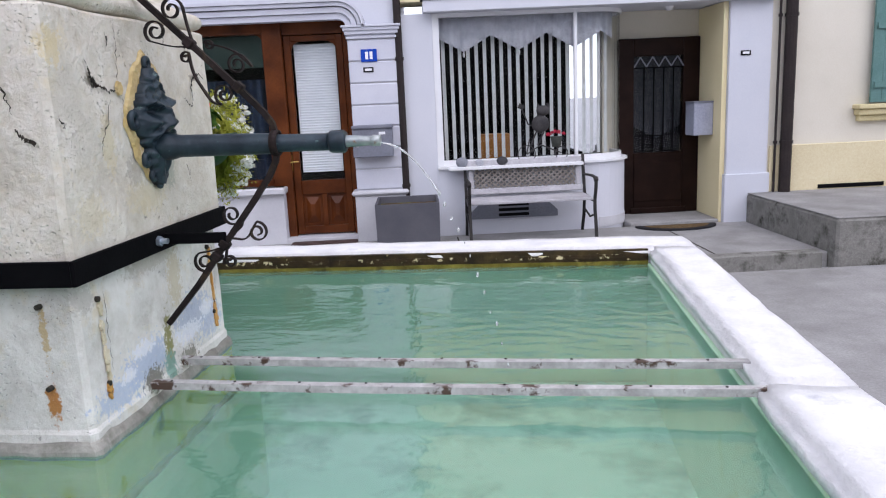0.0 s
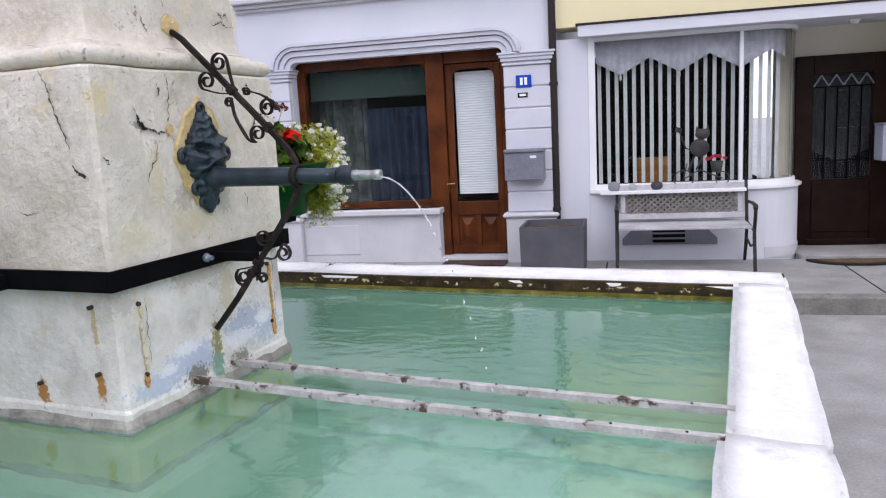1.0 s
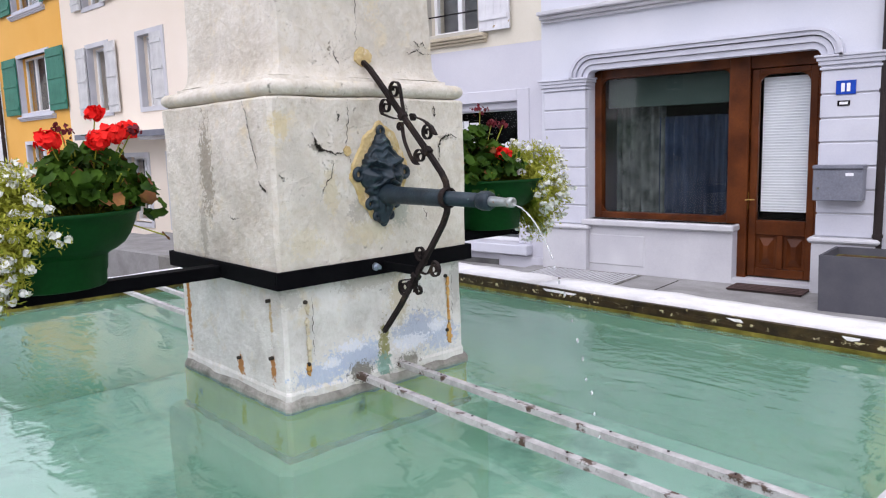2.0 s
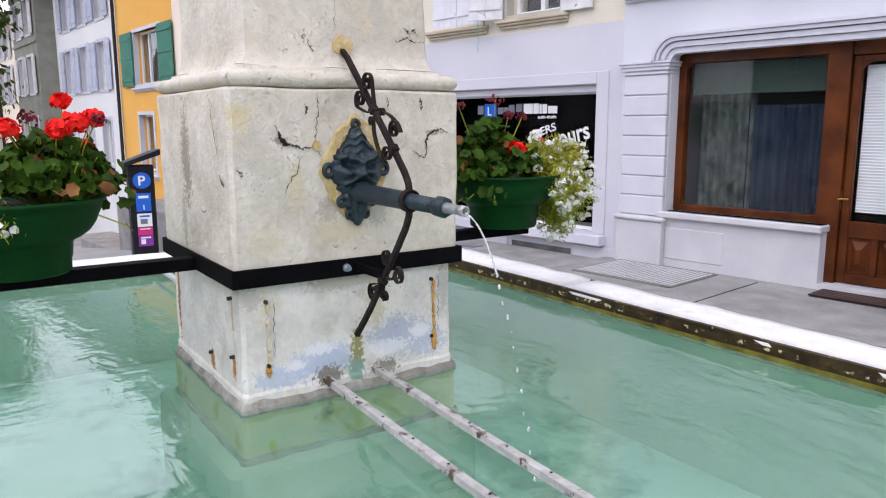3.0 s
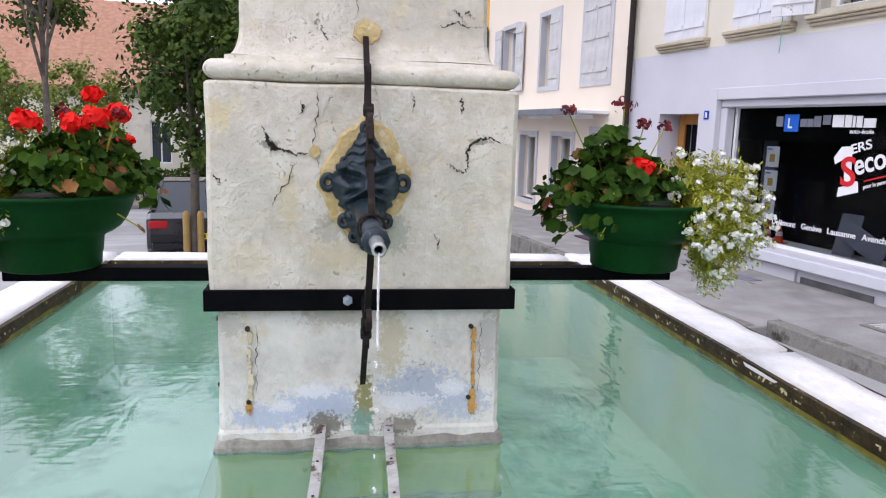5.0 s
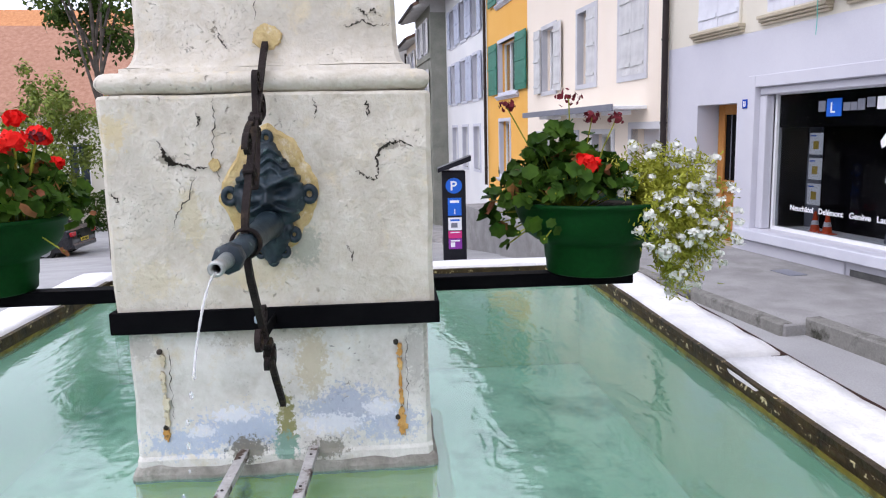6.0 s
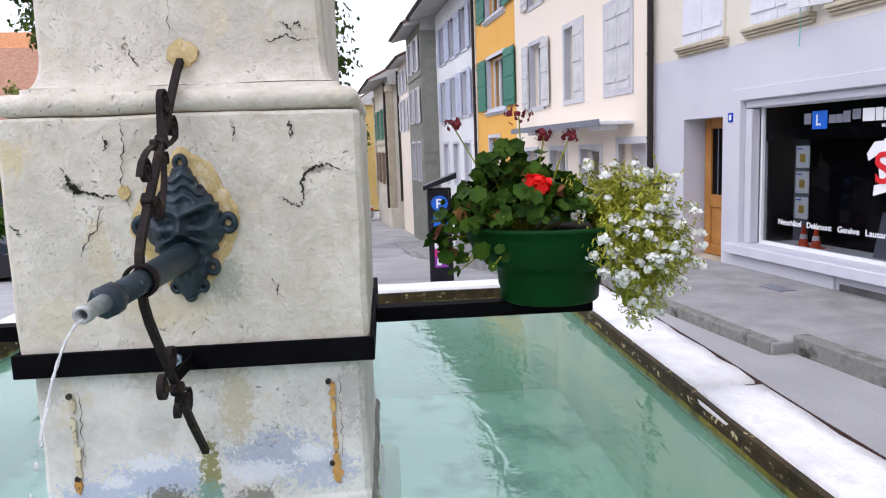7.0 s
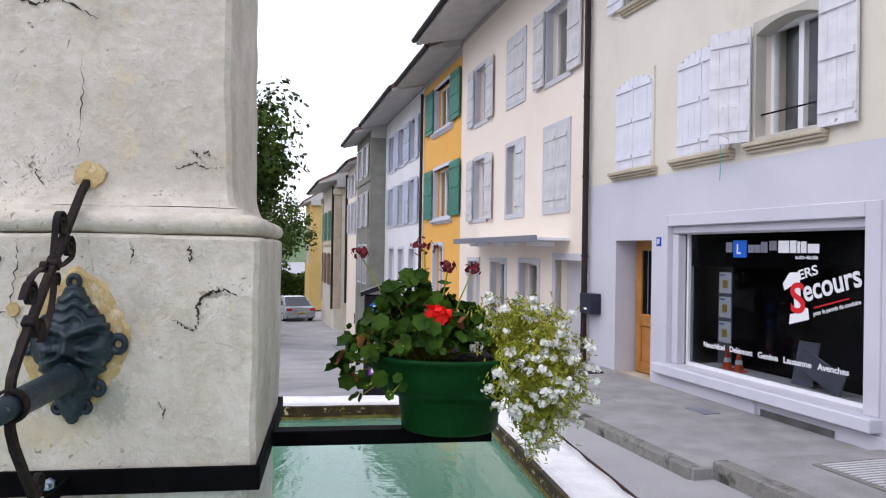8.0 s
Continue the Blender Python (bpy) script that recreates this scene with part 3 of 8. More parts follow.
def rough_block(bm, dims, cut=8, amount=0.006, seed=0.0, bevel=0.02):
    """A stone block with worn, slightly uneven faces."""
    vs = box(bm, *dims)
    fs = list({f for v in vs for f in v.link_faces})
    es = list({e for f in fs for e in f.edges})
    longest = max(dims[1] - dims[0], dims[3] - dims[2], dims[5] - dims[4])
    r = bmesh.ops.bevel(bm, geom=es, offset=bevel, segments=2, affect="EDGES")
    bmesh.ops.subdivide_edges(bm, edges=[e for e in bm.edges if e.calc_length() > longest / cut * 0.7], cuts=3, use_grid_fill=True)
    bmesh.ops.subdivide_edges(bm, edges=[e for e in bm.edges if e.calc_length() > longest / cut * 0.7], cuts=3, use_grid_fill=True)
    for v in bm.verts:
        p = v.co * 7 + Vector((seed, seed, 0))
        v.co += Vector((noise.noise(p), noise.noise(p + Vector((9, 0, 0))), noise.noise(p + Vector((0, 9, 0))))) * amount
    for f in bm.faces:
        f.smooth = True
    return bm


def worn(bm, amount, scale, seed, cuts=3, times=2, limit=0.08):
    for _ in range(times):
        bmesh.ops.subdivide_edges(bm, edges=[e for e in bm.edges if e.calc_length() > limit], cuts=cuts, use_grid_fill=True)
    for v in bm.verts:
        p = v.co * scale + Vector((seed, 0, seed))
        v.co += Vector((noise.noise(p), noise.noise(p + Vector((9, 0, 0))), noise.noise(p + Vector((0, 9, 0))))) * amount
    return bm


def boxed(*dims):
    bm = bmesh.new()
    box(bm, *dims)
    return bm


# the rim, in separate long stones
RZ1 = 0.622


def rim_stone(x0, x1, y0, y1, seed):
    bm = rough_block(bmesh.new(), (x0, x1, y0, y1, 0.56, RZ1), 14, 0.007, seed, 0.018)
    if y0 == IY1:
        for v in bm.verts:
            if v.co.y > y1 - 0.06:
                v.co.y += 0.022 * noise.noise(Vector((v.co.x * 5, seed, 0))) + 0.009 * noise.noise(Vector((v.co.x * 21, 4, seed)))
    return part("rim_stone", bm, RIMSTONE, fountain)


part("dark_edge_strip", worn(boxed(IX0 - RW, IX1 + RX - 0.01, IY1 + RW - 0.05, IY1 + RW + 0.012, 0.53, RZ1 - 0.012), 0.004, 14, 12, 3, 2, 0.12), RIM_EDGE_DARK, fountain, "dark red-brown edge behind the white rim stones")
rim_stone(IX0 - RW, -1.55, IY1, IY1 + RW, 1)
rim_stone(-1.547, IX1 + RX, IY1, IY1 + RW, 2)
rim_stone(IX1, IX1 + RX, 1.63, IY1 - 0.003, 3)
rim_stone(IX1 - 0.02, IX1 + RX, IY0, 1.627, 4)
rim_stone(IX0 - RW, -1.50, IY0 - RW, IY0, 5)
rim_stone(-1.497, IX1 + RX, IY0 - RW, IY0, 6)
rim_stone(IX0 - RW, IX0, IY0 + 0.003, IY1 - 0.003, 7)
# basin walls under the rim, and the floor
for dims in ((IX0 - RW + 0.02, IX1 + RX - 0.02, IY1 + 0.01, IY1 + RW - 0.02, -0.2, 0.58), (IX0 - RW + 0.02, IX1 + RX - 0.02, IY0 - RW + 0.02, IY0 - 0.01, -0.2, 0.58),
             (IX1 + 0.01, IX1 + RX - 0.02, IY0, IY1, -0.2, 0.58), (IX0 - RW + 0.02, IX0 - 0.01, IY0, IY1, -0.2, 0.58)):
    boxpart("basin_wall", dims, RIMSTONE, fountain, bevel=0.01)
boxpart("basin_floor", (IX0, IX1, IY0, IY1, -0.2, 0.02), BASINFLOOR, fountain, bevel=0)
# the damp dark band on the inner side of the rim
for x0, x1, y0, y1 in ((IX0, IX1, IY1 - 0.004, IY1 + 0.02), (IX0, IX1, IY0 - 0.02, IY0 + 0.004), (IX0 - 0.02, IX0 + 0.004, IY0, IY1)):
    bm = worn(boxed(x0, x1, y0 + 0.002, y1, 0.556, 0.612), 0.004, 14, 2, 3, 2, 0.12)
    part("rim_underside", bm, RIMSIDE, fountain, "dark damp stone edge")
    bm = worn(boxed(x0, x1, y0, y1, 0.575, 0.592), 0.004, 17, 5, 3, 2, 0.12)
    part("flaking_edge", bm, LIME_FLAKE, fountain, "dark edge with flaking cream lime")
    bm = worn(boxed(x0, x1, y0, y1, 0.530, 0.561), 0.004, 15, 9, 3, 2, 0.12)
    part("algae_band", bm, ALGAE, fountain, "olive algae along the waterline")
    boxpart("basin_lining", (x0, x1, y0, y1, 0.021, 0.529), BASIN, fountain, bevel=0.004)

boxpart("basin_lining", (IX1 - 0.004, IX1 + 0.012, IY0 + 0.005, IY1 - 0.005, 0.021, 0.552), BASIN, fountain, bevel=0.004)

# pillar
PX0, PX1, PY0, PY1 = -1.777, -1.012, 1.402, 2.170
PCX, PCY = (PX0 + PX1) / 2, (PY0 + PY1) / 2


def square_profile(bm, rows, corner=0.012):
    """A square pier from (half width, height) rows, with softened corners."""
    rings = []
    for h, z in rows:
        c = corner
        pts = []
        for sx, sy, first in ((1, 1, 0), (-1, 1, 1), (-1, -1, 0), (1, -1, 1)):
            a, b = (sx * h, sy * (h - c)), (sx * (h - c), sy * h)
            for q in ((a, b) if not first else (b, a)):
                pts.append(bm.verts.new((PCX + q[0], PCY + q[1], z)))
        rings.append(pts)
    for lo, hi in zip(rings, rings[1:]):
        for i in range(8):
            bm.faces.new((lo[i], lo[(i + 1) % 8], hi[(i + 1) % 8], hi[i]))
    bm.faces.new(rings[0][::-1])
    bm.faces.new(rings[-1])
    return bm


H = (PX1 - PX0) / 2
part("submerged_footing", worn(square_profile(bmesh.new(), ((H + 0.055, 0.0), (H + 0.055, 0.375), (H + 0.045, 0.388), (H - 0.02, 0.39)), 0.03), 0.006, 9, 4), BASIN, fountain)
part("submerged_shaft", worn(square_profile(bmesh.new(), ((H - 0.004, 0.37), (H - 0.004, 0.536), (H - 0.016, 0.540))), 0.004, 9, 6), FOOTING, fountain, "yellow-green algae-covered stone below the water")
part("algae_line", worn(square_profile(bmesh.new(), ((H + 0.004, 0.385), (H + 0.006, 0.402), (H - 0.006, 0.412))), 0.010, 22, 8, 3, 2, 0.04), SLUDGE, fountain)
part("cement_fillet", worn(square_profile(bmesh.new(), ((H + 0.000, 0.538), (H - 0.002, 0.556), (H - 0.009, 0.570), (H - 0.016, 0.578))), 0.008, 17, 11, 3, 2, 0.05), CEMENT, fountain, "grey cement fillet at the waterline")
part("pillar_base", worn(square_profile(bmesh.new(), ((H - 0.012, 0.2), (H - 0.012, 0.59), (H - 0.016, 0.60), (H - 0.018, 0.948))), 0.004, 9, 3), LIMESTONE_WET, fountain, "limestone base block with blue-grey stains and rust")
part("pillar_block", worn(square_profile(bmesh.new(), ((H - 0.002, 0.95), (H, 0.98), (H + 0.001, 1.476), (H - 0.003, 1.482), (H - 0.012, 1.484)), 0.012), 0.004, 9, 5), LIMESTONE, fountain)
ROLL = [(H - 0.022 + 0.025 * math.cos(a), 1.510 + 0.024 * math.sin(a)) for a in (math.pi * (k / 10 - 0.5) for k in range(11))]
bm = worn(square_profile(bmesh.new(), [(H - 0.03, 1.484)] + ROLL + [(H - 0.040, 1.535), (H - 0.041, 1.546), (H - 0.048, 1.547)], 0.010), 0.0025, 16, 7, 3, 2, 0.06)
for f in bm.faces:
    f.smooth = True
part("pillar_moulding", bm, LIMESTONE, fountain)
COVE = [(H - 0.050 - 0.022 * math.sin(a), 1.548 + 0.075 * (1 - math.cos(a))) for a in (math.pi / 2 * k / 8 for k in range(9))]
part("pillar_shaft", worn(square_profile(bmesh.new(), COVE + [(H - 0.076, 1.75), (H - 0.080, 2.2), (H - 0.088, 2.9), (H - 0.06, 2.95), (H - 0.02, 3.05), (H - 0.02, 3.12)], 0.012), 0.004, 9, 9), LIMESTONE, fountain)

# water
bm = bmesh.new()
bmesh.ops.create_grid(bm, x_segments=2, y_segments=2, size=1)
bmesh.ops.transform(bm, matrix=Matrix.Translation(((IX0 + IX1) / 2, (IY0 + IY1) / 2, WZ)) @ Matrix.Diagonal(((IX1 - IX0) / 2 + 0.004, (IY1 - IY0) / 2, 1, 1)), verts=bm.verts)
water = tagged(part("water", bm, WATER, m=FOUNTAIN), "still cloudy turquoise-green water filling the fountain basin", "water", kind="structure")

# iron band with two arms that carry the flower pots
iron_band = thing("iron_band", "flat black iron band clamped round the pillar with two pot arms", "iron band", m=FOUNTAIN)
BT = 0.010
for dims in ((PX1, PX1 + BT, PY0 - BT, PY1 + BT, 0.922, 0.976), (PX0 - BT, PX0, PY0 - BT, PY1 + BT, 0.922, 0.976), (PX0, PX1, PY0 - BT, PY0, 0.922, 0.976), (PX0, PX1, PY1, PY1 + BT, 0.922, 0.976)):
    boxpart("band_strip", dims, IRON_BLACK, iron_band, bevel=0.002)
for y0, y1 in ((PY1 + BT, 2.785), (0.785, PY0 - BT)):
    boxpart("arm", (PCX - 0.03, PCX + 0.03, y0, y1, 0.922, 0.962), IRON_BLACK, iron_band, bevel=0.003)

# ---- houses ----


def window(house, x0, x1, z0, z1, y=F, shutters="none", shutter_mat=SHUTTER_GREY, frame_mat=PLASTIC_WHITE, trim=TRIM_STONE, sill=True, panes=2, deep=0.16, trim_w=0.09, arch=0.0, sill_mat=None):
    """A window set in an opening: surround, casement frame, panes, sill and shutters (none, open, closed, half)."""
    bm = bmesh.new()
    w = trim_w
    for d in ((x0 - w, x0 + 0.001, y - 0.025, y + 0.10, z0 - w, z1 + w), (x1 - 0.001, x1 + w, y - 0.025, y + 0.10, z0 - w, z1 + w), (x0, x1, y - 0.025, y + 0.10, z1, z1 + w), (x0, x1, y - 0.025, y + 0.10, z0 - w, z0)):
        box(bm, *d)
    win = part("window", bm, trim, house)
    if sill:
        bm = bmesh.new()
        for out_, za, zb in ((0.10, -0.045, -0.002), (0.075, -0.075, -0.046), (0.045, -0.11, -0.076)):
            box(bm, x0 - w - 0.06 - out_ * 0.2, x1 + w + 0.06 + out_ * 0.2, y - out_, y + 0.03, z0 - w + za, z0 - w + zb)
        part("window_sill", soft(bm, 0.008), sill_mat or trim, win)
    if shutters != "closed":
        bm = bmesh.new()
        f = 0.05
        yb = y + deep
        for d in ((x0, x0 + f, yb, yb + 0.06, z0, z1), (x1 - f, x1, yb, yb + 0.06, z0, z1), (x0 + f, x1 - f, yb, yb + 0.06, z1 - f, z1), (x0 + f, x1 - f, yb, yb + 0.06, z0, z0 + f)):
            box(bm, *d)
        for i in range(1, panes):
            c = x0 + (x1 - x0) * i / panes
            box(bm, c - 0.035, c + 0.035, yb, yb + 0.06, z0 + f, z1 - f)
        part("window_frame", bm, frame_mat, win)
        for i in range(panes):
            a, b = x0 + (x1 - x0) * i / panes, x0 + (x1 - x0) * (i + 1) / panes
            p = boxpart("pane", (a + 0.03, b - 0.03, yb + 0.025, yb + 0.030, z0 + 0.03, z1 - 0.03), GLASS, win, bevel=0)
            p.visible_shadow = False
        boxpart("curtain", (x0 + 0.03, x1 - 0.03, yb + 0.16, yb + 0.18, z0, z1), CURTAIN_GREY, win, bevel=0)
    wl_ = (x1 - x0) / 2
    if arch:
        bm = bmesh.new()
        k = 20
        low = [(x0 + (x1 - x0) * i / k, z1 - arch * (2 * i / k - 1) ** 2) for i in range(k + 1)]
        for ya in (y - 0.028, y + deep - 0.002):
            vs_ = [bm.verts.new((x, ya, z)) for x, z in low] + [bm.verts.new((x1 + w * 0.9, ya, z1 - arch)), bm.verts.new((x1 + w * 0.9, ya, z1 + w * 0.9)), bm.verts.new((x0 - w * 0.9, ya, z1 + w * 0.9)), bm.verts.new((x0 - w * 0.9, ya, z1 - arch))]
            bm.faces.new(vs_)
        bm.verts.ensure_lookup_table()
        m_ = len(low) + 4
        for i in range(m_):
            bm.faces.new((bm.verts[i], bm.verts[(i + 1) % m_], bm.verts[m_ + (i + 1) % m_], bm.verts[m_ + i]))
        part("arched_head", bm, trim, win)
    if shutters == "closed":
        shutter(win, x0, z0, wl_ - 0.003, z1 - z0, y - 0.03, shutter_mat, arch=arch)
        shutter(win, x0 + wl_ + 0.003, z0, wl_ - 0.003, z1 - z0, y - 0.03, shutter_mat, arch=-arch)
    elif shutters == "open":
        shutter(win, x0 - wl_ - 0.03, z0 - 0.03, wl_, z1 - z0 + 0.06, y - 0.075, shutter_mat)
        shutter(win, x1 + 0.03, z0 - 0.03, wl_, z1 - z0 + 0.06, y - 0.075, shutter_mat)
    elif shutters == "half":
        shutter(win, x0 + wl_, z0, wl_, z1 - z0, y - 0.02, shutter_mat)
    return win


def shutter(win, x, z, w, h, y, material, turn=0.0, arch=0.0, flip=False):
    """One ledged shutter leaf with its battens and two strap hinges."""
    bm = bmesh.new()
    n = max(3, round(w / 0.11))
    for i in range(n):
        u = 1 - (i + 0.5) / n if arch > 0 else (i + 0.5) / n
        box(bm, w * i / n + 0.0015, w * (i + 1) / n - 0.0015, 0, 0.028, 0, h - abs(arch) * u * u)
    for f in (0.1, 0.5, 0.86):
        box(bm, 0.02, w - 0.02, *((0.0285, 0.046) if flip else (-0.018, -0.0005)), h * f, h * f + 0.055)
    return part("shutter", bm, material, win, m=pose(x, y, z, 0, 0, turn))


CURTAIN_GREY = mat("grey_net_curtain", (0.05, 0.05, 0.055), (0.13, 0.13, 0.135), 5, 0.9, 0.1, 60)


def eaves(house, x0, x1, z, y=F, out=1.0, rise=2.6, depth=5.0):
    """An overhanging tiled roof with boarded soffit and a gutter."""
    bm = bmesh.new()
    quads = [((x0, y - out, z + 0.10), (x1, y - out, z + 0.10), (x1, y + depth, z + rise), (x0, y + depth, z + rise))]
    for q in quads:
        a = [bm.verts.new(p) for p in q]
        b = [bm.verts.new((p[0], p[1], p[2] + 0.14)) for p in q]
        bm.faces.new(a[::-1]), bm.faces.new(b)
        for i in range(4):
            bm.faces.new((a[i], a[(i + 1) % 4], b[(i + 1) % 4], b[i]))
    roof = part("roof", bm, TILE_ROOF, house)
    bm = bmesh.new()
    up = (rise - 0.10) / (out + depth)
    section = ((y - out + 0.004, z + 0.03), (y + 0.02, z + 0.03 + up * out * 0.55), (y + 0.02, z - 0.12), (y + depth, z - 0.12), (y + depth, z + 0.095 + up * (out + depth)), (y - out + 0.004, z + 0.095))
    ring_a, ring_b = [[bm.verts.new((x, yy, zz)) for yy, zz in section] for x in (x0 + 0.004, x1 - 0.004)]
    bm.faces.new(ring_a), bm.faces.new(ring_b[::-1])
    for i in range(6):
        bm.faces.new((ring_a[i], ring_a[(i + 1) % 6], ring_b[(i + 1) % 6], ring_b[i]))
    n = max(4, int(out / 0.14))
    for i in range(n):
        k0, k1 = i / n, (i + 1) / n - 0.012
        zc = z + 0.03 + up * out * 0.55 * (k0 + k1) / 2
        box(bm, x0 + 0.01, x1 - 0.01, y - out + out * k0 + 0.008, y - out + out * k1, zc - 0.014, zc - 0.002 + 0.02)
    part("soffit", bm, EAVE_BOARD, roof)
    bm = bmesh.new()
    rod(bm, (x0, y - out - 0.05, z + 0.13), (x1, y - out - 0.05, z + 0.13), 0.065, 10)
    part("gutter", bm, GUTTER, roof)
    return roof


def downpipe(house, x, y, z0, z1, r=0.045):
    bm = bmesh.new()
    rod(bm, (x, y, z0), (x, y, z1), r, 12)
    for k in range(int((z1 - z0) / 1.2) + 1):
        rod(bm, (x, y, z0 + 0.5 + 1.2 * k), (x, y, z0 + 0.53 + 1.2 * k), r + 0.008, 12)
    return part("downpipe", bm, GUTTER, house)


def shell(house, x0, x1, z1, openings, material, y=F, z0=-3.2, thick=0.35, depth=6.0, split=None):
    """Front wall with openings, closing walls behind and a near-black lining as the rooms' shade."""
    if split:
        zs, low = split
        part("wall", pierced(x0, x1, z0, zs - 0.001, y, y + thick, [o for o in openings if o[2] < zs]), low, house)
        part("wall", pierced(x0, x1, zs, z1, y, y + thick, [o for o in openings if o[2] >= zs]), material, house)
    else:
        part("wall", pierced(x0, x1, z0, z1, y, y + thick, openings), material, house)
    bm = bmesh.new()
    box(bm, x0, x0 + 0.2, y + thick, y + depth, z0, z1)
    box(bm, x1 - 0.2, x1, y + thick, y + depth, z0, z1)
    box(bm, x0 + 0.2, x1 - 0.2, y + depth - 0.2, y + depth, z0, z1)
    part("wall", bm, material, house)
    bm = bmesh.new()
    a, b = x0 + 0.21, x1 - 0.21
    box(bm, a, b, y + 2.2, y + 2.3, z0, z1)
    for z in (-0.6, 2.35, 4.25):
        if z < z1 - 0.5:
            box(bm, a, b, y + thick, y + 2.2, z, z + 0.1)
    part("room_shade_lining", bm, ROOM_SHADE, house)


# house 15 with the shop front
grey_house = thing("house", "white-grey rendered house with wooden shop front and rusticated pilasters", "house", kind="structure")
shell(grey_house, -3.52, -0.2, 6.6, [(-2.95, -0.70, 0.5, 2.06), (-1.42, -0.70, -0.5, 0.5)], PLASTER_WHITE)
# house 13
shop_house = thing("house", "house with lilac-grey ground floor and weathered cream upper storey", "house", kind="structure", m=SHOP_ROW)
O13 = [(-7.255, -4.175, 0.2, 1.90), (-8.6, -7.65, -0.5, 1.735), (-8.60, -7.64, 2.72, 3.95), (-7.06, -6.08, 2.74, 3.95), (-5.62, -4.74, 2.78, 3.94), (-8.35, -7.45, 5.0, 6.1), (-5.55, -4.7, 5.0, 6.1)]
shell(shop_house, -9.45, -3.82, 6.6, O13, PLASTER_CREAM, split=(2.56, PLASTER_GREY))
for a, b, z0, z1 in O13[2:4]:
    window(shop_house, a, b, z0, z1, shutters="closed", shutter_mat=SHUTTER_WHITE, trim=PLASTER_CREAM, trim_w=0.03, arch=0.11, sill_mat=SILL_STONE)
w3 = window(shop_house, *O13[4], trim=REVEAL_GREY, trim_w=0.05, arch=0.09, sill_mat=SILL_STONE)
bm = bmesh.new()
rod(bm, (-5.62, F + 0.05, 3.02), (-4.74, F + 0.05, 3.02), 0.009, 8)
part("guard_rail", bm, IRON_BLACK, w3)
shutter(w3, -5.66, 2.74, 0.46, 1.20, F - 0.045, SHUTTER_PEELED, 205, flip=True)
shutter(w3, -4.70, 2.74, 0.46, 1.22, F - 0.06, SHUTTER_PEELED)
for a, b, z0, z1 in O13[5:]:
    window(shop_house, a, b, z0, z1, shutters="open", shutter_mat=SHUTTER_WHITE, trim=REVEAL_GREY, trim_w=0.05, sill_mat=SILL_STONE)
bm = bmesh.new()
for k in range(9):
    rod(bm, (-5.99 + 0.006 * math.sin(k * 1.9), F - 0.17, 3.26 - 0.10 * k), (-5.99 + 0.006 * math.sin(k * 1.9 + 1.9), F - 0.17, 3.16 - 0.10 * k), 0.004, 6)
part("cord", bm, plain("turquoise_cord", (0.05, 0.45, 0.38), 0.6), shop_house, "turquoise cord hanging from the shutter")
eaves(shop_house, -9.45, -3.82, 6.6)
downpipe(shop_house, -9.42, F - 0.08, -0.2, 6.5)
# peach house
peach_house = thing("house", "tall pale peach house with worn grey shutters", "house", kind="structure", m=FAR_ROW)
OP = []
for a, b in ((-11.15, -10.2), (-13.15, -12.25), (-15.4, -14.5)):
    OP += [(a, b, 2.30, 3.66), (a, b, 4.52, 5.78)]
OP += [(-15.80, -15.0, 0.0, 1.32), (-14.07, -13.17, 0.0, 1.33), (-12.33, -11.42, 0.0, 1.34), (-10.65, -9.64, -0.5, 1.42)]
shell(peach_house, -16.63, -9.454, 6.75, OP, PLASTER_PINK)
modes = ("closed", "open", "half", "closed", "open", "open")
for o, mode in zip(OP[:6], modes):
    window(peach_house, *o, shutters=mode, sill=False)
for o in OP[6:9]:
    window(peach_house, *o, sill=False)
eaves(peach_house, -16.63, -9.45, 6.62, out=1.15)
# orange house
orange_house = thing("house", "narrow orange rendered house with green shutters", "house", kind="structure", m=FAR_ROW)
OO = [(-19.45, -17.55, 2.50, 3.86), (-19.45, -17.6, 5.0, 6.2), (-19.4, -18.3, 0.2, 1.7)]
shell(orange_house, -20.88, -16.634, 6.5, OO, PLASTER_ORANGE)
for o in OO[:2]:
    window(orange_house, *o, shutters="open", shutter_mat=SHUTTER_GREEN, trim=TRIM_WHITE, panes=3)
window(orange_house, *OO[2], trim=TRIM_WHITE)
eaves(orange_house, -20.88, -16.60, 6.52, out=0.84)
downpipe(orange_house, -20.85, F - 0.08, -0.2, 6.4)
# white house
white_house = thing("house", "white rendered house with pale blue shutters", "house", kind="structure", m=FAR_ROW)
OW = []
for c in (-22.4, -24.3, -26.2):
    OW += [(c - 0.45, c + 0.45, 2.5, 3.9), (c - 0.45, c + 0.45, 4.6, 5.9), (c - 0.45, c + 0.45, 0.2, 1.6)]
shell(white_house, -27.8, -20.884, 6.6, OW, PLASTER_FAR)
for i, o in enumerate(OW):
    window(white_house, *o, shutters="open" if i % 3 < 2 else "none", shutter_mat=SHUTTER_BLUE, trim=TRIM_WHITE, sill=False)
eaves(white_house, -27.8, -20.84, 6.42, out=1.0)
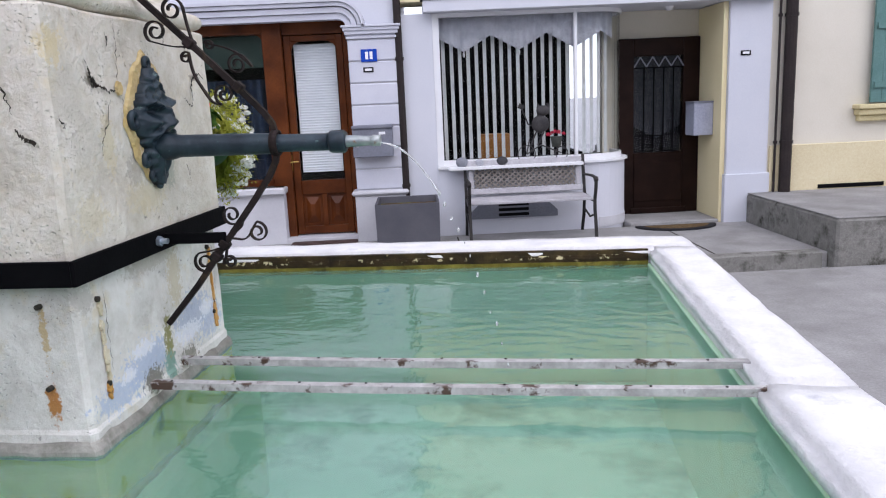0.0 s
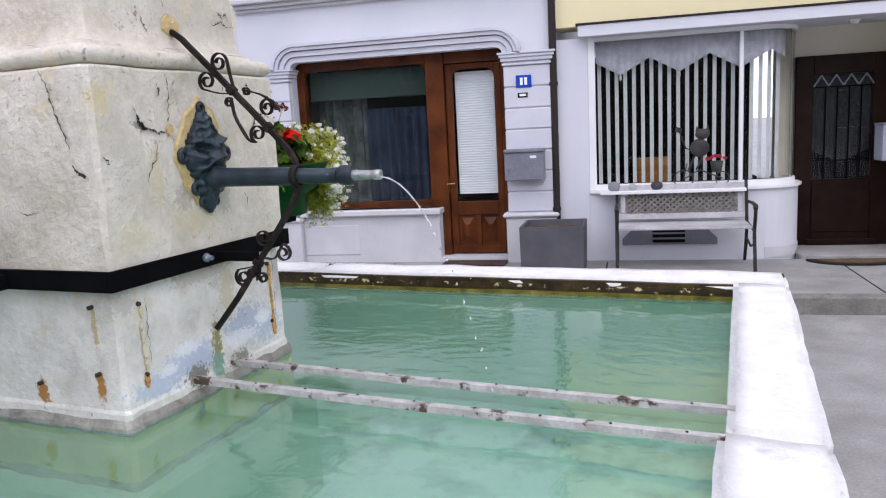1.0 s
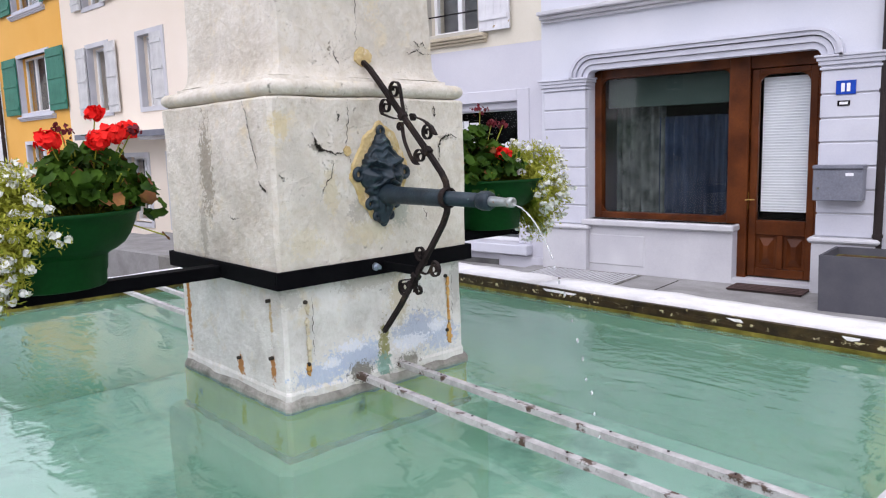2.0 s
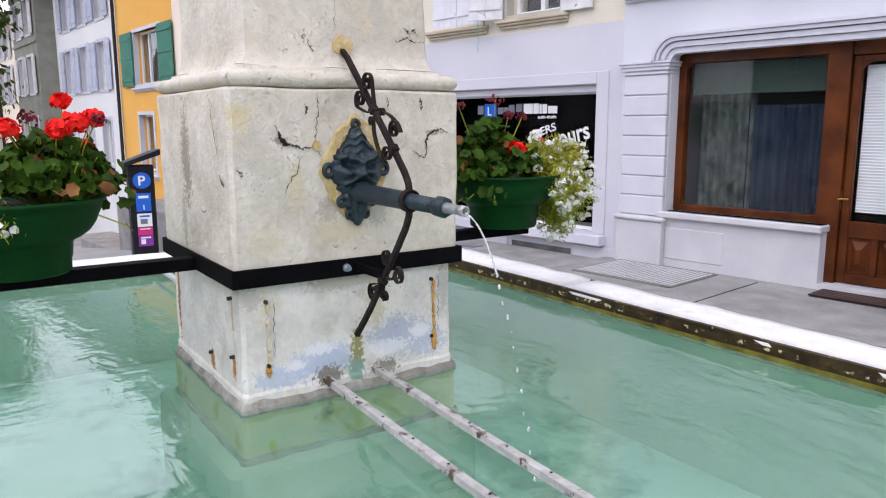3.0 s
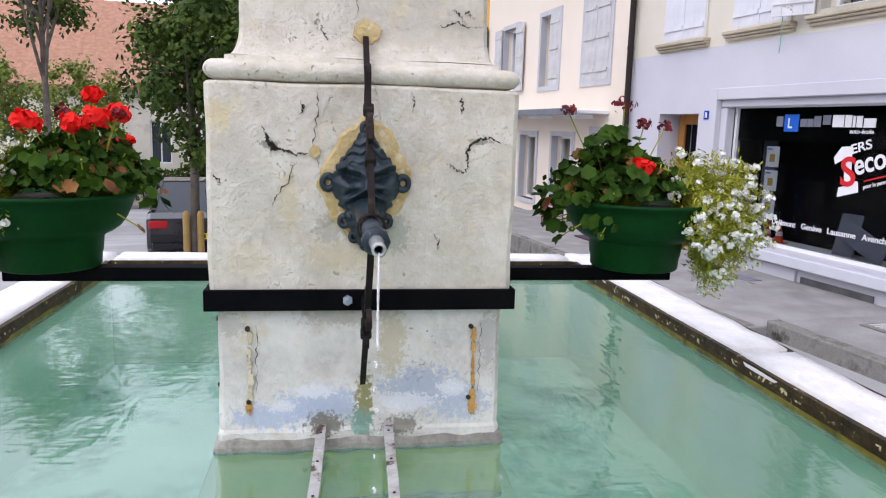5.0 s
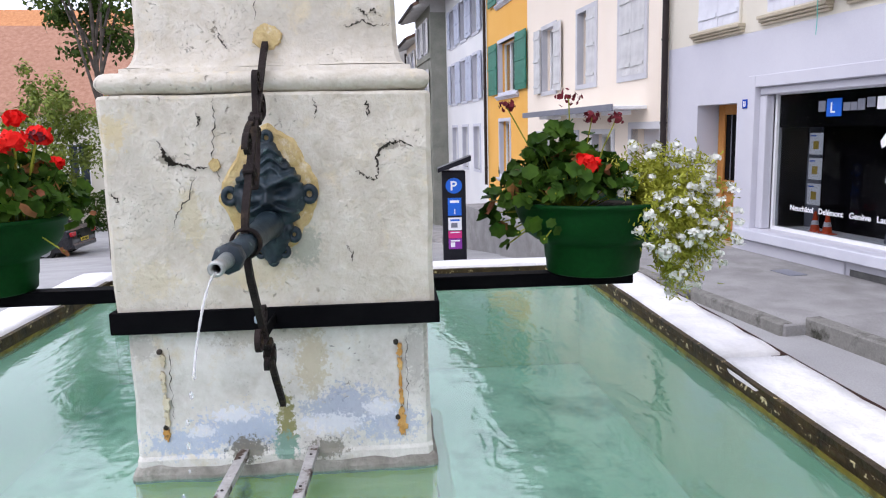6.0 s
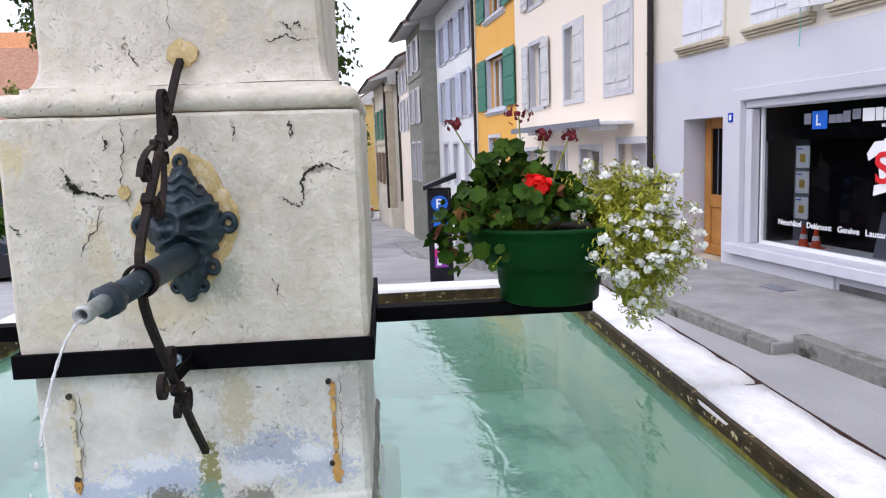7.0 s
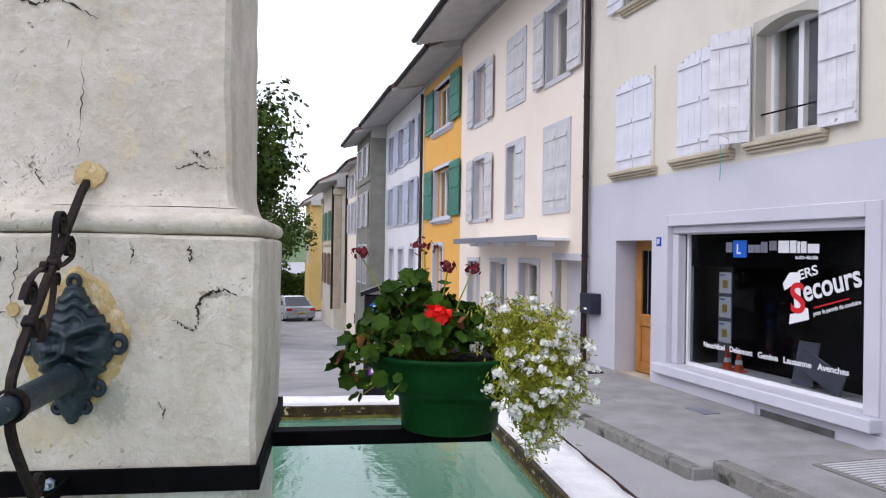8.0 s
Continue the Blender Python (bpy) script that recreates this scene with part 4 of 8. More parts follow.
# bench house with bay window and porch
bay_house = thing("house", "white-fronted house with rounded shop window, porch and yellow upper wall", "house", kind="structure")
boxpart("wall", (-0.196, 0.10, F, F + 0.3, -0.5, 2.07), PLASTER_WHITE, bay_house)
boxpart("wall", (2.95, 3.36, F - 0.02, F + 0.655, -0.5, 2.07), PLASTER_WHITE, bay_house)
boxpart("wall", (-0.196, 3.36, F + 0.02, F + 0.4, 2.18, 6.6), PLASTER_YELLOW, bay_house)
boxpart("flashing", (0.0, 3.37, F - 0.135, F + 0.02, 2.177, 2.192), GUTTER, bay_house, bevel=0.002)
boxpart("fascia", (0.02, 3.36, F - 0.12, F + 0.3, 2.07, 2.175), PLASTER_WHITE, bay_house)
boxpart("porch_ceiling", (0.1, 2.95, F + 0.3, F + 3.0, 2.08, 2.3), PLASTER_WHITE, bay_house)
boxpart("wall", (1.88, 3.36, F + 0.66, F + 0.86, -0.5, 2.08), PLASTER_CREAM, bay_house)
# black wall behind the bay: interior shade held in its colour
boxpart("wall", (-0.196, 1.9, F + 2.4, F + 2.5, -0.5, 2.08), ROOM_SHADE, bay_house)
eaves(bay_house, -3.52, 3.36, 6.7)
# neighbour at the other end
cream_house = thing("house", "cream rendered house with yellow plinth beside the porch", "house", kind="structure")
shell(cream_house, 3.364, 12, 6.6, [(4.75, 5.75, 1.05, 2.4)], PLASTER_CREAM)
downpipe(cream_house, 3.52, F - 0.07, 0.2, 6.5, 0.055)
eaves(cream_house, 3.36, 12, 6.6)

# ---- things at the fountain ----
FX = PX1
rng = random.Random(4)


def crack(name, pts, width, face, parent, seed=0):
    """A thin ragged fissure along (a, z) points on a face given as a function of (a, z)."""
    r = random.Random(seed)
    fine_pts = []
    for (a0, z0), (a1, z1) in zip(pts, pts[1:]):
        for i in range(9):
            k = i / 9
            fine_pts.append((a0 + (a1 - a0) * k + r.uniform(-0.004, 0.004), z0 + (z1 - z0) * k + r.uniform(-0.004, 0.004)))
    fine_pts.append(pts[-1])
    bm = bmesh.new()
    rows = []
    for i, (a, z) in enumerate(fine_pts):
        k = i / (len(fine_pts) - 1)
        w = width * (0.25 + math.sin(math.pi * k)) * r.uniform(0.15, 1.5) / 2
        p, q = fine_pts[max(0, i - 1)], fine_pts[min(len(fine_pts) - 1, i + 1)]
        d = Vector((q[0] - p[0], q[1] - p[1])).normalized()
        rows.append([bm.verts.new(face(a - d.y * w, z + d.x * w)), bm.verts.new(face(a + d.y * w, z - d.x * w))])
    for lo, hi in zip(rows, rows[1:]):
        bm.faces.new((lo[0], lo[1], hi[1], hi[0]))
    return part(name, bm, CRACK, parent)


def front(a, z):
    return (FX + 0.0056, a, z)


def front_shaft(a, z):
    return (PCX + H - 0.0715 - max(0, (z - 1.62)) * 0.02 + 0.0050, a, z)


def side(a, z):
    return (a, PY0 - 0.0056, z)


def front_base(a, z):
    return (FX - 0.0115, a, z)


# fissures in the pillar
for k, (w, face, pts) in enumerate((
        (0.007, front, ((1.539, 1.376), (1.549, 1.355), (1.554, 1.335), (1.567, 1.327), (1.595, 1.320), (1.616, 1.313), (1.648, 1.316))),
        (0.009, front, ((1.549, 1.345), (1.560, 1.330), (1.575, 1.325))),
        (0.006, front, ((2.038, 1.276), (2.042, 1.299), (2.038, 1.329), (2.054, 1.351), (2.074, 1.362), (2.095, 1.365), (2.127, 1.350))),
        (0.003, front, ((1.990, 1.300), (2.006, 1.287), (2.022, 1.280), (2.038, 1.276))),
        (0.005, front, ((2.019, 1.458), (2.025, 1.440), (2.023, 1.422))),
        (0.0022, front, ((1.670, 1.475), (1.670, 1.427), (1.659, 1.336), (1.675, 1.279))),
        (0.0022, front, ((1.62, 1.300), (1.600, 1.25), (1.57, 1.21), (1.555, 1.17))),
        (0.004, front, ((1.632, 1.437), (1.638, 1.425), (1.630, 1.412))),
        (0.0025, front, ((1.90, 1.47), (1.905, 1.44), (1.90, 1.42))),
        (0.003, front, ((1.418, 1.26), (1.43, 1.25), (1.44, 1.238))),
        (0.0025, front, ((1.96, 1.12), (1.975, 1.10), (1.972, 1.08))),
        (0.003, front_shaft, ((1.677, 1.63), (1.680, 1.615), (1.690, 1.60), (1.694, 1.59))),
        (0.004, front_shaft, ((1.974, 1.639), (1.995, 1.640), (2.014, 1.651), (2.045, 1.640), (2.086, 1.640))),
        (0.004, front_shaft, ((2.006, 1.678), (2.022, 1.672), (2.028, 1.660))),
        (0.003, front_shaft, ((2.028, 1.672), (2.046, 1.677), (2.050, 1.664))),
        (0.0018, front_shaft, ((1.768, 1.90), (1.772, 1.80), (1.766, 1.70), (1.763, 1.655))),
        (0.005, front_shaft, ((1.60, 2.02), (1.66, 1.995), (1.72, 2.01), (1.80, 1.97))),
        (0.004, side, ((-1.155, 1.475), (-1.135, 1.43), (-1.12, 1.37), (-1.095, 1.31), (-1.085, 1.27))),
        (0.010, side, ((-1.085, 1.24), (-1.06, 1.22), (-1.045, 1.21))),
        (0.003, side, ((-1.30, 1.13), (-1.26, 1.12), (-1.22, 1.125))))):
    crack("fissure", pts, w, face, fountain, k + 1)
crack("groove", [(1.518, 0.885), (1.517, 0.80), (1.518, 0.70)], 0.002, front_base, fountain, 41)
crack("groove", [(2.096, 0.885), (2.095, 0.80), (2.094, 0.69)], 0.002, front_base, fountain, 42)


def patch(name, a, z, ra, rz, face, material, label, seed, proud=0.0035, ragged=0.16, outline=None):
    """A thin daub of mortar on the stone with a broken edge; outline gives the reach in each direction."""
    n, bm = 90, bmesh.new()
    rims = [[], []]
    for i in range(n):
        t = 2 * math.pi * i / n
        c, d = math.cos(t), math.sin(t)
        k = (outline(t) if outline else 1) * (1 + ragged * (noise.noise(Vector((c * 2.2 + seed, d * 2.2, 0))) + 0.55 * noise.noise(Vector((c * 7, d * 7 + seed, 3)))))
        for q, grow in ((0, 1.0), (1, 0.94)):
            p = Vector(face(a + ra * k * c * grow, z + rz * k * d * grow))
            rims[q].append(bm.verts.new(p + (Vector((proud, 0, 0)) if q else Vector((-0.004, 0, 0)))))
    for i in range(n):
        bm.faces.new((rims[0][i], rims[0][(i + 1) % n], rims[1][(i + 1) % n], rims[1][i]))
    bm.faces.new(rims[1])
    return part(name, bm, material, fountain, label)


def mask_reach(t):
    """Reach of the mortar round the mask: a lozenge, fuller up one side."""
    c, d = math.cos(t), math.sin(t)
    return 1.06 / (abs(c) ** 1.45 + abs(d) ** 1.45) ** 0.69 * (1 + 0.10 * math.exp(-((t - 0.95) / 0.4) ** 2))


patch("mortar_patch", 1.785, 1.247, 0.108, 0.152, front, OCHRE, "ochre mortar daubed round the mask", 3, 0.002, 0.10, mask_reach)
patch("mortar_patch", 1.790, 1.616, 0.034, 0.031, front_shaft, OCHRE, "ochre mortar patch round the bracket's end", 5, 0.003)
patch("mortar_patch", 1.663, 1.320, 0.013, 0.016, front, OCHRE, "small ochre mortar patch", 8, 0.002)
rs_ = random.Random(31)
for a, z_top, z_low, material, name, label in ((2.080, 0.868, 0.69, RUST, "rust_strip", "rusty flaking mortar"), (1.499, 0.868, 0.69, PALE_MORTAR, "mortar_strip", "pale flaking mortar")):
    z = z_top
    while z > z_low:
        h = rs_.uniform(0.008, 0.022)
        patch(name, a + rs_.uniform(-0.002, 0.002), z - h, rs_.uniform(0.004, 0.008), h, front_base, material, label, rs_.uniform(0, 40), 0.0012, 0.6)
        z -= h * rs_.uniform(1.7, 2.6)
patch("rust_strip", 2.080, 0.655, 0.011, 0.030, front_base, RUST, "rust run below the bolt hole", 14, 0.0014, 0.6)
patch("rust_strip", 1.496, 0.660, 0.008, 0.018, front_base, RUST, "rust run below the bolt hole", 19, 0.0014, 0.6)

# bolt holes with rust below them
for y, z, rz in ((1.495, 0.871, 0.0), (1.496, 0.677, 0.02), (2.070, 0.871, 0.14), (2.069, 0.675, 0.06)):
    bm = bmesh.new()
    rod(bm, (FX - 0.03, y, z), (FX - 0.0095, y, z), 0.0065, 10)
    part("bolt_hole", bm, CRACK, fountain)
for x, z0, z1, w in ((-1.107, 0.76, 0.885, 0.012), (-1.109, 0.62, 0.705, 0.020), (-1.325, 0.59, 0.665, 0.03), (-1.71, 0.63, 0.90, 0.02)):
    bm = bmesh.new()
    rod(bm, (x, PY0 + 0.03, z1 - 0.008), (x, PY0 + 0.006, z1 - 0.008), 0.006, 10)
    part("bolt_hole", bm, CRACK, fountain)

# bronze mask
def lerp(table, v):
    for (a, fa), (b, fb) in zip(table, table[1:]):
        if a <= v <= b:
            return fa + (fb - fa) * (v - a) / (b - a)
    return table[-1][1]


MZ0, MZ1 = 1.086, 1.372
half = [(1.086, 0.010), (1.10, 0.024), (1.12, 0.034), (1.14, 0.046), (1.16, 0.050), (1.18, 0.056), (1.205, 0.074), (1.225, 0.084), (1.25, 0.086), (1.27, 0.080), (1.285, 0.074), (1.30, 0.066), (1.315, 0.054), (1.33, 0.040), (1.345, 0.030), (1.36, 0.022), (1.372, 0.016)]


def bump_at(y, z, cy, cz, ry, rz, h, tilt=0.0):
    c, d = math.cos(tilt), math.sin(tilt)
    a, b = (y - cy) * c + (z - cz) * d, -(y - cy) * d + (z - cz) * c
    return h * math.exp(-(a / ry) ** 2 - (b / rz) ** 2)


bronze_mask = thing("bronze_mask", "dark blue-green patinated bronze relief mask on the pillar", "mask", m=FOUNTAIN)
bm = bmesh.new()
NV, NU = 110, 76
grid = []
for j in range(NV + 1):
    z = MZ0 + (MZ1 - MZ0) * j / NV
    w = lerp(half, z)
    if z > 1.275:
        w *= 1 + 0.13 * (((z - 1.275) / 0.0185) % 1 - 0.5)
    elif z < 1.21:
        w *= 1 + 0.08 * math.sin(z * 260)
    row = []
    for i in range(NU + 1):
        u = -1 + 2 * i / NU
        y = u * w
        dome = math.sqrt(max(0, 1 - u * u))
        d = 0.008 + 0.020 * dome + 0.020 * math.exp(-((z - 1.245) / 0.06) ** 2) * dome
        for q in (-1, 1):
            d += bump_at(y, z, q * 0.034, 1.282, 0.030, 0.0095, 0.021, q * 0.35)
            d -= bump_at(y, z, q * 0.033, 1.263, 0.020, 0.0090, 0.024, q * 0.15)
            d += bump_at(y, z, q * 0.033, 1.262, 0.0095, 0.0055, 0.013)
            d += bump_at(y, z, q * 0.046, 1.238, 0.020, 0.013, 0.015)
            d += bump_at(y, z, q * 0.038, 1.212, 0.032, 0.0085, 0.014, q * -0.45)
            d -= bump_at(y, z, q * 0.030, 1.226, 0.020, 0.004, 0.010, q * -0.5)
            d += bump_at(y, z, q * 0.070, 1.285, 0.012, 0.020, 0.012, q * 0.5)
            d += bump_at(y, z, q * 0.018, 1.150, 0.010, 0.030, 0.014, q * -0.2)
            d += bump_at(y, z, q * 0.040, 1.160, 0.009, 0.026, 0.012, q * -0.4)
            d += bump_at(y, z, q * 0.012, 1.232, 0.007, 0.007, 0.010)
        d += bump_at(y, z, 0, 1.252, 0.010, 0.028, 0.020) + bump_at(y, z, 0, 1.236, 0.013, 0.010, 0.010)
        d -= bump_at(y, z, 0, 1.285, 0.006, 0.010, 0.010)
        for zr, k in ((1.309, 0.007), (1.332, 0.009), (1.352, 0.008)):
            d += k * math.exp(-((z - zr + 0.35 * abs(y) - 0.006 * math.sin(y * 130)) / 0.0060) ** 2)
        d += 0.0025 * noise.noise(Vector((y * 90, z * 90, 3.0)))
        edge = 0 if i in (0, NU) or j in (0, NV) else 1
        row.append(bm.verts.new((FX + d * edge, 1.787 + y, z)))
    grid.append(row)
for j in range(NV):
    for i in range(NU):
        f = bm.faces.new((grid[j][i], grid[j][i + 1], grid[j + 1][i + 1], grid[j + 1][i]))
        f.smooth = True
part("face", bm, BRONZE, bronze_mask)


def curl(name, y, z, r, thick, lift=0.014):
    """A cast ring of metal lying against the stone."""
    bm = bmesh.new()
    rings = []
    for k in range(18):
        a = 2 * math.pi * k / 18
        ring_ = []
        for q in range(8):
            c = 2 * math.pi * q / 8
            rr = r + thick * math.cos(c)
            ring_.append(bm.verts.new((FX + lift + thick * 1.2 * math.sin(c), 1.787 + y + rr * math.cos(a), z + rr * math.sin(a) * 1.15)))
        rings.append(ring_)
    for k in range(18):
        for q in range(8):
            f = bm.faces.new((rings[k][q], rings[(k + 1) % 18][q], rings[(k + 1) % 18][(q + 1) % 8], rings[k][(q + 1) % 8]))
            f.smooth = True
    part(name, bm, BRONZE, bronze_mask)


for q in (-1, 1):
    curl("ear_ring", q * 0.092, 1.247, 0.014, 0.0075, 0.012)
    curl("beard_curl", q * 0.052, 1.152, 0.011, 0.007, 0.012)
    curl("beard_curl", q * 0.028, 1.112, 0.009, 0.006, 0.012)
curl("hanging_ring", 0, 1.380, 0.011, 0.006, 0.012)
curl("beard_tip", 0, 1.092, 0.009, 0.0055, 0.012)

# spout pipe
spout = thing("spout_pipe", "green-blue bronze spout pipe with a short brass nozzle", "pipe", m=FOUNTAIN)
AX = pose(FX, 1.786, 1.180, 0, 90.6, 0)
bm = bmesh.new()
lathe(bm, [(0.0, 0.0), (0.034, 0.0), (0.034, 0.05), (0.031, 0.065), (0.0275, 0.075), (0.0265, 0.2), (0.0255, 0.3), (0.0235, 0.315), (0.0215, 0.33), (0.0205, 0.455), (0.0, 0.455)], 28, AX)
part("pipe", bm, BRONZE, spout)
bm = bmesh.new()
lathe(bm, [(0.0, 0.452), (0.024, 0.452), (0.027, 0.458), (0.0275, 0.488), (0.024, 0.494), (0.0, 0.494)], 8, AX)
part("hexagonal_collar", bm, BRONZE, spout, "turquoise-tarnished collar nut")
bm = bmesh.new()
lathe(bm, [(0.0145, 0.49), (0.0135, 0.515), (0.0115, 0.545), (0.0115, 0.556), (0.0135, 0.558), (0.0135, 0.576), (0.0085, 0.578), (0.0080, 0.54)], 20, AX)
part("nozzle", bm, NOZZLE, spout, "worn brass nozzle")

# water jet
bm = bmesh.new()
g, v0 = 9.81, 0.88
x0, z0 = -0.437, 1.168
pts = [Vector((x0 + v0 * t, 1.786 - 0.06 * t, z0 - 0.02 * t - 0.5 * g * t * t)) for t in (0.155 * k / 20 for k in range(21))]
for i, (a, b) in enumerate(zip(pts, pts[1:])):
    rod(bm, a, b + (b - a) * 0.1, 0.0023 * rng.uniform(0.6, 1.2), 8, 0.0023 * rng.uniform(0.5, 1.2))
drops = []
for i in range(12):
    t = 0.162 + 0.193 * i / 12 + rng.uniform(-0.008, 0.0)
    p = Vector((x0 + v0 * t + rng.uniform(-0.004, 0.004), 1.786 - 0.06 * t + rng.uniform(-0.004, 0.004), z0 - 0.02 * t - 0.5 * g * t * t))
    drops.append(p)
JET = glass_mat("clear_water", (0.98, 0.99, 1.0), 0.25)
JET.node_tree.nodes["Principled BSDF"].inputs["IOR"].default_value = 1.33
JET.node_tree.nodes["Principled BSDF"].inputs["Transmission Weight"].default_value = 0.65
jet = thing("water_jet", "thin clear water jet falling from the nozzle into the basin", "water", m=FOUNTAIN)
part("stream", bm, JET, jet)
for p in drops:
    bm = bmesh.new()
    bmesh.ops.create_icosphere(bm, subdivisions=1, radius=rng.uniform(0.0018, 0.0038), matrix=Matrix.Translation(p) @ Matrix.Diagonal((1, 1, 1.9, 1)))
    part("droplet", bm, JET, jet)

# wrought iron scroll bracket
bracket = thing("scroll_bracket", "rust-dark wrought iron bracket with curled scrolls holding the spout", "bracket", m=FOUNTAIN)
Y = 1.786
bm = bmesh.new()
run = [(-1.075, 1.60), (-1.04, 1.575), (-0.95, 1.487), (-0.85, 1.388), (-0.76, 1.298), (-0.715, 1.25), (-0.698, 1.225), (-0.692, 1.195), (-0.692, 1.165), (-0.697, 1.135), (-0.715, 1.10), (-0.76, 1.04), (-0.84, 0.94), (-0.93, 0.825), (-1.02, 0.725)]
sweep(bm, [(x, Y, z) for x, z in run], 0.014, 0.014)
soft(bm, 0.002)
part("bar", bm, IRON_RUST, bracket)
bm = bmesh.new()
lathe(bm, [(0.0255, -0.009), (0.031, -0.009), (0.031, 0.009), (0.0255, 0.009), (0.0255, -0.009)], 24, pose(-0.693, Y, 1.178, 0, 90.6, 0))
part("clamp_ring", bm, IRON_RUST, bracket)


def scroll(cx, cz, r, start, turns, sign=1, tail=()):
    """A curled flat strip: a spiral round (cx, cz), then its tail through further points."""
    bm = bmesh.new()
    n = int(22 * turns)
    pts = []
    for i in range(n + 1):
        k = i / n
        a = radians(start) + sign * 2 * math.pi * turns * (1 - k) * -1
        rr = r * (0.28 + 0.72 * k)
        pts.append(Vector((cx + rr * math.cos(a), Y, cz + rr * math.sin(a))))
    if tail:
        ctrl = [pts[-2], pts[-1]] + [Vector((x, Y, z)) for x, z in tail]
        ctrl.append(ctrl[-1] * 2 - ctrl[-2])
        for a, b, c, d in zip(ctrl, ctrl[1:], ctrl[2:], ctrl[3:]):
            for i in range(1, 9):
                t = i / 8
                pts.append(0.5 * ((2 * b) + (c - a) * t + (2 * a - 5 * b + 4 * c - d) * t * t + (3 * b - a - 3 * c + d) * t ** 3))
    sweep(bm, pts, 0.012, 0.0035)
    return part("scroll", bm, IRON_RUST, bracket)


def on_bar(s, n):
    """A place s along the upper bar and n off it, towards the open side."""
    return (-1.06 + 0.716 * s + 0.698 * n, 1.593 - 0.698 * s + 0.716 * n)


for s, n, r, st, turns, sg, tail in (
        (0.165, 0.032, 0.028, 10, 1.5, -1, ((0.215, 0.030), (0.245, 0.010))),
        (0.165, -0.034, 0.028, 230, 1.5, 1, ((0.215, -0.036), (0.245, -0.012))),
        (0.285, 0.028, 0.012, 150, 1.3, 1, ((0.33, 0.055), (0.39, 0.062))),
        (0.26, -0.032, 0.014, 60, 1.3, -1, ((0.30, -0.050), (0.36, -0.068))),
        (0.365, 0.040, 0.026, 30, 1.5, -1, ((0.395, 0.060), (0.34, 0.060))),
        (0.385, -0.036, 0.026, 250, 1.5, 1, ((0.37, -0.070), (0.31, -0.055)))):
    c = on_bar(s, n)
    scroll(c[0], c[1], r, st, turns, sg, [on_bar(*q) for q in tail])
for cx, cz, r, st, turns, sg, tail in (
        (-0.822, 1.005, 0.026, -30, 1.5, 1, ((-0.80, 0.975), (-0.825, 0.955))),
        (-0.760, 0.960, 0.026, 90, 1.5, 1, ((-0.79, 0.945), (-0.825, 0.945))),
        (-0.905, 0.885, 0.028, 120, 1.6, -1, ((-0.885, 0.915), (-0.85, 0.925))),
        (-0.838, 0.885, 0.018, 200, 1.4, 1, ((-0.845, 0.915), (-0.85, 0.93)))):
    scroll(cx, cz, r, st, turns, sg, tail)
for s in (0.245, 0.40):
    c = on_bar(s, 0)
    bm = bmesh.new()
    box(bm, -0.012, 0.012, -0.012, 0.012, -0.012, 0.012, pose(c[0], Y, c[1], 0, 44, 0))
    soft(bm, 0.003)
    part("collar", bm, IRON_RUST, bracket)
for cx, cz in ((-0.848, 0.93), (-0.872, 0.90)):
    bm = bmesh.new()
    box(bm, -0.013, 0.013, -0.013, 0.013, -0.010, 0.010, pose(cx, Y, cz, 0, 40, 0))
    soft(bm, 0.003)
    part("collar", bm, IRON_RUST, bracket)
# strap that ties the bracket to the band, with its bolt
boxpart("strap", (FX + BT, -0.84, 1.778, 1.784, 0.935, 0.963), IRON_BLACK, bracket, bevel=0.002)
bm = bmesh.new()
rod(bm, (FX + BT, 1.745, 0.950), (FX + BT + 0.010, 1.745, 0.950), 0.013, 6)
rod(bm, (FX + BT + 0.010, 1.745, 0.950), (FX + BT + 0.026, 1.745, 0.950), 0.007, 12)
part("bolt", bm, mat("galvanised_bolt", (0.35, 0.42, 0.52), (0.55, 0.62, 0.7), 20, 0.4, 0.1, 80, metal=0.8), iron_band, "bright zinc bolt and nut")

# flat bars across the basin
for (xa, ya), (xb, yb) in (((FX - 0.03, 1.682), (IX1 + 0.02, 1.627)), ((FX - 0.03, 1.855), (IX1 + 0.02, 1.800)), ((PX0 + 0.03, 1.682), (IX0 - 0.02, 1.69)), ((PX0 + 0.03, 1.855), (IX0 - 0.02, 1.86))):
    bm = bmesh.new()
    n = 24
    a, b = Vector((xa, ya, 0.600)), Vector((xb, yb, 0.600))
    pts = [a.lerp(b, i / n) + Vector((0, rng.uniform(-0.0006, 0.0006), -0.004 * math.sin(math.pi * i / n))) for i in range(n + 1)]
    sweep(bm, pts, 0.018, 0.024, (0, 0, 1))
    soft(bm, 0.002)
    bar = tagged(part("support_bar", bm, BAR_STEEL, m=FOUNTAIN), "worn whitish iron bar with rust spots spanning the basin", "bar", "bars across the basin")
    for i in range(9):
        p = a.lerp(b, (i + 0.4) / 9)
        bm = bmesh.new()
        rod(bm, p + Vector((0, 0, 0.0085)), p + Vector((0, 0, 0.0100)), 0.0035, 8)
        part("rivet", bm, IRON_RUST, bar)

# ---- flower pots ----
soil_mat = mat("dark_soil", (0.02, 0.014, 0.01), (0.05, 0.035, 0.025), 20, 0.95, 0.6, 90)


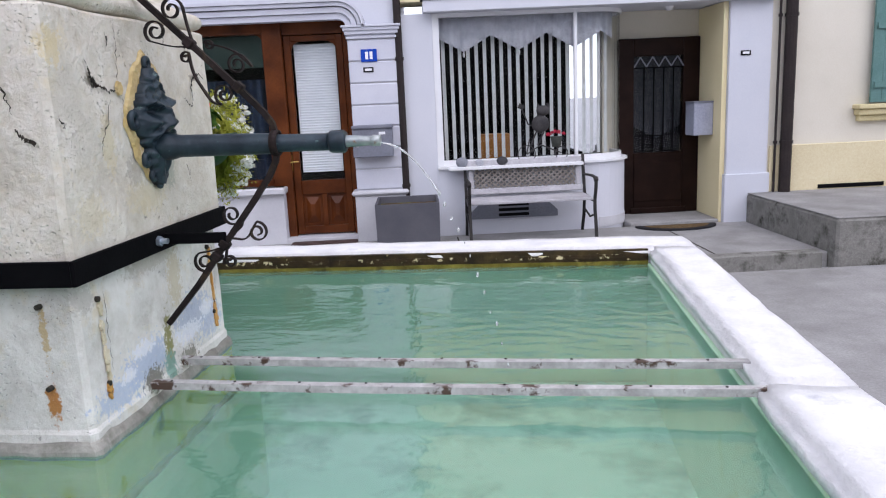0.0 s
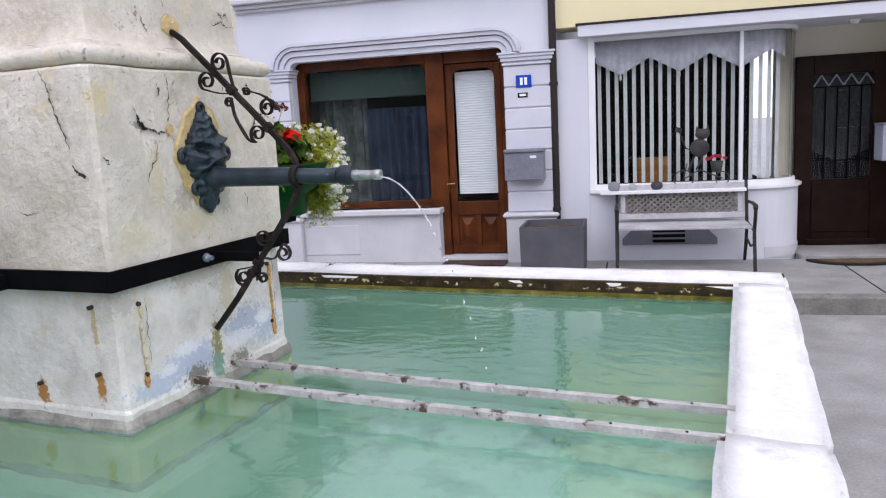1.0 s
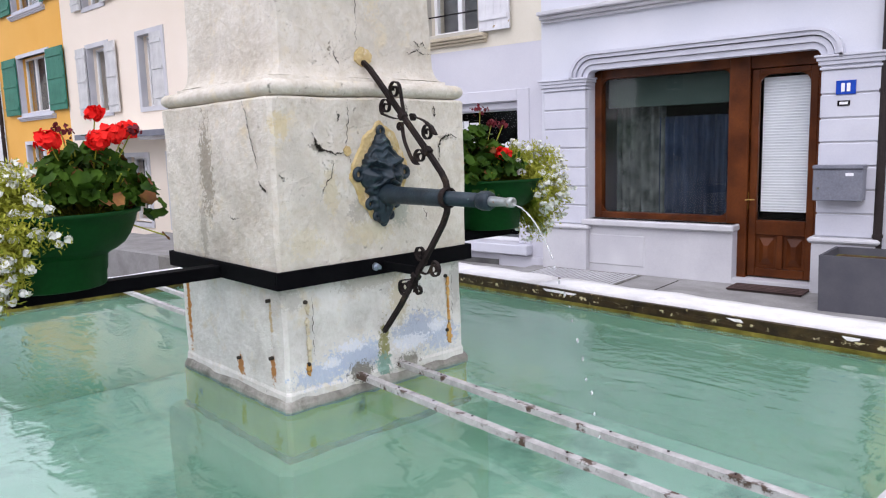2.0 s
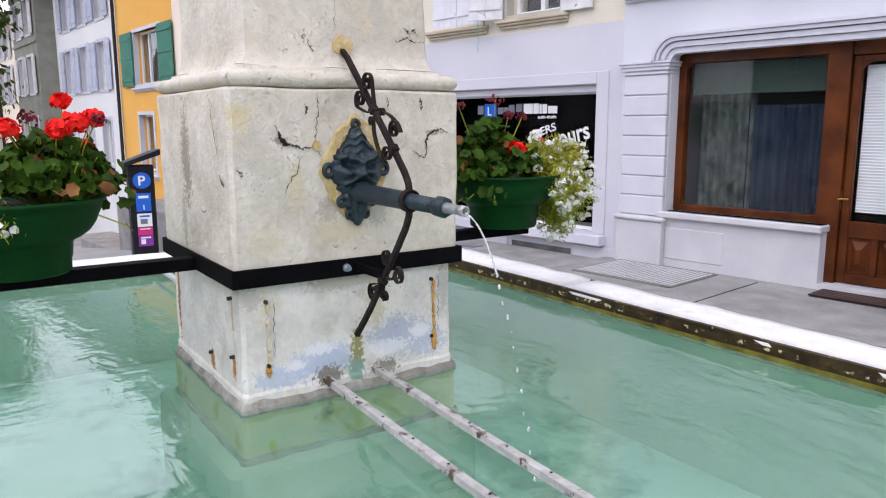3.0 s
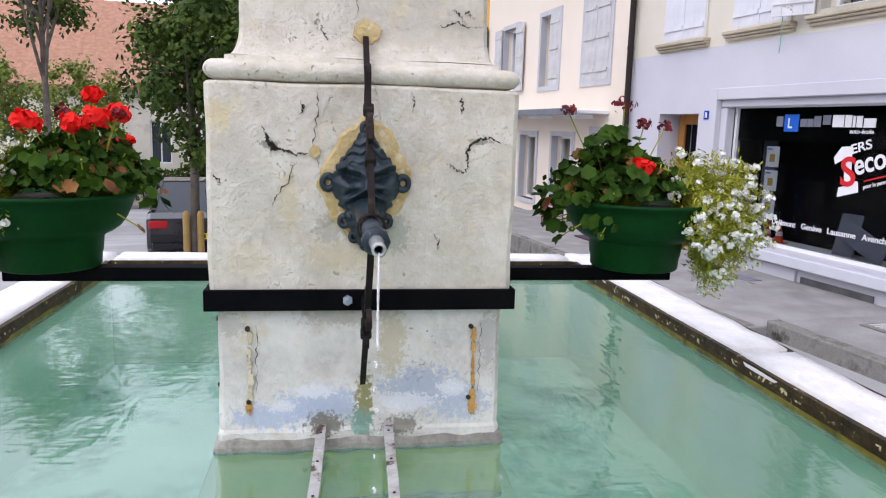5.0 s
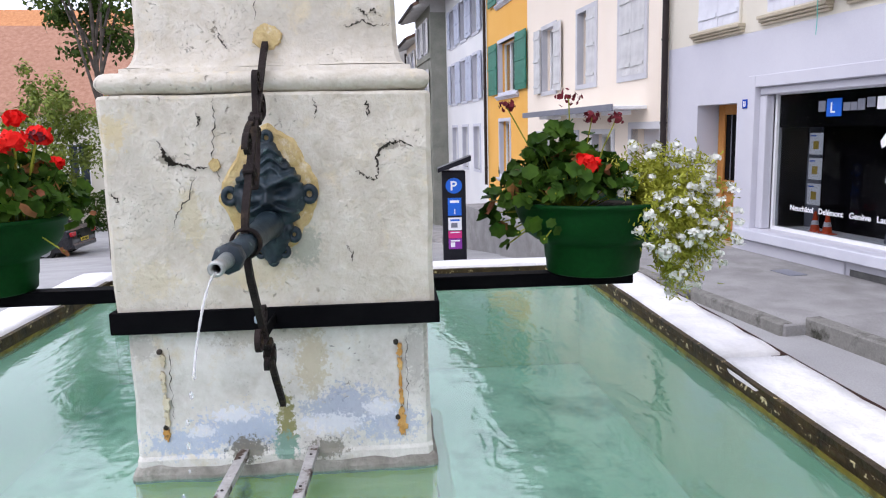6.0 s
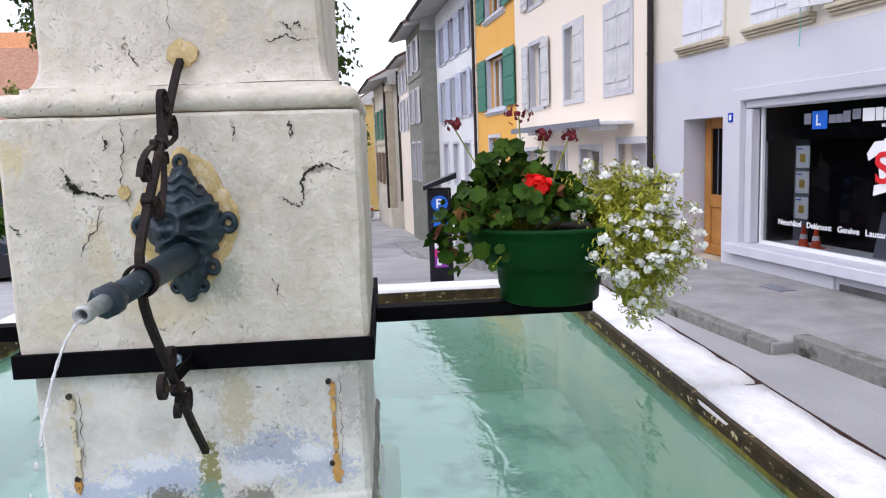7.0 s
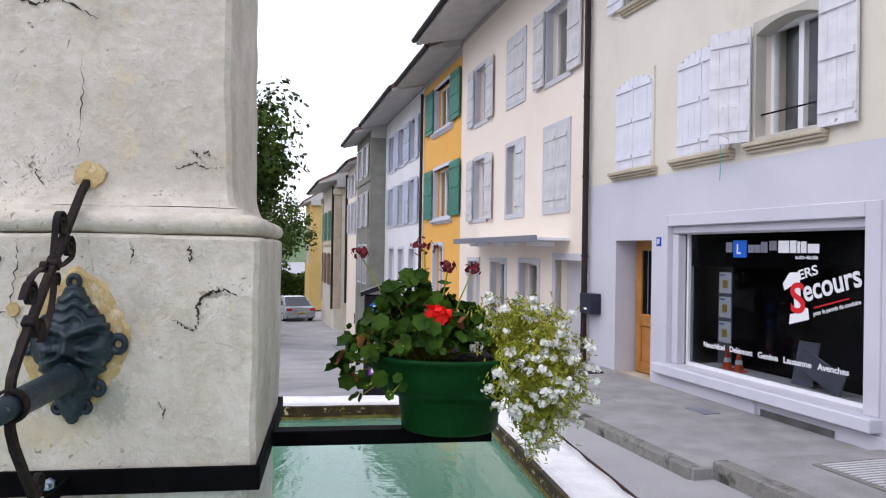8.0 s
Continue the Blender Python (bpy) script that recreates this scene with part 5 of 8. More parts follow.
def leaf_disc(bm, p, r, normal, lobes=5, cup=0.25, seed=0):
    """A round, lobed, slightly cupped leaf."""
    nrm = Vector(normal).normalized()
    q = nrm.to_track_quat("Z", "Y").to_matrix().to_4x4()
    m = Matrix.Translation(p) @ q @ Matrix.Rotation(seed, 4, "Z")
    c = bm.verts.new(m @ Vector((0, 0, -cup * r)))
    n = lobes * 2
    ring = []
    for i in range(n):
        a = 2 * math.pi * i / n
        rr = r * (1.0 if i % 2 else 0.80)
        ring.append(bm.verts.new(m @ Vector((rr * math.cos(a), rr * math.sin(a), 0.10 * r * math.sin(3 * a + seed)))))
    for i in range(n):
        f = bm.faces.new((c, ring[i], ring[(i + 1) % n]))
        f.smooth = True


def umbel(bm, p, r, petals, rnd, size):
    """A rounded head of small petals."""
    for _ in range(petals):
        d = Vector((rnd.gauss(0, 1), rnd.gauss(0, 1), rnd.gauss(0.15, 0.8))).normalized()
        leaf_disc(bm, Vector(p) + Vector((d.x, d.y, d.z * 0.72)) * r * rnd.uniform(0.5, 1.12), size * rnd.uniform(0.7, 1.2), d + Vector((rnd.gauss(0, 0.4), rnd.gauss(0, 0.4), rnd.gauss(0, 0.4))), 3, 0.2, rnd.uniform(0, 6))


def flower_pot(cy):
    pot = thing("flower_pot", "green plastic flower pot standing on the black iron arm", "flower pot", "pots on the arms", m=FOUNTAIN @ pose(PCX, cy, 0.9625))
    bm = bmesh.new()
    lathe(bm, [(0.0, 0.0), (0.132, 0.0), (0.137, 0.006), (0.139, 0.040), (0.142, 0.043), (0.146, 0.086), (0.154, 0.094), (0.172, 0.102), (0.194, 0.118), (0.212, 0.144), (0.226, 0.176), (0.234, 0.202), (0.243, 0.205), (0.244, 0.215), (0.231, 0.216), (0.220, 0.185), (0.10, 0.18)], 48)
    part("bowl", bm, POT_GREEN, pot)
    bm = bmesh.new()
    bmesh.ops.create_circle(bm, cap_ends=True, segments=32, radius=0.218, matrix=Matrix.Translation((0, 0, 0.19)))
    part("soil", bm, soil_mat, pot)
    return pot


def geranium(cy, side_y, seed, heads, dried, lean=0.085, wide=0.185, tuft=None):
    """side_y: towards which end of the pot the bush leans."""
    rnd = random.Random(seed)
    plant = thing("geranium", "red geranium with green and browning leaves growing in the green pot", "flower plant", "geraniums", m=FOUNTAIN @ pose(PCX, cy, 0))
    stems, leaves, old = bmesh.new(), bmesh.new(), bmesh.new()
    for i in range(760):
        a, rr = rnd.uniform(0, 6.283), math.sqrt(rnd.uniform(0.02, 1))
        h = rnd.random() ** 0.9
        spread = wide * (0.70 + 0.55 * math.sin(math.pi * min(1, h + 0.10)))
        p = Vector((rr * spread * math.cos(a), side_y * lean + rr * spread * math.sin(a) * 1.05, 1.14 + 0.21 * h + 0.03 * math.sin(5 * a) - 0.06 * rr * rr + rnd.gauss(0, 0.012)))
        over = side_y * p.y > 0.12
        if p.z < 1.20 and not over:
            p.z = 1.20 + rnd.uniform(0, 0.08)
        if over and rnd.random() < 0.3:
            p.z -= rnd.uniform(0.0, 0.05)
        if Vector((p.x, p.y)).length < 0.24 and p.z < 1.195:
            p.z = 1.195 + rnd.uniform(0, 0.06)
        nrm = Vector((p.x * 2.4 + rnd.gauss(0, 0.4), (p.y - side_y * lean) * 2.4 + rnd.gauss(0, 0.4), 0.40 + rnd.gauss(0, 0.3)))
        bm_ = old if rnd.random() < 0.05 else leaves
        leaf_disc(bm_, p, rnd.uniform(0.010, 0.029), nrm, 6, rnd.uniform(0.1, 0.5), rnd.uniform(0, 6))
        if i % 9 == 0:
            rod(stems, (p.x * 0.3, side_y * 0.04 + p.y * 0.25, 1.15), p, 0.0022, 5)
    for i in range(46 if tuft else 0):
        p = Vector(tuft) + Vector((rnd.gauss(0, 0.028), rnd.gauss(0, 0.032), rnd.uniform(-0.09, 0.03)))
        leaf_disc(leaves, p, rnd.uniform(0.014, 0.030), (rnd.gauss(0.4, 0.5), rnd.gauss(0, 0.5), rnd.uniform(0.3, 1)), 6, 0.3, rnd.uniform(0, 6))
    for (dx, dy, z, r), bad in [(q, False) for q in heads] + [(q, True) for q in dried]:
        p = Vector((dx, dy, z))
        base = Vector((dx * 0.3, dy * 0.4 + side_y * 0.03, 1.20))
        mid = (p + base) / 2 + Vector((0, 0, 0.02))
        rod(stems, base, mid, 0.0024, 5)
        rod(stems, mid, p, 0.0020, 5)
        bm = bmesh.new()
        umbel(bm, p, r * (1 if bad else 1.15), 30 if bad else 70, rnd, 0.008 if bad else 0.013)
        part("flower_head", bm, PETAL_DARK if bad else PETAL_RED, plant, "dried dark red flower head" if bad else "bright red flower head")
    part("stem", stems, LEAF_LIGHT, plant)
    tagged(part("foliage", leaves, LEAF, plant), kind="stuff")
    tagged(part("withered_foliage", old, LEAF_DEAD, plant, "brown withered leaves"), kind="stuff")


def alyssum(cy, side_y, seed, off=0.205):
    rnd = random.Random(seed)
    plant = thing("alyssum", "bushy trailing plant with small white flower heads spilling over the pot", "flower plant", "white trailing flowers", m=FOUNTAIN @ pose(PCX, cy, 0))
    stems, leaves, heads = bmesh.new(), bmesh.new(), bmesh.new()
    for i in range(780):
        a = rnd.uniform(0, 6.283)
        v = rnd.uniform(-1, 1)
        rr = rnd.uniform(0.45, 1.0) * (1 + 0.14 * math.sin(3 * a + seed) + 0.08 * math.sin(7 * a))
        c = Vector((0.07, side_y * off, 1.105))
        d = Vector((0.18 * math.cos(a) * math.sqrt(1 - v * v), 0.185 * math.sin(a) * math.sqrt(1 - v * v), 0.215 * v))
        if v < 0:
            d.x *= 1 - 0.40 * -v
            d.y = d.y * (1 + 0.40 * v) + side_y * 0.02
        p = c + d * rr
        if Vector((p.x, p.y)).length < 0.235 and p.z < 1.20:
            if side_y * p.y < 0.03:
                continue
            p = Vector((p.x, p.y, 0)).normalized() * rnd.uniform(0.245, 0.29) + Vector((0, 0, p.z))
        root = Vector((p.x * 0.35, side_y * 0.12, 1.185))
        mid = root.lerp(p, 0.55) + Vector((0, 0, 0.035))
        if i % 3 == 0 and side_y * p.y > 0.16:
            rod(stems, root, mid, 0.0012, 4)
            rod(stems, mid, p, 0.0010, 4)
        for _ in range(24):
            q = mid.lerp(p, rnd.uniform(0.3, 1.0)) + Vector((rnd.gauss(0, 0.014), rnd.gauss(0, 0.014), rnd.gauss(0, 0.014)))
            e = Vector((rnd.gauss(0, 1), rnd.gauss(0, 1), rnd.gauss(0, 1))).normalized() * rnd.uniform(0.010, 0.022)
            s = e.orthogonal().normalized() * 0.0024
            leaves.faces.new([leaves.verts.new(q - s), leaves.verts.new(q + e * 0.5 - s * 1.3), leaves.verts.new(q + e), leaves.verts.new(q + s)])
        if rr > 0.66 and rnd.random() < (0.50 if v > -0.35 else 0.28):
            umbel(heads, p + d.normalized() * 0.008, 0.0150 * rnd.uniform(0.6, 1.3), 18, rnd, 0.0076)
    part("stem", stems, LEAF_LIGHT, plant)
    tagged(part("foliage", leaves, LEAF_LIGHT, plant), kind="stuff")
    tagged(part("blossom", heads, PETAL_WHITE, plant, "small white flower heads"), kind="stuff")


flower_pot(2.668)
flower_pot(0.905)
geranium(2.660, -1, 11, [(0.16, -0.055, 1.285, 0.030)], [(0.05, -0.078, 1.471, 0.040), (0.05, -0.255, 1.448, 0.026), (0.05, -0.01, 1.415, 0.024), (0.05, 0.06, 1.408, 0.026)], tuft=(0.05, -0.096, 1.375))
alyssum(2.655, 1, 12)
geranium(0.960, 1, 13, [(0.1, -0.06, 1.372, 0.032), (0.02, 0.09, 1.45, 0.022), (0.08, 0.11, 1.385, 0.034), (0.05, 0.16, 1.40, 0.030), (0.12, 0.06, 1.37, 0.028), (-0.06, 0.15, 1.32, 0.02)], [(0.0, 0.0, 1.40, 0.032), (0.08, 0.17, 1.40, 0.024)], 0.045, 0.172)
alyssum(0.955, -1, 14, 0.18)

# ---- house fronts in detail ----
WHITE_PRINT = plain("white_print", (0.85, 0.86, 0.88), 0.5)
BLACK_PRINT_SHADE = plain("black_print_and_shade", (0.003, 0.003, 0.004), 0.6, 0.0, 0.1)
BLUE_ENAMEL = plain("blue_enamel", (0.01, 0.06, 0.42), 0.25)
SIGN_BLUE = plain("blue_sign_print", (0.01, 0.13, 0.62), 0.35)
RED_PRINT = plain("red_print", (0.65, 0.01, 0.015), 0.45)
PINK_PRINT = plain("pink_print", (0.62, 0.03, 0.20), 0.5)
BRASS = plain("brass", (0.55, 0.38, 0.12), 0.3, 1.0)
METAL_GREY = mat("grey_painted_metal", (0.17, 0.18, 0.22), (0.22, 0.23, 0.27), 6, 0.4, 0.05, 60)
PLANTER_GREY = mat("grey_fibre_cement", (0.075, 0.075, 0.09), (0.11, 0.11, 0.125), 4, 0.75, 0.1, 70, spec=0.25, speck=0.1)


def letters(body, x, z, size, y, material, parent, name="lettering", slant=0.0, turn=0.0, width=None):
    """Flat raised letters on a front that faces -y; x is the left end, width the wanted run."""
    cu = bpy.data.curves.new(name, "FONT")
    cu.body, cu.size, cu.extrude, cu.shear, cu.offset = body, size, 0.0015, slant, size * 0.018
    tmp = bpy.data.objects.new("tmp", cu)
    me = bpy.data.meshes.new_from_object(tmp)
    bpy.data.objects.remove(tmp)
    me.materials.clear()
    me.materials.append(material)
    xs = [v.co.x for v in me.vertices]
    if width:
        me.transform(Matrix.Diagonal((width / (max(xs) - min(xs)), 1, 1, 1)))
    ob = new(name, me)
    ob.parent = parent
    ob.matrix_basis = pose(x, y, z, 0, 0, 0) @ Matrix.Rotation(-radians(turn), 4, "Y") @ pose(0, 0, 0, 90, 0, 0)
    return ob


# --- shop front of the grey house
YW = F + 0.14
front_frame = thing("shop_front", "red-brown varnished wooden shop front with large window and door", "shop front", kind="structure")
bm = bmesh.new()
for d in ((-2.95, -2.87, YW, YW + 0.10, 0.50, 2.06), (-1.53, -1.34, YW - 0.02, YW + 0.10, -0.05, 2.06), (-0.76, -0.70, YW, YW + 0.10, -0.05, 2.06), (-2.87, -1.53, YW, YW + 0.10, 1.96, 2.06), (-1.34, -0.76, YW, YW + 0.10, 1.94, 2.06), (-2.87, -1.53, YW, YW + 0.10, 0.50, 0.565)):
    box(bm, *d)
soft(bm, 0.006)
part("frame", bm, WOOD_RED, front_frame)
p = boxpart("pane", (-2.88, -1.52, YW + 0.05, YW + 0.056, 0.56, 1.97), GLASS, front_frame, bevel=0)
p.visible_shadow = False
def corner_fillet(x, z, sx, sz, y0, r, parent):
    """A rounded inner corner of a glazed wooden frame."""
    bm = bmesh.new()
    pts = [(x, z)] + [(x + sx * r * (1 - math.sin(a)), z + sz * r * (1 - math.cos(a))) for a in [math.pi / 2 * i / 6 for i in range(7)]]
    a = [bm.verts.new((q[0], y0, q[1])) for q in pts]
    b = [bm.verts.new((q[0], y0 + 0.024, q[1])) for q in pts]
    bm.faces.new(a), bm.faces.new(b[::-1])
    for i in range(len(pts)):
        bm.faces.new((a[i], a[(i + 1) % len(pts)], b[(i + 1) % len(pts)], b[i]))
    part("corner_fillet", bm, WOOD_RED, parent)


for x, z, sx, sz in ((-2.87, 1.96, 1, -1), (-1.53, 1.96, -1, -1), (-2.87, 0.565, 1, 1), (-1.53, 0.565, -1, 1)):
    corner_fillet(x, z, sx, sz, YW + 0.02, 0.09, front_frame)


def hanging_cloth(name, x0, x1, y, z0, z1, material, label, folds=30, depth=0.02, parent=None):
    bm = bmesh.new()
    n = folds * 6
    rows = []
    for i in range(n + 1):
        x = x0 + (x1 - x0) * i / n
        dy = depth * math.sin(2 * math.pi * folds * i / n) + 0.4 * depth * math.sin(2.7 * folds * i / n)
        rows.append((bm.verts.new((x, y + dy, z0)), bm.verts.new((x, y + dy * 0.7, z1))))
    for lo, hi in zip(rows, rows[1:]):
        f = bm.faces.new((lo[0], hi[0], hi[1], lo[1]))
        f.smooth = True
    ob = part(name, bm, material, parent)
    return ob if parent else tagged(ob, label, "curtain")


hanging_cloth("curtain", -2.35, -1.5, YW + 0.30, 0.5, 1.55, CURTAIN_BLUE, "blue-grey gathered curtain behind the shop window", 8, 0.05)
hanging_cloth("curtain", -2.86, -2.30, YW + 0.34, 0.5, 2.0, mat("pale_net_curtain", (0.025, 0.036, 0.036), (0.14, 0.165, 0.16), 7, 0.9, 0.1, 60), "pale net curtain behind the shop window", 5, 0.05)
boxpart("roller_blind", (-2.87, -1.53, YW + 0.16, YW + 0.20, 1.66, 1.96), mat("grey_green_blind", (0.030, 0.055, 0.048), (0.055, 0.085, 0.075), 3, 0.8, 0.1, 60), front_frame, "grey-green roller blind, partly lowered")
# door
door = thing("door_1", "varnished red-brown wooden front door with long glass pane and blind", "door", kind="structure")
bm = bmesh.new()
for d in ((-1.335, -1.265, YW + 0.02, YW + 0.07, 0.0, 1.935), (-0.83, -0.765, YW + 0.02, YW + 0.07, 0.0, 1.935), (-1.265, -0.83, YW + 0.02, YW + 0.07, 1.88, 1.935), (-1.265, -0.83, YW + 0.02, YW + 0.07, 0.0, 0.08), (-1.265, -0.83, YW + 0.02, YW + 0.07, 0.40, 0.54), (-1.075, -1.02, YW + 0.02, YW + 0.07, 0.08, 0.40)):
    box(bm, *d)
soft(bm, 0.005)
part("leaf", bm, WOOD_RED, door)
for x, sx in ((-1.265, 1), (-0.83, -1)):
    corner_fillet(x, 1.88, sx, -1, YW + 0.0205, 0.10, door)
for a, b in ((-1.265, -1.075), (-1.02, -0.83)):
    bm = bmesh.new()
    cx, cz = (a + b) / 2, 0.24
    vs = [bm.verts.new(q) for q in ((a, YW + 0.05, 0.08), (b, YW + 0.05, 0.08), (b, YW + 0.05, 0.40), (a, YW + 0.05, 0.40))]
    vi = [bm.verts.new(q) for q in ((a + 0.03, YW + 0.05, 0.11), (b - 0.03, YW + 0.05, 0.11), (b - 0.03, YW + 0.05, 0.37), (a + 0.03, YW + 0.05, 0.37))]
    vt = [bm.verts.new(q) for q in ((cx - 0.02, YW + 0.018, cz - 0.06), (cx + 0.02, YW + 0.018, cz - 0.06), (cx + 0.02, YW + 0.018, cz + 0.06), (cx - 0.02, YW + 0.018, cz + 0.06))]
    for i in range(4):
        bm.faces.new((vs[i], vs[(i + 1) % 4], vi[(i + 1) % 4], vi[i]))
        bm.faces.new((vi[i], vi[(i + 1) % 4], vt[(i + 1) % 4], vt[i]))
    bm.faces.new(vt)
    part("raised_panel", bm, WOOD_RED, door)
p = boxpart("pane", (-1.27, -0.825, YW + 0.045, YW + 0.050, 0.535, 1.885), GLASS, door, bevel=0)
p.visible_shadow = False
bm = bmesh.new()
for i in range(48):
    z = 0.62 + 1.24 * i / 48
    box(bm, -1.25, -0.845, -0.006, 0.006, -0.0012, 0.0012, pose(0, YW + 0.10, z, 38))
    box(bm, -1.25, -0.845, YW + 0.104, YW + 0.108, z, z + 0.0235)
part("pleated_blind", bm, BLIND_WHITE, door, "white pleated blind behind the pane")
bm = bmesh.new()
box(bm, -1.36, -1.335, YW + 0.008, YW + 0.02, 0.64, 0.80)
rod(bm, (-1.348, YW + 0.02, 0.73), (-1.348, YW - 0.03, 0.73), 0.007)
rod(bm, (-1.348, YW - 0.03, 0.73), (-1.27, YW - 0.03, 0.735), 0.007)
part("door_handle", bm, BRASS, door, "brass lever handle")
SLAT = mat("brown_slatted_mat", (0.08, 0.05, 0.045), (0.14, 0.09, 0.08), 6, 0.8, 0.3, 60)
SLAT_DARK = mat("black_rubber_slat", (0.02, 0.012, 0.012), (0.04, 0.025, 0.025), 6, 0.8, 0.2, 60)
slat_mat = thing("door_mat", "brown slatted door mat on the pavement before the wooden door", "door mat")
boxpart("backing", (-1.35, -0.73, F - 0.34, F - 0.036, -0.0595, -0.052), CRACK, slat_mat, bevel=0)
for i in range(14):
    boxpart("slat", (-1.36, -0.72, F - 0.34 + 0.022 * i, F - 0.324 + 0.022 * i, -0.0515, -0.04), SLAT if i % 3 else SLAT_DARK, slat_mat, bevel=0)
boxpart("door_step", (-1.42, -0.70, F - 0.02, F + 0.3, -0.3, -0.012), TRIM_STONE, grey_house)
# sill and dado of the shop window
boxpart("window_sill", (-3.0, -1.40, F - 0.075, YW + 0.01, 0.435, 0.50), TRIM_STONE, grey_house, bevel=0.012)
boxpart("dado_panel", (-2.93, -2.30, F - 0.022, F + 0.02, 0.02, 0.34), TRIM_STONE, grey_house, bevel=0.008)
boxpart("plinth", (-2.94, -1.421, F - 0.014, F + 0.02, -0.3, 0.434), TRIM_STONE, grey_house, bevel=0.004)
# pilasters with banded blocks, base and capital
for x0, x1 in ((-3.46, -2.955), (-0.70, -0.245)):
    pil = thing("pilaster", "white-painted rusticated stone pilaster with moulded capital", "pilaster", "pilasters", kind="structure")
    n = 7
    for i in range(n):
        z0 = 0.44 + (1.86 - 0.44) * i / n
        boxpart("block", (x0, x1, F - 0.055, F + 0.12, z0 + 0.006, z0 + (1.42 / n) - 0.006), TRIM_WHITE, pil, bevel=0.007)
    boxpart("backing", (x0 + 0.01, x1 - 0.01, F - 0.040, F + 0.1, 0.42, 1.87), TRIM_STONE, pil, bevel=0)
    boxpart("base", (x0 - 0.02, x1 + 0.02, F - 0.085, F + 0.12, -0.3, 0.385), TRIM_STONE, pil, bevel=0.006)
    boxpart("base_moulding", (x0 - 0.05, x1 + 0.05, F - 0.115, F + 0.12, 0.387, 0.437), TRIM_STONE, pil, bevel=0.018)
    bm = bmesh.new()
    for k, (g0, za, zb) in enumerate(((0.012, 1.862, 1.885), (0.0, 1.885, 1.90), (0.022, 1.90, 1.935), (0.036, 1.935, 1.965), (0.05, 1.965, 1.985))):
        box(bm, x0 - g0, x1 + g0, F - 0.058 - g0, F + 0.12, za, zb)
    soft(bm, 0.004)
    part("capital", bm, TRIM_WHITE, pil)
# moulded lintel with rounded ends
lintel = thing("lintel", "white moulded stone lintel with rounded corners over the shop front", "lintel", kind="structure")
for k, (o, proud) in enumerate(((0.0, 0.050), (0.055, 0.075), (0.105, 0.100), (0.14, 0.120))):
    w = (0.053, 0.048, 0.033, 0.030)[k]
    pts = []
    r = 0.10 + o
    xl, xr, zt = -2.96 - o, -0.68 + o, 2.075 + o
    pts.append((xl, 1.99))
    for i in range(9):
        a = math.pi / 2 * i / 8
        pts.append((xl + r * (1 - math.cos(a)), zt - r + r * math.sin(a)))
    for i in range(9):
        a = math.pi / 2 * (1 - i / 8)
        pts.append((xr - r * (1 - math.cos(a)), zt - r + r * math.sin(a)))
    pts.append((xr, 1.99))
    bm = bmesh.new()
    sweep(bm, [(x, F - proud / 2 + 0.04, z) for x, z in pts], proud + 0.08, w)
    part("moulding", bm, TRIM_WHITE, lintel)
bm = bmesh.new()
for a, b, z0, z1 in ((0.05, 0.0, 2.59, 2.62), (0.09, 0.0, 2.62, 2.66), (0.14, 0.0, 2.66, 2.70)):
    box(bm, -3.50, -0.21, F - a, F + 0.1, z0, z1)
soft(bm, 0.008)
part("cornice", bm, TRIM_STONE, grey_house)
downpipe(grey_house, -0.222, F - 0.04, -0.05, 6.5, 0.035)
# number plates, unreadable bars
for x, z, w, h, m_, house in ((-0.58, 1.65, 0.15, 0.115, BLUE_ENAMEL, grey_house), (-7.52, 1.66, 0.10, 0.11, BLUE_ENAMEL, shop_house)):
    pl = boxpart("number_plate", (x, x + w, F - 0.066 if w > 0.12 else F - 0.012, F - 0.05 if w > 0.12 else F + 0.01, z, z + h), m_, house, "blue enamel number plate", bevel=0.002)
    yy = F - 0.069 if w > 0.12 else F - 0.015
    for k in (0.27, 0.55):
        boxpart("digit_bar", (x + w * k, x + w * (k + 0.18), yy, yy + 0.002, z + h * 0.2, z + h * 0.8), WHITE_PRINT, pl, bevel=0)
for x, y, z in ((-0.565, F - 0.062, 1.555), (3.06, F - 0.03, 1.56)):
    pl = boxpart("small_plate", (x, x + 0.095, y, y + 0.012, z, z + 0.045), BLACK_PRINT_SHADE, bay_house if x > 0 else grey_house, "small black plate", bevel=0.001)
    boxpart("digit_bar", (x + 0.015, x + 0.08, y - 0.002, y, z + 0.012, z + 0.034), WHITE_PRINT, pl, bevel=0)
# letter box
lb = thing("letter_box", "grey metal letter box mounted on the pilaster", "letter box")
boxpart("body", (-0.70, -0.32, F - 0.20, F - 0.056, 0.765, 1.03), METAL_GREY, lb, bevel=0.006)
boxpart("flap", (-0.705, -0.315, F - 0.215, F - 0.056, 1.031, 1.065), METAL_GREY, lb, bevel=0.008)
boxpart("name_label", (-0.45, -0.39, F - 0.203, F - 0.20, 0.975, 1.0), WHITE_PRINT, lb, "white label", bevel=0)
bm = bmesh.new()
rod(bm, (-0.655, F - 0.212, 0.87), (-0.655, F - 0.20, 0.87), 0.012, 14)
part("lock", bm, plain("steel", (0.5, 0.5, 0.52), 0.3, 1.0), lb)
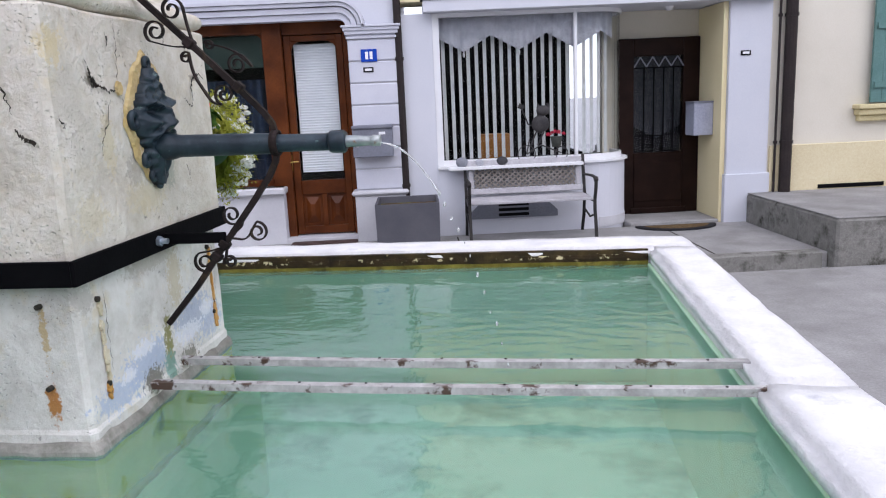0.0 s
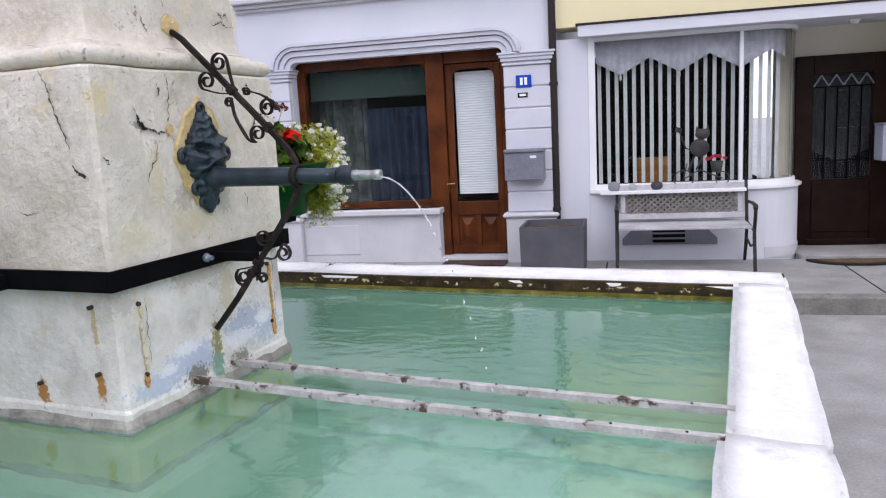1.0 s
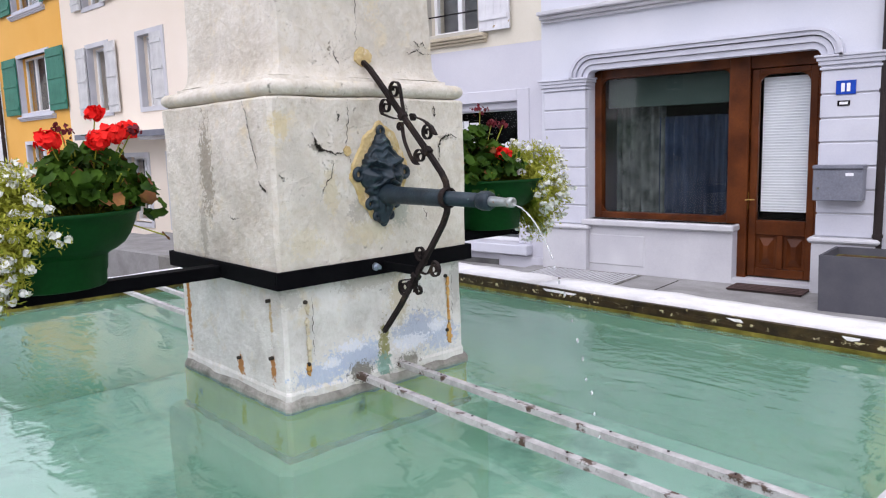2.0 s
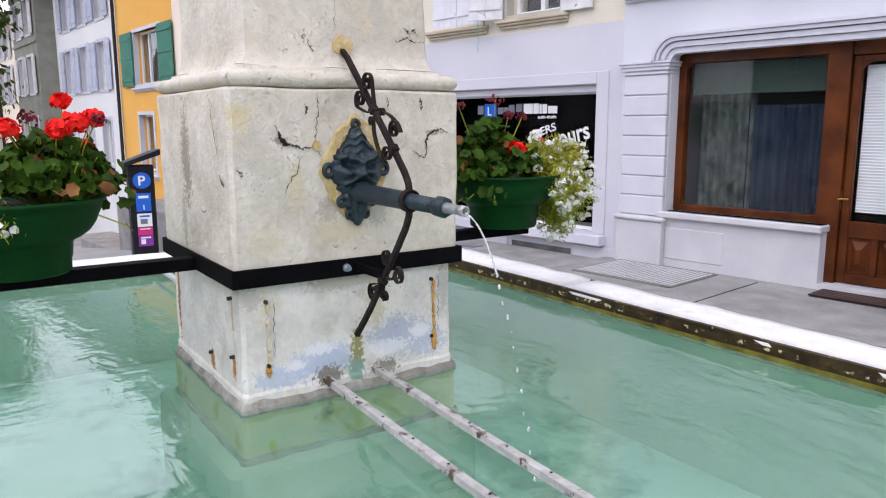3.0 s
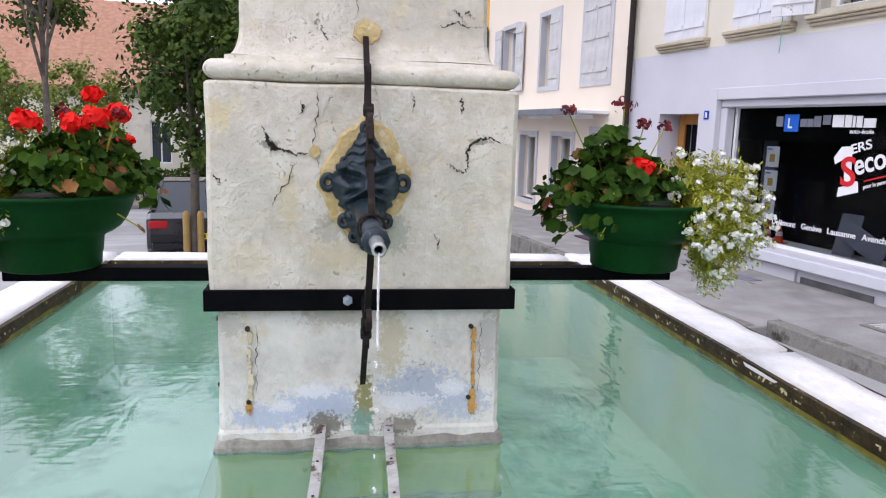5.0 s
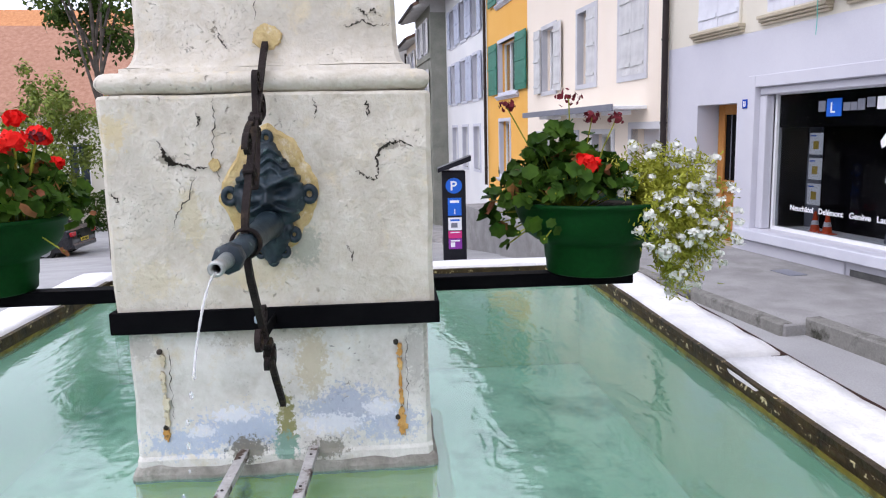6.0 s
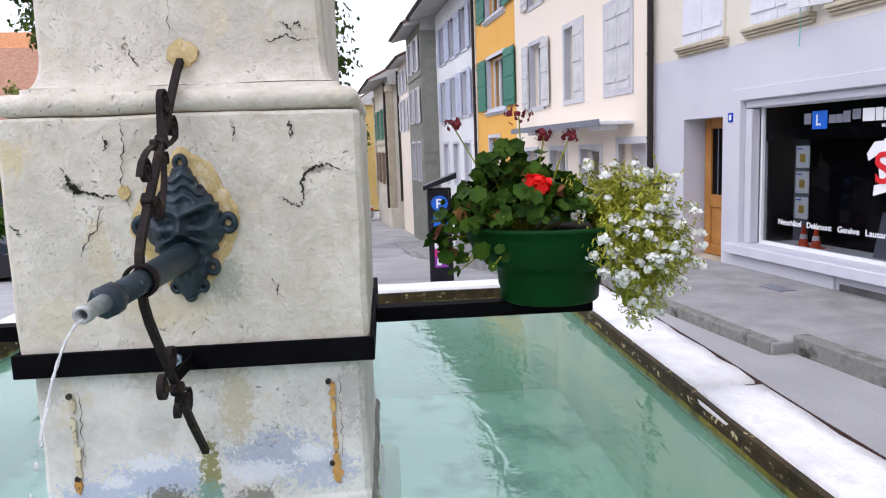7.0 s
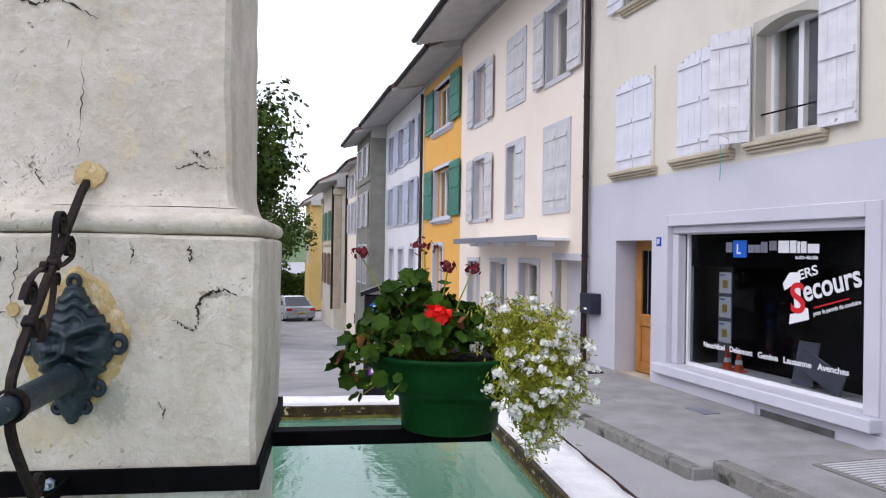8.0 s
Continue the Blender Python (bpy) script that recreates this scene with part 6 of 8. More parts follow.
# square planter
pt = thing("planter", "square grey fibre-cement planter with dry soil, standing by the pilaster", "planter", m=pose(-0.21, 6.78, -0.06))
bm = bmesh.new()
outer = [(0.278, 0.0), (0.285, 0.445), (0.262, 0.445), (0.255, 0.36)]
rings = [[bm.verts.new((sx * h, sy * h, z)) for sx, sy in ((1, 1), (-1, 1), (-1, -1), (1, -1))] for h, z in outer]
for lo, hi in zip(rings, rings[1:]):
    for i in range(4):
        bm.faces.new((lo[i], lo[(i + 1) % 4], hi[(i + 1) % 4], hi[i]))
bm.faces.new(rings[0][::-1])
part("box", soft(bm, 0.006), PLANTER_GREY, pt)
boxpart("soil", (-0.258, 0.258, -0.258, 0.258, 0.34, 0.385), mat("dry_mossy_soil", (0.05, 0.03, 0.012), (0.15, 0.09, 0.035), 14, 0.95, 0.8, 60, blotch=(0.16, 0.17, 0.03), blotch_scale=7, blotch_at=(0.5, 0.65)), pt)

# --- bay house: rounded shop window and its base
RB = 0.42
XR = 2.04


def bay_line(off=0.0, n=10):
    pts = [(0.10, F - off)]
    for i in range(n + 1):
        a = math.pi / 2 * i / n
        pts.append((XR - RB + (RB + off) * math.sin(a), F + RB - (RB + off) * math.cos(a)))
    pts.append((XR + off, F + 1.3))
    return pts


def wall_along(bm, pts, z0, z1, thick):
    rows = []
    for i, (x, y) in enumerate(pts):
        a, b = Vector(pts[max(0, i - 1)]), Vector(pts[min(len(pts) - 1, i + 1)])
        d = (b - a).normalized()
        nx, ny = -d.y * thick, d.x * thick
        rows.append([bm.verts.new(q) for q in ((x, y, z0), (x, y, z1), (x + nx, y + ny, z1), (x + nx, y + ny, z0))])
    for lo, hi in zip(rows, rows[1:]):
        for i in range(4):
            bm.faces.new((lo[i], lo[(i + 1) % 4], hi[(i + 1) % 4], hi[i]))
    bm.faces.new(rows[0]), bm.faces.new(rows[-1][::-1])


bm = bmesh.new()
wall_along(bm, bay_line(0.0), -0.5, 0.60, 0.15)
part("bay_base", bm, PLASTER_WHITE, bay_house)
bm = bmesh.new()
wall_along(bm, bay_line(0.03), 0.602, 0.625, 0.15)
part("bay_sill", bm, PLASTIC_WHITE, bay_house)
bm = bmesh.new()
wall_along(bm, bay_line(-0.03), 0.626, 0.68, 0.05)
wall_along(bm, bay_line(-0.03), 2.03, 2.068, 0.05)
part("bay_frame", bm, PLASTIC_WHITE, bay_house)
boxpart("bay_post", (0.10, 0.165, F + 0.01, F + 0.09, 0.626, 2.068), PLASTIC_WHITE, bay_house)
boxpart("bay_mullion", (1.455, 1.487, F + 0.02, F + 0.07, 0.68, 2.03), PLASTIC_WHITE, bay_house)
bm = bmesh.new()
wall_along(bm, bay_line(-0.05), 0.68, 2.03, 0.006)
p = part("pane", bm, GLASS, bay_house)
p.visible_shadow = False
# skirting band of the bay
bm = bmesh.new()
wall_along(bm, bay_line(0.008)[2:], -0.05, 0.05, 0.02)
part("skirting", bm, TRIM_STONE, bay_house)
# vertical blind
blind = thing("vertical_blind", "white vertical slat blind hanging behind the rounded shop window", "blind")
for i in range(21):
    x = 0.20 + 1.62 * i / 20
    y = F + 0.16 + (0.0 if x < 1.6 else (x - 1.6) * 0.5)
    boxpart("slat", (-0.018, 0.018, -0.001, 0.001, 0.68, 2.0), FABRIC_WHITE, blind, bevel=0, m=pose(x, y, 0, 0, 0, 14 + 5 * math.sin(i * 1.7)))
# lace valance with pointed hem
bm = bmesh.new()
n = 160
rows = []
for i in range(n + 1):
    s = i / n
    x = 0.17 + 1.70 * s
    y = F + 0.10 + (0 if x < 1.6 else (x - 1.6) ** 2 * 1.6) + 0.006 * math.sin(i * 1.1)
    ph = ((x - 0.40) / 0.268) % 2
    tri = abs(ph - 1)
    zb = 1.86 - 0.15 * tri
    rows.append((bm.verts.new((x, y, zb)), bm.verts.new((x, y, 2.03))))
for lo, hi in zip(rows, rows[1:]):
    bm.faces.new((lo[0], hi[0], hi[1], lo[1])).smooth = True
tagged(part("valance", bm, FABRIC_LACE), "grey lace valance with pointed hem at the top of the window", "curtain")
for x in (0.40, 0.936, 1.472):
    bm = bmesh.new()
    bmesh.ops.create_icosphere(bm, subdivisions=2, radius=0.012, matrix=Matrix.Translation((x, F + 0.098, 1.685)) @ Matrix.Diagonal((1, 1, 2.4, 1)))
    tagged(part("tassel", bm, FABRIC_WHITE), "small white tassel hanging from the valance tip", "tassel", "valance tassels")
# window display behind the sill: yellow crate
boxpart("room_floor", (0.1, 1.85, F + 0.15, F + 2.4, 0.5, 0.6), ROOM_SHADE, bay_house, bevel=0)
tagged(boxpart("crate", (0.55, 0.86, F + 0.35, F + 0.6, 0.602, 0.90), WOOD_ORANGE), "orange-brown wooden crate behind the blind", "crate")
# porch: side wall, door, letter box, mat, ceiling lamp
boxpart("porch_wall", (2.90, 2.949, F + 0.02, F + 0.655, -0.3, 2.07), PLASTER_YELLOW, bay_house)
boxpart("porch_floor", (2.0, 2.90, F - 0.0, F + 0.655, -0.4, -0.03), PAVEMENT, bay_house, bevel=0.01)
boxpart("pier_base", (2.93, 3.38, F - 0.045, F + 0.3, -0.4, 0.42), PLASTER_WHITE, bay_house, bevel=0.006)
YD = F + 0.58
DX0, DX1, DZ1 = 2.04, 2.895, 1.80
PX_0, PX_1, PZ_0, PZ_1 = 2.20, 2.72, 0.62, 1.62
door2 = thing("door_2", "dark brown wooden porch door with barred glass and lace curtain", "door", kind="structure")
bm = bmesh.new()
for d in ((DX0, PX_0, YD, YD + 0.06, -0.03, DZ1), (PX_1, DX1, YD, YD + 0.06, -0.03, DZ1), (PX_0, PX_1, YD, YD + 0.06, PZ_1, DZ1), (PX_0, PX_1, YD, YD + 0.06, -0.03, PZ_0)):
    box(bm, *d)
soft(bm, 0.006)
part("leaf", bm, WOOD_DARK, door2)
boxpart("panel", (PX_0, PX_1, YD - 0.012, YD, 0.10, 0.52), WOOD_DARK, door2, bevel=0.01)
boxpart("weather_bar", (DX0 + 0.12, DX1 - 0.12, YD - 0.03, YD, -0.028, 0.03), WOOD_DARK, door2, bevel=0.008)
p = boxpart("pane", (PX_0 - 0.005, PX_1 + 0.005, YD + 0.02, YD + 0.026, PZ_0 - 0.01, PZ_1 + 0.01), GLASS, door2, bevel=0)
p.visible_shadow = False
for k in range(1, 5):
    bm = bmesh.new()
    x = PX_0 + (PX_1 - PX_0) * k / 5
    rod(bm, (x, YD - 0.005, PZ_0), (x, YD - 0.005, PZ_1 - 0.12), 0.008, 8)
    part("grille_bar", bm, IRON_BLACK, door2)
for z in (PZ_0 + 0.18, PZ_1 - 0.12):
    bm = bmesh.new()
    rod(bm, (PX_0, YD - 0.006, z), (PX_1, YD - 0.006, z), 0.006, 8)
    part("grille_bar", bm, IRON_BLACK, door2)
bm = bmesh.new()
n = 60
rows = []
for i in range(n + 1):
    x = PX_0 + 0.01 + (PX_1 - PX_0 - 0.02) * i / n
    zb = 0.90 - 0.13 * (1 - abs(i / n - 0.5) * 2)
    rows.append((bm.verts.new((x, YD + 0.05 + 0.005 * math.sin(i * 0.9), zb)), bm.verts.new((x, YD + 0.05, PZ_1))))
for lo, hi in zip(rows, rows[1:]):
    bm.faces.new((lo[0], hi[0], hi[1], lo[1]))
# black sheet added behind the pane in place of a shaded interior
boxpart("interior_shade_sheet", (PX_0 - 0.02, PX_1 + 0.02, YD + 0.056, YD + 0.059, PZ_0 - 0.02, PZ_1 + 0.02), BLACK_PRINT_SHADE, door2, bevel=0)
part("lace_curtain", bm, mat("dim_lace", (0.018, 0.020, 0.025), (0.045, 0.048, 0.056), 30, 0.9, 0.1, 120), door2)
bm = bmesh.new()
for k in range(4):
    xa, xb = PX_0 + (PX_1 - PX_0) * k / 4, PX_0 + (PX_1 - PX_0) * (k + 1) / 4
    rod(bm, (xa, YD - 0.004, PZ_1 - 0.11), ((xa + xb) / 2, YD - 0.004, PZ_1 - 0.01), 0.007, 6)
    rod(bm, ((xa + xb) / 2, YD - 0.004, PZ_1 - 0.01), (xb, YD - 0.004, PZ_1 - 0.11), 0.007, 6)
part("zigzag_grille", bm, METAL_GREY, door2)
lb2 = thing("letter_box", "pale grey metal letter box on the yellow porch wall", "letter box")
boxpart("body", (2.70, 2.898, F + 0.20, F + 0.44, 0.80, 1.12), mat("pale_grey_metal", (0.32, 0.34, 0.42), (0.40, 0.42, 0.50), 5, 0.4, 0.05, 60), lb2, bevel=0.006)
boxpart("flap", (2.695, 2.898, F + 0.195, F + 0.445, 1.121, 1.14), METAL_GREY, lb2, bevel=0.004)
bm = bmesh.new()
lathe(bm, [(0.0, 0.0), (0.05, 0.0), (0.05, -0.012), (0.034, -0.03), (0.034, -0.045), (0.0, -0.05)], 20, pose(2.45, F + 0.25, 2.079))
tagged(part("ceiling_lamp", bm, PLASTIC_WHITE), "small round white lamp under the porch ceiling", "lamp")
bm = bmesh.new()
n = 24
rng_pts = [(0.40 * math.cos(math.pi * i / n), -0.28 * math.sin(math.pi * i / n)) for i in range(n + 1)]
lo = [bm.verts.new((x, y, -0.059)) for x, y in rng_pts]
hi = [bm.verts.new((x, y, -0.044)) for x, y in rng_pts]
bm.faces.new(hi), bm.faces.new(lo[::-1])
for i in range(n + 1):
    bm.faces.new((lo[i], lo[(i + 1) % (n + 1)], hi[(i + 1) % (n + 1)], hi[i]))
mat2 = tagged(part("door_mat", bm, mat("black_rubber_mat", (0.015, 0.015, 0.018), (0.03, 0.03, 0.034), 20, 0.8, 0.3, 80), m=pose(2.42, 7.18, 0)), "half-round door mat, brown with a black border, before the porch", "door mat")
bm = bmesh.new()
lo = [bm.verts.new((x * 0.8, y * 0.72 - 0.03, -0.041)) for x, y in rng_pts]
bm.faces.new(lo)
part("pile", bm, mat("brown_coir", (0.10, 0.065, 0.03), (0.18, 0.12, 0.06), 30, 0.95, 0.6, 120), mat2, "brown coir field")
# ventilation grille under the bay window
gr = thing("vent_grille", "grey arched ventilation grille in the white bay base", "vent", kind="structure")
bm = bmesh.new()
pts = [(0.40, 0.09), (1.27, 0.09), (1.27, 0.15), (1.16, 0.26), (0.51, 0.26), (0.40, 0.15)]
a = [bm.verts.new((x, F - 0.014, z)) for x, z in pts]
b = [bm.verts.new((x, F + 0.02, z)) for x, z in pts]
bm.faces.new(a), bm.faces.new(b[::-1])
for i in range(6):
    bm.faces.new((a[i], a[(i + 1) % 6], b[(i + 1) % 6], b[i]))
part("plate", bm, METAL_GREY, gr)
for i in range(3):
    boxpart("slot", (0.68, 0.98, F - 0.017, F - 0.013, 0.11 + 0.05 * i, 0.14 + 0.05 * i), BLACK_PRINT_SHADE, gr, bevel=0)

# --- bench
bench = thing("bench", "weathered garden bench, grey wooden slats and ornate iron back panel", "bench", m=pose(0.93, 6.93, -0.06) @ Matrix.Diagonal((1, 1, 0.94, 1)))
BENCH_WOOD = mat("grey_weathered_slat", (0.36, 0.35, 0.37), (0.52, 0.51, 0.53), 6, 0.8, 0.3, 50)
BENCH_IRON = mat("black_cast_iron", (0.02, 0.02, 0.022), (0.05, 0.045, 0.042), 12, 0.55, 0.2, 80, metal=0.3)
BENCH_PANEL = mat("bronze_grey_lattice", (0.13, 0.115, 0.10), (0.22, 0.20, 0.18), 14, 0.5, 0.2, 80, metal=0.3)
LB = 0.56
for i in range(5):
    boxpart("seat_slat", (-LB, LB, -0.24 + 0.085 * i, -0.175 + 0.085 * i, 0.395, 0.418), BENCH_WOOD, bench, bevel=0.004)
BK = pose(0, 0.19, 0.42, -12)
for z0, z1 in ((0.02, 0.08), (0.30, 0.37)):
    boxpart("back_rail", (-LB, LB, -0.012, 0.012, z0, z1), BENCH_WOOD, bench, bevel=0.004, m=BK)
for sx in (-1, 1):
    boxpart("back_post", (sx * 0.52 - 0.022, sx * 0.52 + 0.022, -0.013, 0.011, 0.082, 0.298), BENCH_WOOD, bench, bevel=0.003, m=BK)
bm = bmesh.new()
nx, nz = 17, 4
for i in range(nx):
    for j in range(nz):
        for sgn in (-1, 1):
            cx = -0.49 + 0.98 * (i + 0.5) / nx
            cz = 0.085 + 0.21 * (j + 0.5) / nz
            box(bm, -0.037, 0.037, -0.004, 0.004, -0.009, 0.009, pose(cx, 0.004 * sgn, cz, 0, sgn * 43, 0))
part("back_lattice", bm, BENCH_PANEL, bench, "bronze-grey cast lattice panel", m=BK)
for sx in (-1, 1):
    bm = bmesh.new()
    x = sx * (LB + 0.015)
    sweep(bm, [(x, -0.30, 0.0), (x, -0.275, 0.15), (x, -0.235, 0.30), (x, -0.23, 0.40), (x, -0.27, 0.50), (x, -0.28, 0.57), (x, -0.24, 0.615), (x, -0.1, 0.62), (x, 0.2, 0.60)], 0.028, 0.022, (1, 0, 0))
    sweep(bm, [(x, 0.30, 0.0), (x, 0.22, 0.18), (x, 0.19, 0.40), (x, 0.215, 0.55), (x, 0.27, 0.80)], 0.028, 0.022, (1, 0, 0))
    sweep(bm, [(x, -0.235, 0.38), (x, 0.0, 0.385), (x, 0.19, 0.40)], 0.026, 0.02, (1, 0, 0))
    sweep(bm, [(x, -0.25, 0.26), (x, -0.05, 0.20), (x, 0.205, 0.25)], 0.018, 0.014, (1, 0, 0))
    rod(bm, (x - 0.018, -0.275, 0.60), (x + 0.018, -0.275, 0.60), 0.024, 14)
    part("end_frame", soft(bm, 0.003), BENCH_IRON, bench, "black cast iron end frame")

# --- small things on the bay sill behind the bench
SILLZ = 0.6255
boxpart("sill_shelf", (0.20, 1.50, F - 0.16, F - 0.031, 0.595, 0.625), PLASTIC_WHITE, bay_house)
cat = bmesh.new()
bmesh.ops.create_icosphere(cat, subdivisions=3, radius=0.10, matrix=Matrix.Translation((1.10, F - 0.09, 1.0)) @ Matrix.Diagonal((0.85, 0.5, 0.85, 1)))
bmesh.ops.create_icosphere(cat, subdivisions=3, radius=0.062, matrix=Matrix.Translation((1.125, F - 0.09, 1.125)) @ Matrix.Diagonal((1.05, 0.7, 0.8, 1)))
for s in (-1, 1):
    rod(cat, (1.125 + s * 0.042, F - 0.09, 1.15), (1.125 + s * 0.05, F - 0.09, 1.20), 0.022, 8, 0.002)
sweep(cat, [(1.04, F - 0.09, 0.98), (0.98, F - 0.09, 1.0), (0.95, F - 0.09, 1.08), (0.92, F - 0.09, 1.16)], 0.012, 0.012)
rod(cat, (0.905, F - 0.09, 1.15), (0.925, F - 0.09, 1.19), 0.028, 10)
for xa, za in ((1.06, 0.93), (1.13, 0.92)):
    rod(cat, (xa, F - 0.09, za), (xa - 0.06, F - 0.09, 0.80), 0.008, 8)
for cx_, r_ in ((0.96, 0.085), (1.30, 0.06)):
    for i in range(20):
        a0, a1 = 2 * math.pi * i / 20, 2 * math.pi * (i + 1) / 20
        rod(cat, (cx_ + r_ * math.cos(a0), F - 0.09, 0.715 + r_ * math.sin(a0)), (cx_ + r_ * math.cos(a1), F - 0.09, 0.715 + r_ * math.sin(a1)), 0.005, 6)
rod(cat, (0.96, F - 0.09, 0.715), (1.10, F - 0.09, 0.80), 0.006, 6)
rod(cat, (1.10, F - 0.09, 0.80), (1.30, F - 0.09, 0.715), 0.006, 6)
rod(cat, (0.96, F - 0.09, 0.715), (0.99, F - 0.09, 0.86), 0.006, 6)
tagged(part("garden_figure", cat, mat("rusty_dark_iron", (0.03, 0.03, 0.032), (0.07, 0.065, 0.065), 10, 0.6, 0.2, 80)), "dark metal cat figure on a small bicycle, on the window sill", "figure")
fp = thing("small_pot", "small dark pot with red flowers on the bicycle figure", "flower pot", m=pose(1.25, F - 0.09, 0.775))
bm = bmesh.new()
lathe(bm, [(0.0, 0.0), (0.042, 0.0), (0.058, 0.10), (0.052, 0.10), (0.0, 0.09)], 20)
part("pot", bm, mat("dark_clay", (0.04, 0.045, 0.04), (0.07, 0.075, 0.065), 10, 0.8, 0.2, 60), fp)
bm = bmesh.new()
r7 = random.Random(7)
for q in ((-0.04, 0, 0.135), (0.03, 0.01, 0.14), (0.07, 0, 0.125), (-0.01, -0.02, 0.15), (-0.075, 0, 0.12)):
    umbel(bm, q, 0.022, 22, r7, 0.011)
part("blossom", bm, mat("crimson_petal", (0.45, 0.02, 0.05), (0.62, 0.04, 0.08), 20, 0.6, 0.05, 80), fp)
for x, r_, lab in ((0.33, 0.055, "grey"), (0.50, 0.040, "pale grey"), (0.72, 0.05, "dark grey")):
    bm = bmesh.new()
    bmesh.ops.create_icosphere(bm, subdivisions=3, radius=r_, matrix=Matrix.Translation((x, F - 0.09, SILLZ + r_ * 0.75)) @ Matrix.Diagonal((1.1, 0.7, 0.9, 1)))
    for v in bm.verts:
        v.co.z = max(v.co.z, SILLZ)
        v.co += Vector((1, 0, 0)) * 0.006 * noise.noise(v.co * 30)
    g_ = {"grey": (0.22, 0.23, 0.26), "pale grey": (0.34, 0.35, 0.38), "dark grey": (0.05, 0.05, 0.055)}[lab]
    tagged(part("pebble", bm, mat("pebble_" + lab.replace(" ", "_"), g_, None, 12, 0.6, 0.2, 60)), lab + " rounded stone lying on the window sill", "stone", "stones on the sill")

# --- cream house: steps, plinth, window
boxpart("plinth", (3.38, 12, F - 0.03, F + 0.02, -0.5, 0.68), mat("pale_yellow_plinth", (0.66, 0.57, 0.36), (0.76, 0.68, 0.46), 1.5, 0.88, 0.1, 70), cream_house, bevel=0.004)
step_b = thing("landing", "worn concrete entrance landing with stained sides", "landing", kind="structure")
boxpart("slab", (3.16, 7.5, 5.62, F - 0.03, -0.4, 0.215), KERB, step_b, bevel=0.02, m=Matrix.Rotation(0, 4, "Z"))
boxpart("top", (3.165, 7.4, 5.63, F - 0.035, 0.216, 0.226), PAVEMENT, step_b, bevel=0.006)
boxpart("cellar_slot", (3.88, 4.55, F - 0.036, F - 0.028, 0.235, 0.275), BLACK_PRINT_SHADE, cream_house, bevel=0)
cw = window(cream_house, 4.75, 5.75, 1.05, 2.4, trim=SILL_STONE)
shutter(cw, 4.33, 1.06, 0.42, 1.38, F - 0.08, mat("blue_green_shutter", (0.09, 0.19, 0.18), (0.15, 0.27, 0.25), 5, 0.65, 0.1, 60))
bm = bmesh.new()
for k, (p_, z0, z1) in enumerate(((0.13, 1.0, 1.045), (0.10, 0.94, 1.0), (0.06, 0.88, 0.94))):
    box(bm, 4.2 + 0.02 * k, 6.2, F - p_, F + 0.02, z0, z1)
part("window_sill", soft(bm, 0.008), mat("yellow_sill_stone", (0.56, 0.48, 0.26), (0.68, 0.60, 0.36), 3, 0.85, 0.2, 60), cw)
downpipe(cream_house, 3.42, F - 0.05, 0.2, 6.5, 0.012)

# --- driving school window
YG = F + 0.19
shop = thing("shop_window", "large dark shop window with white lettering and a pale grey surround", "shop window", kind="structure", m=SHOP_ROW)
bm = bmesh.new()
for d in ((-7.255, -7.13, F + 0.05, F + 0.17, 0.20, 1.80), (-4.20, -4.175, F + 0.05, F + 0.17, 0.20, 1.80), (-7.255, -4.175, F + 0.05, F + 0.17, 1.81, 1.90)):
    box(bm, *d)
part("surround", soft(bm, 0.012), PLASTER_GREY, shop)
bm = bmesh.new()
for d in ((-7.40, -7.257, F - 0.018, F + 0.03, 0.20, 2.04), (-4.173, -4.0, F - 0.018, F + 0.03, 0.20, 2.04), (-7.257, -4.173, F - 0.018, F + 0.03, 1.902, 2.04)):
    box(bm, *d)
part("raised_band", soft(bm, 0.006), PLASTER_GREY, shop)
boxpart("sill", (-7.42, -3.98, F - 0.13, F + 0.15, 0.075, 0.198), TRIM_WHITE, shop, bevel=0.012)
bm = bmesh.new()
for d in ((-7.12, -7.08, YG - 0.02, YG + 0.05, 0.2, 1.84), (-4.24, -4.20, YG - 0.02, YG + 0.05, 0.2, 1.84), (-7.08, -4.24, YG - 0.02, YG + 0.05, 1.80, 1.84), (-7.08, -4.24, YG - 0.02, YG + 0.05, 0.2, 0.24)):
    box(bm, *d)
part("frame", bm, PLASTIC_WHITE, shop)
p = boxpart("pane", (-7.09, -4.23, YG + 0.01, YG + 0.016, 0.23, 1.81), GLASS_DARK, shop, bevel=0)
p.visible_shadow = False
boxpart("black_header", (-7.08, -4.24, YG + 0.020, YG + 0.024, 1.42, 1.80), BLACK_PRINT_SHADE, shop, "black film across the top", bevel=0)
boxpart("pale_side", (-7.08, -6.84, YG + 0.40, YG + 0.43, 0.2, 1.42), METAL_GREY, shop, "pale grey panel behind the glass", bevel=0)
boxpart("backing_board", (-6.83, -4.24, YG + 0.42, YG + 0.45, 0.2, 1.80), BLACK_PRINT_SHADE, shop, "black display board", bevel=0)
boxpart("display_floor", (-7.08, -4.24, YG + 0.06, YG + 0.6, 0.15, 0.215), PLASTIC_WHITE, shop, bevel=0)
YT = YG - 0.001
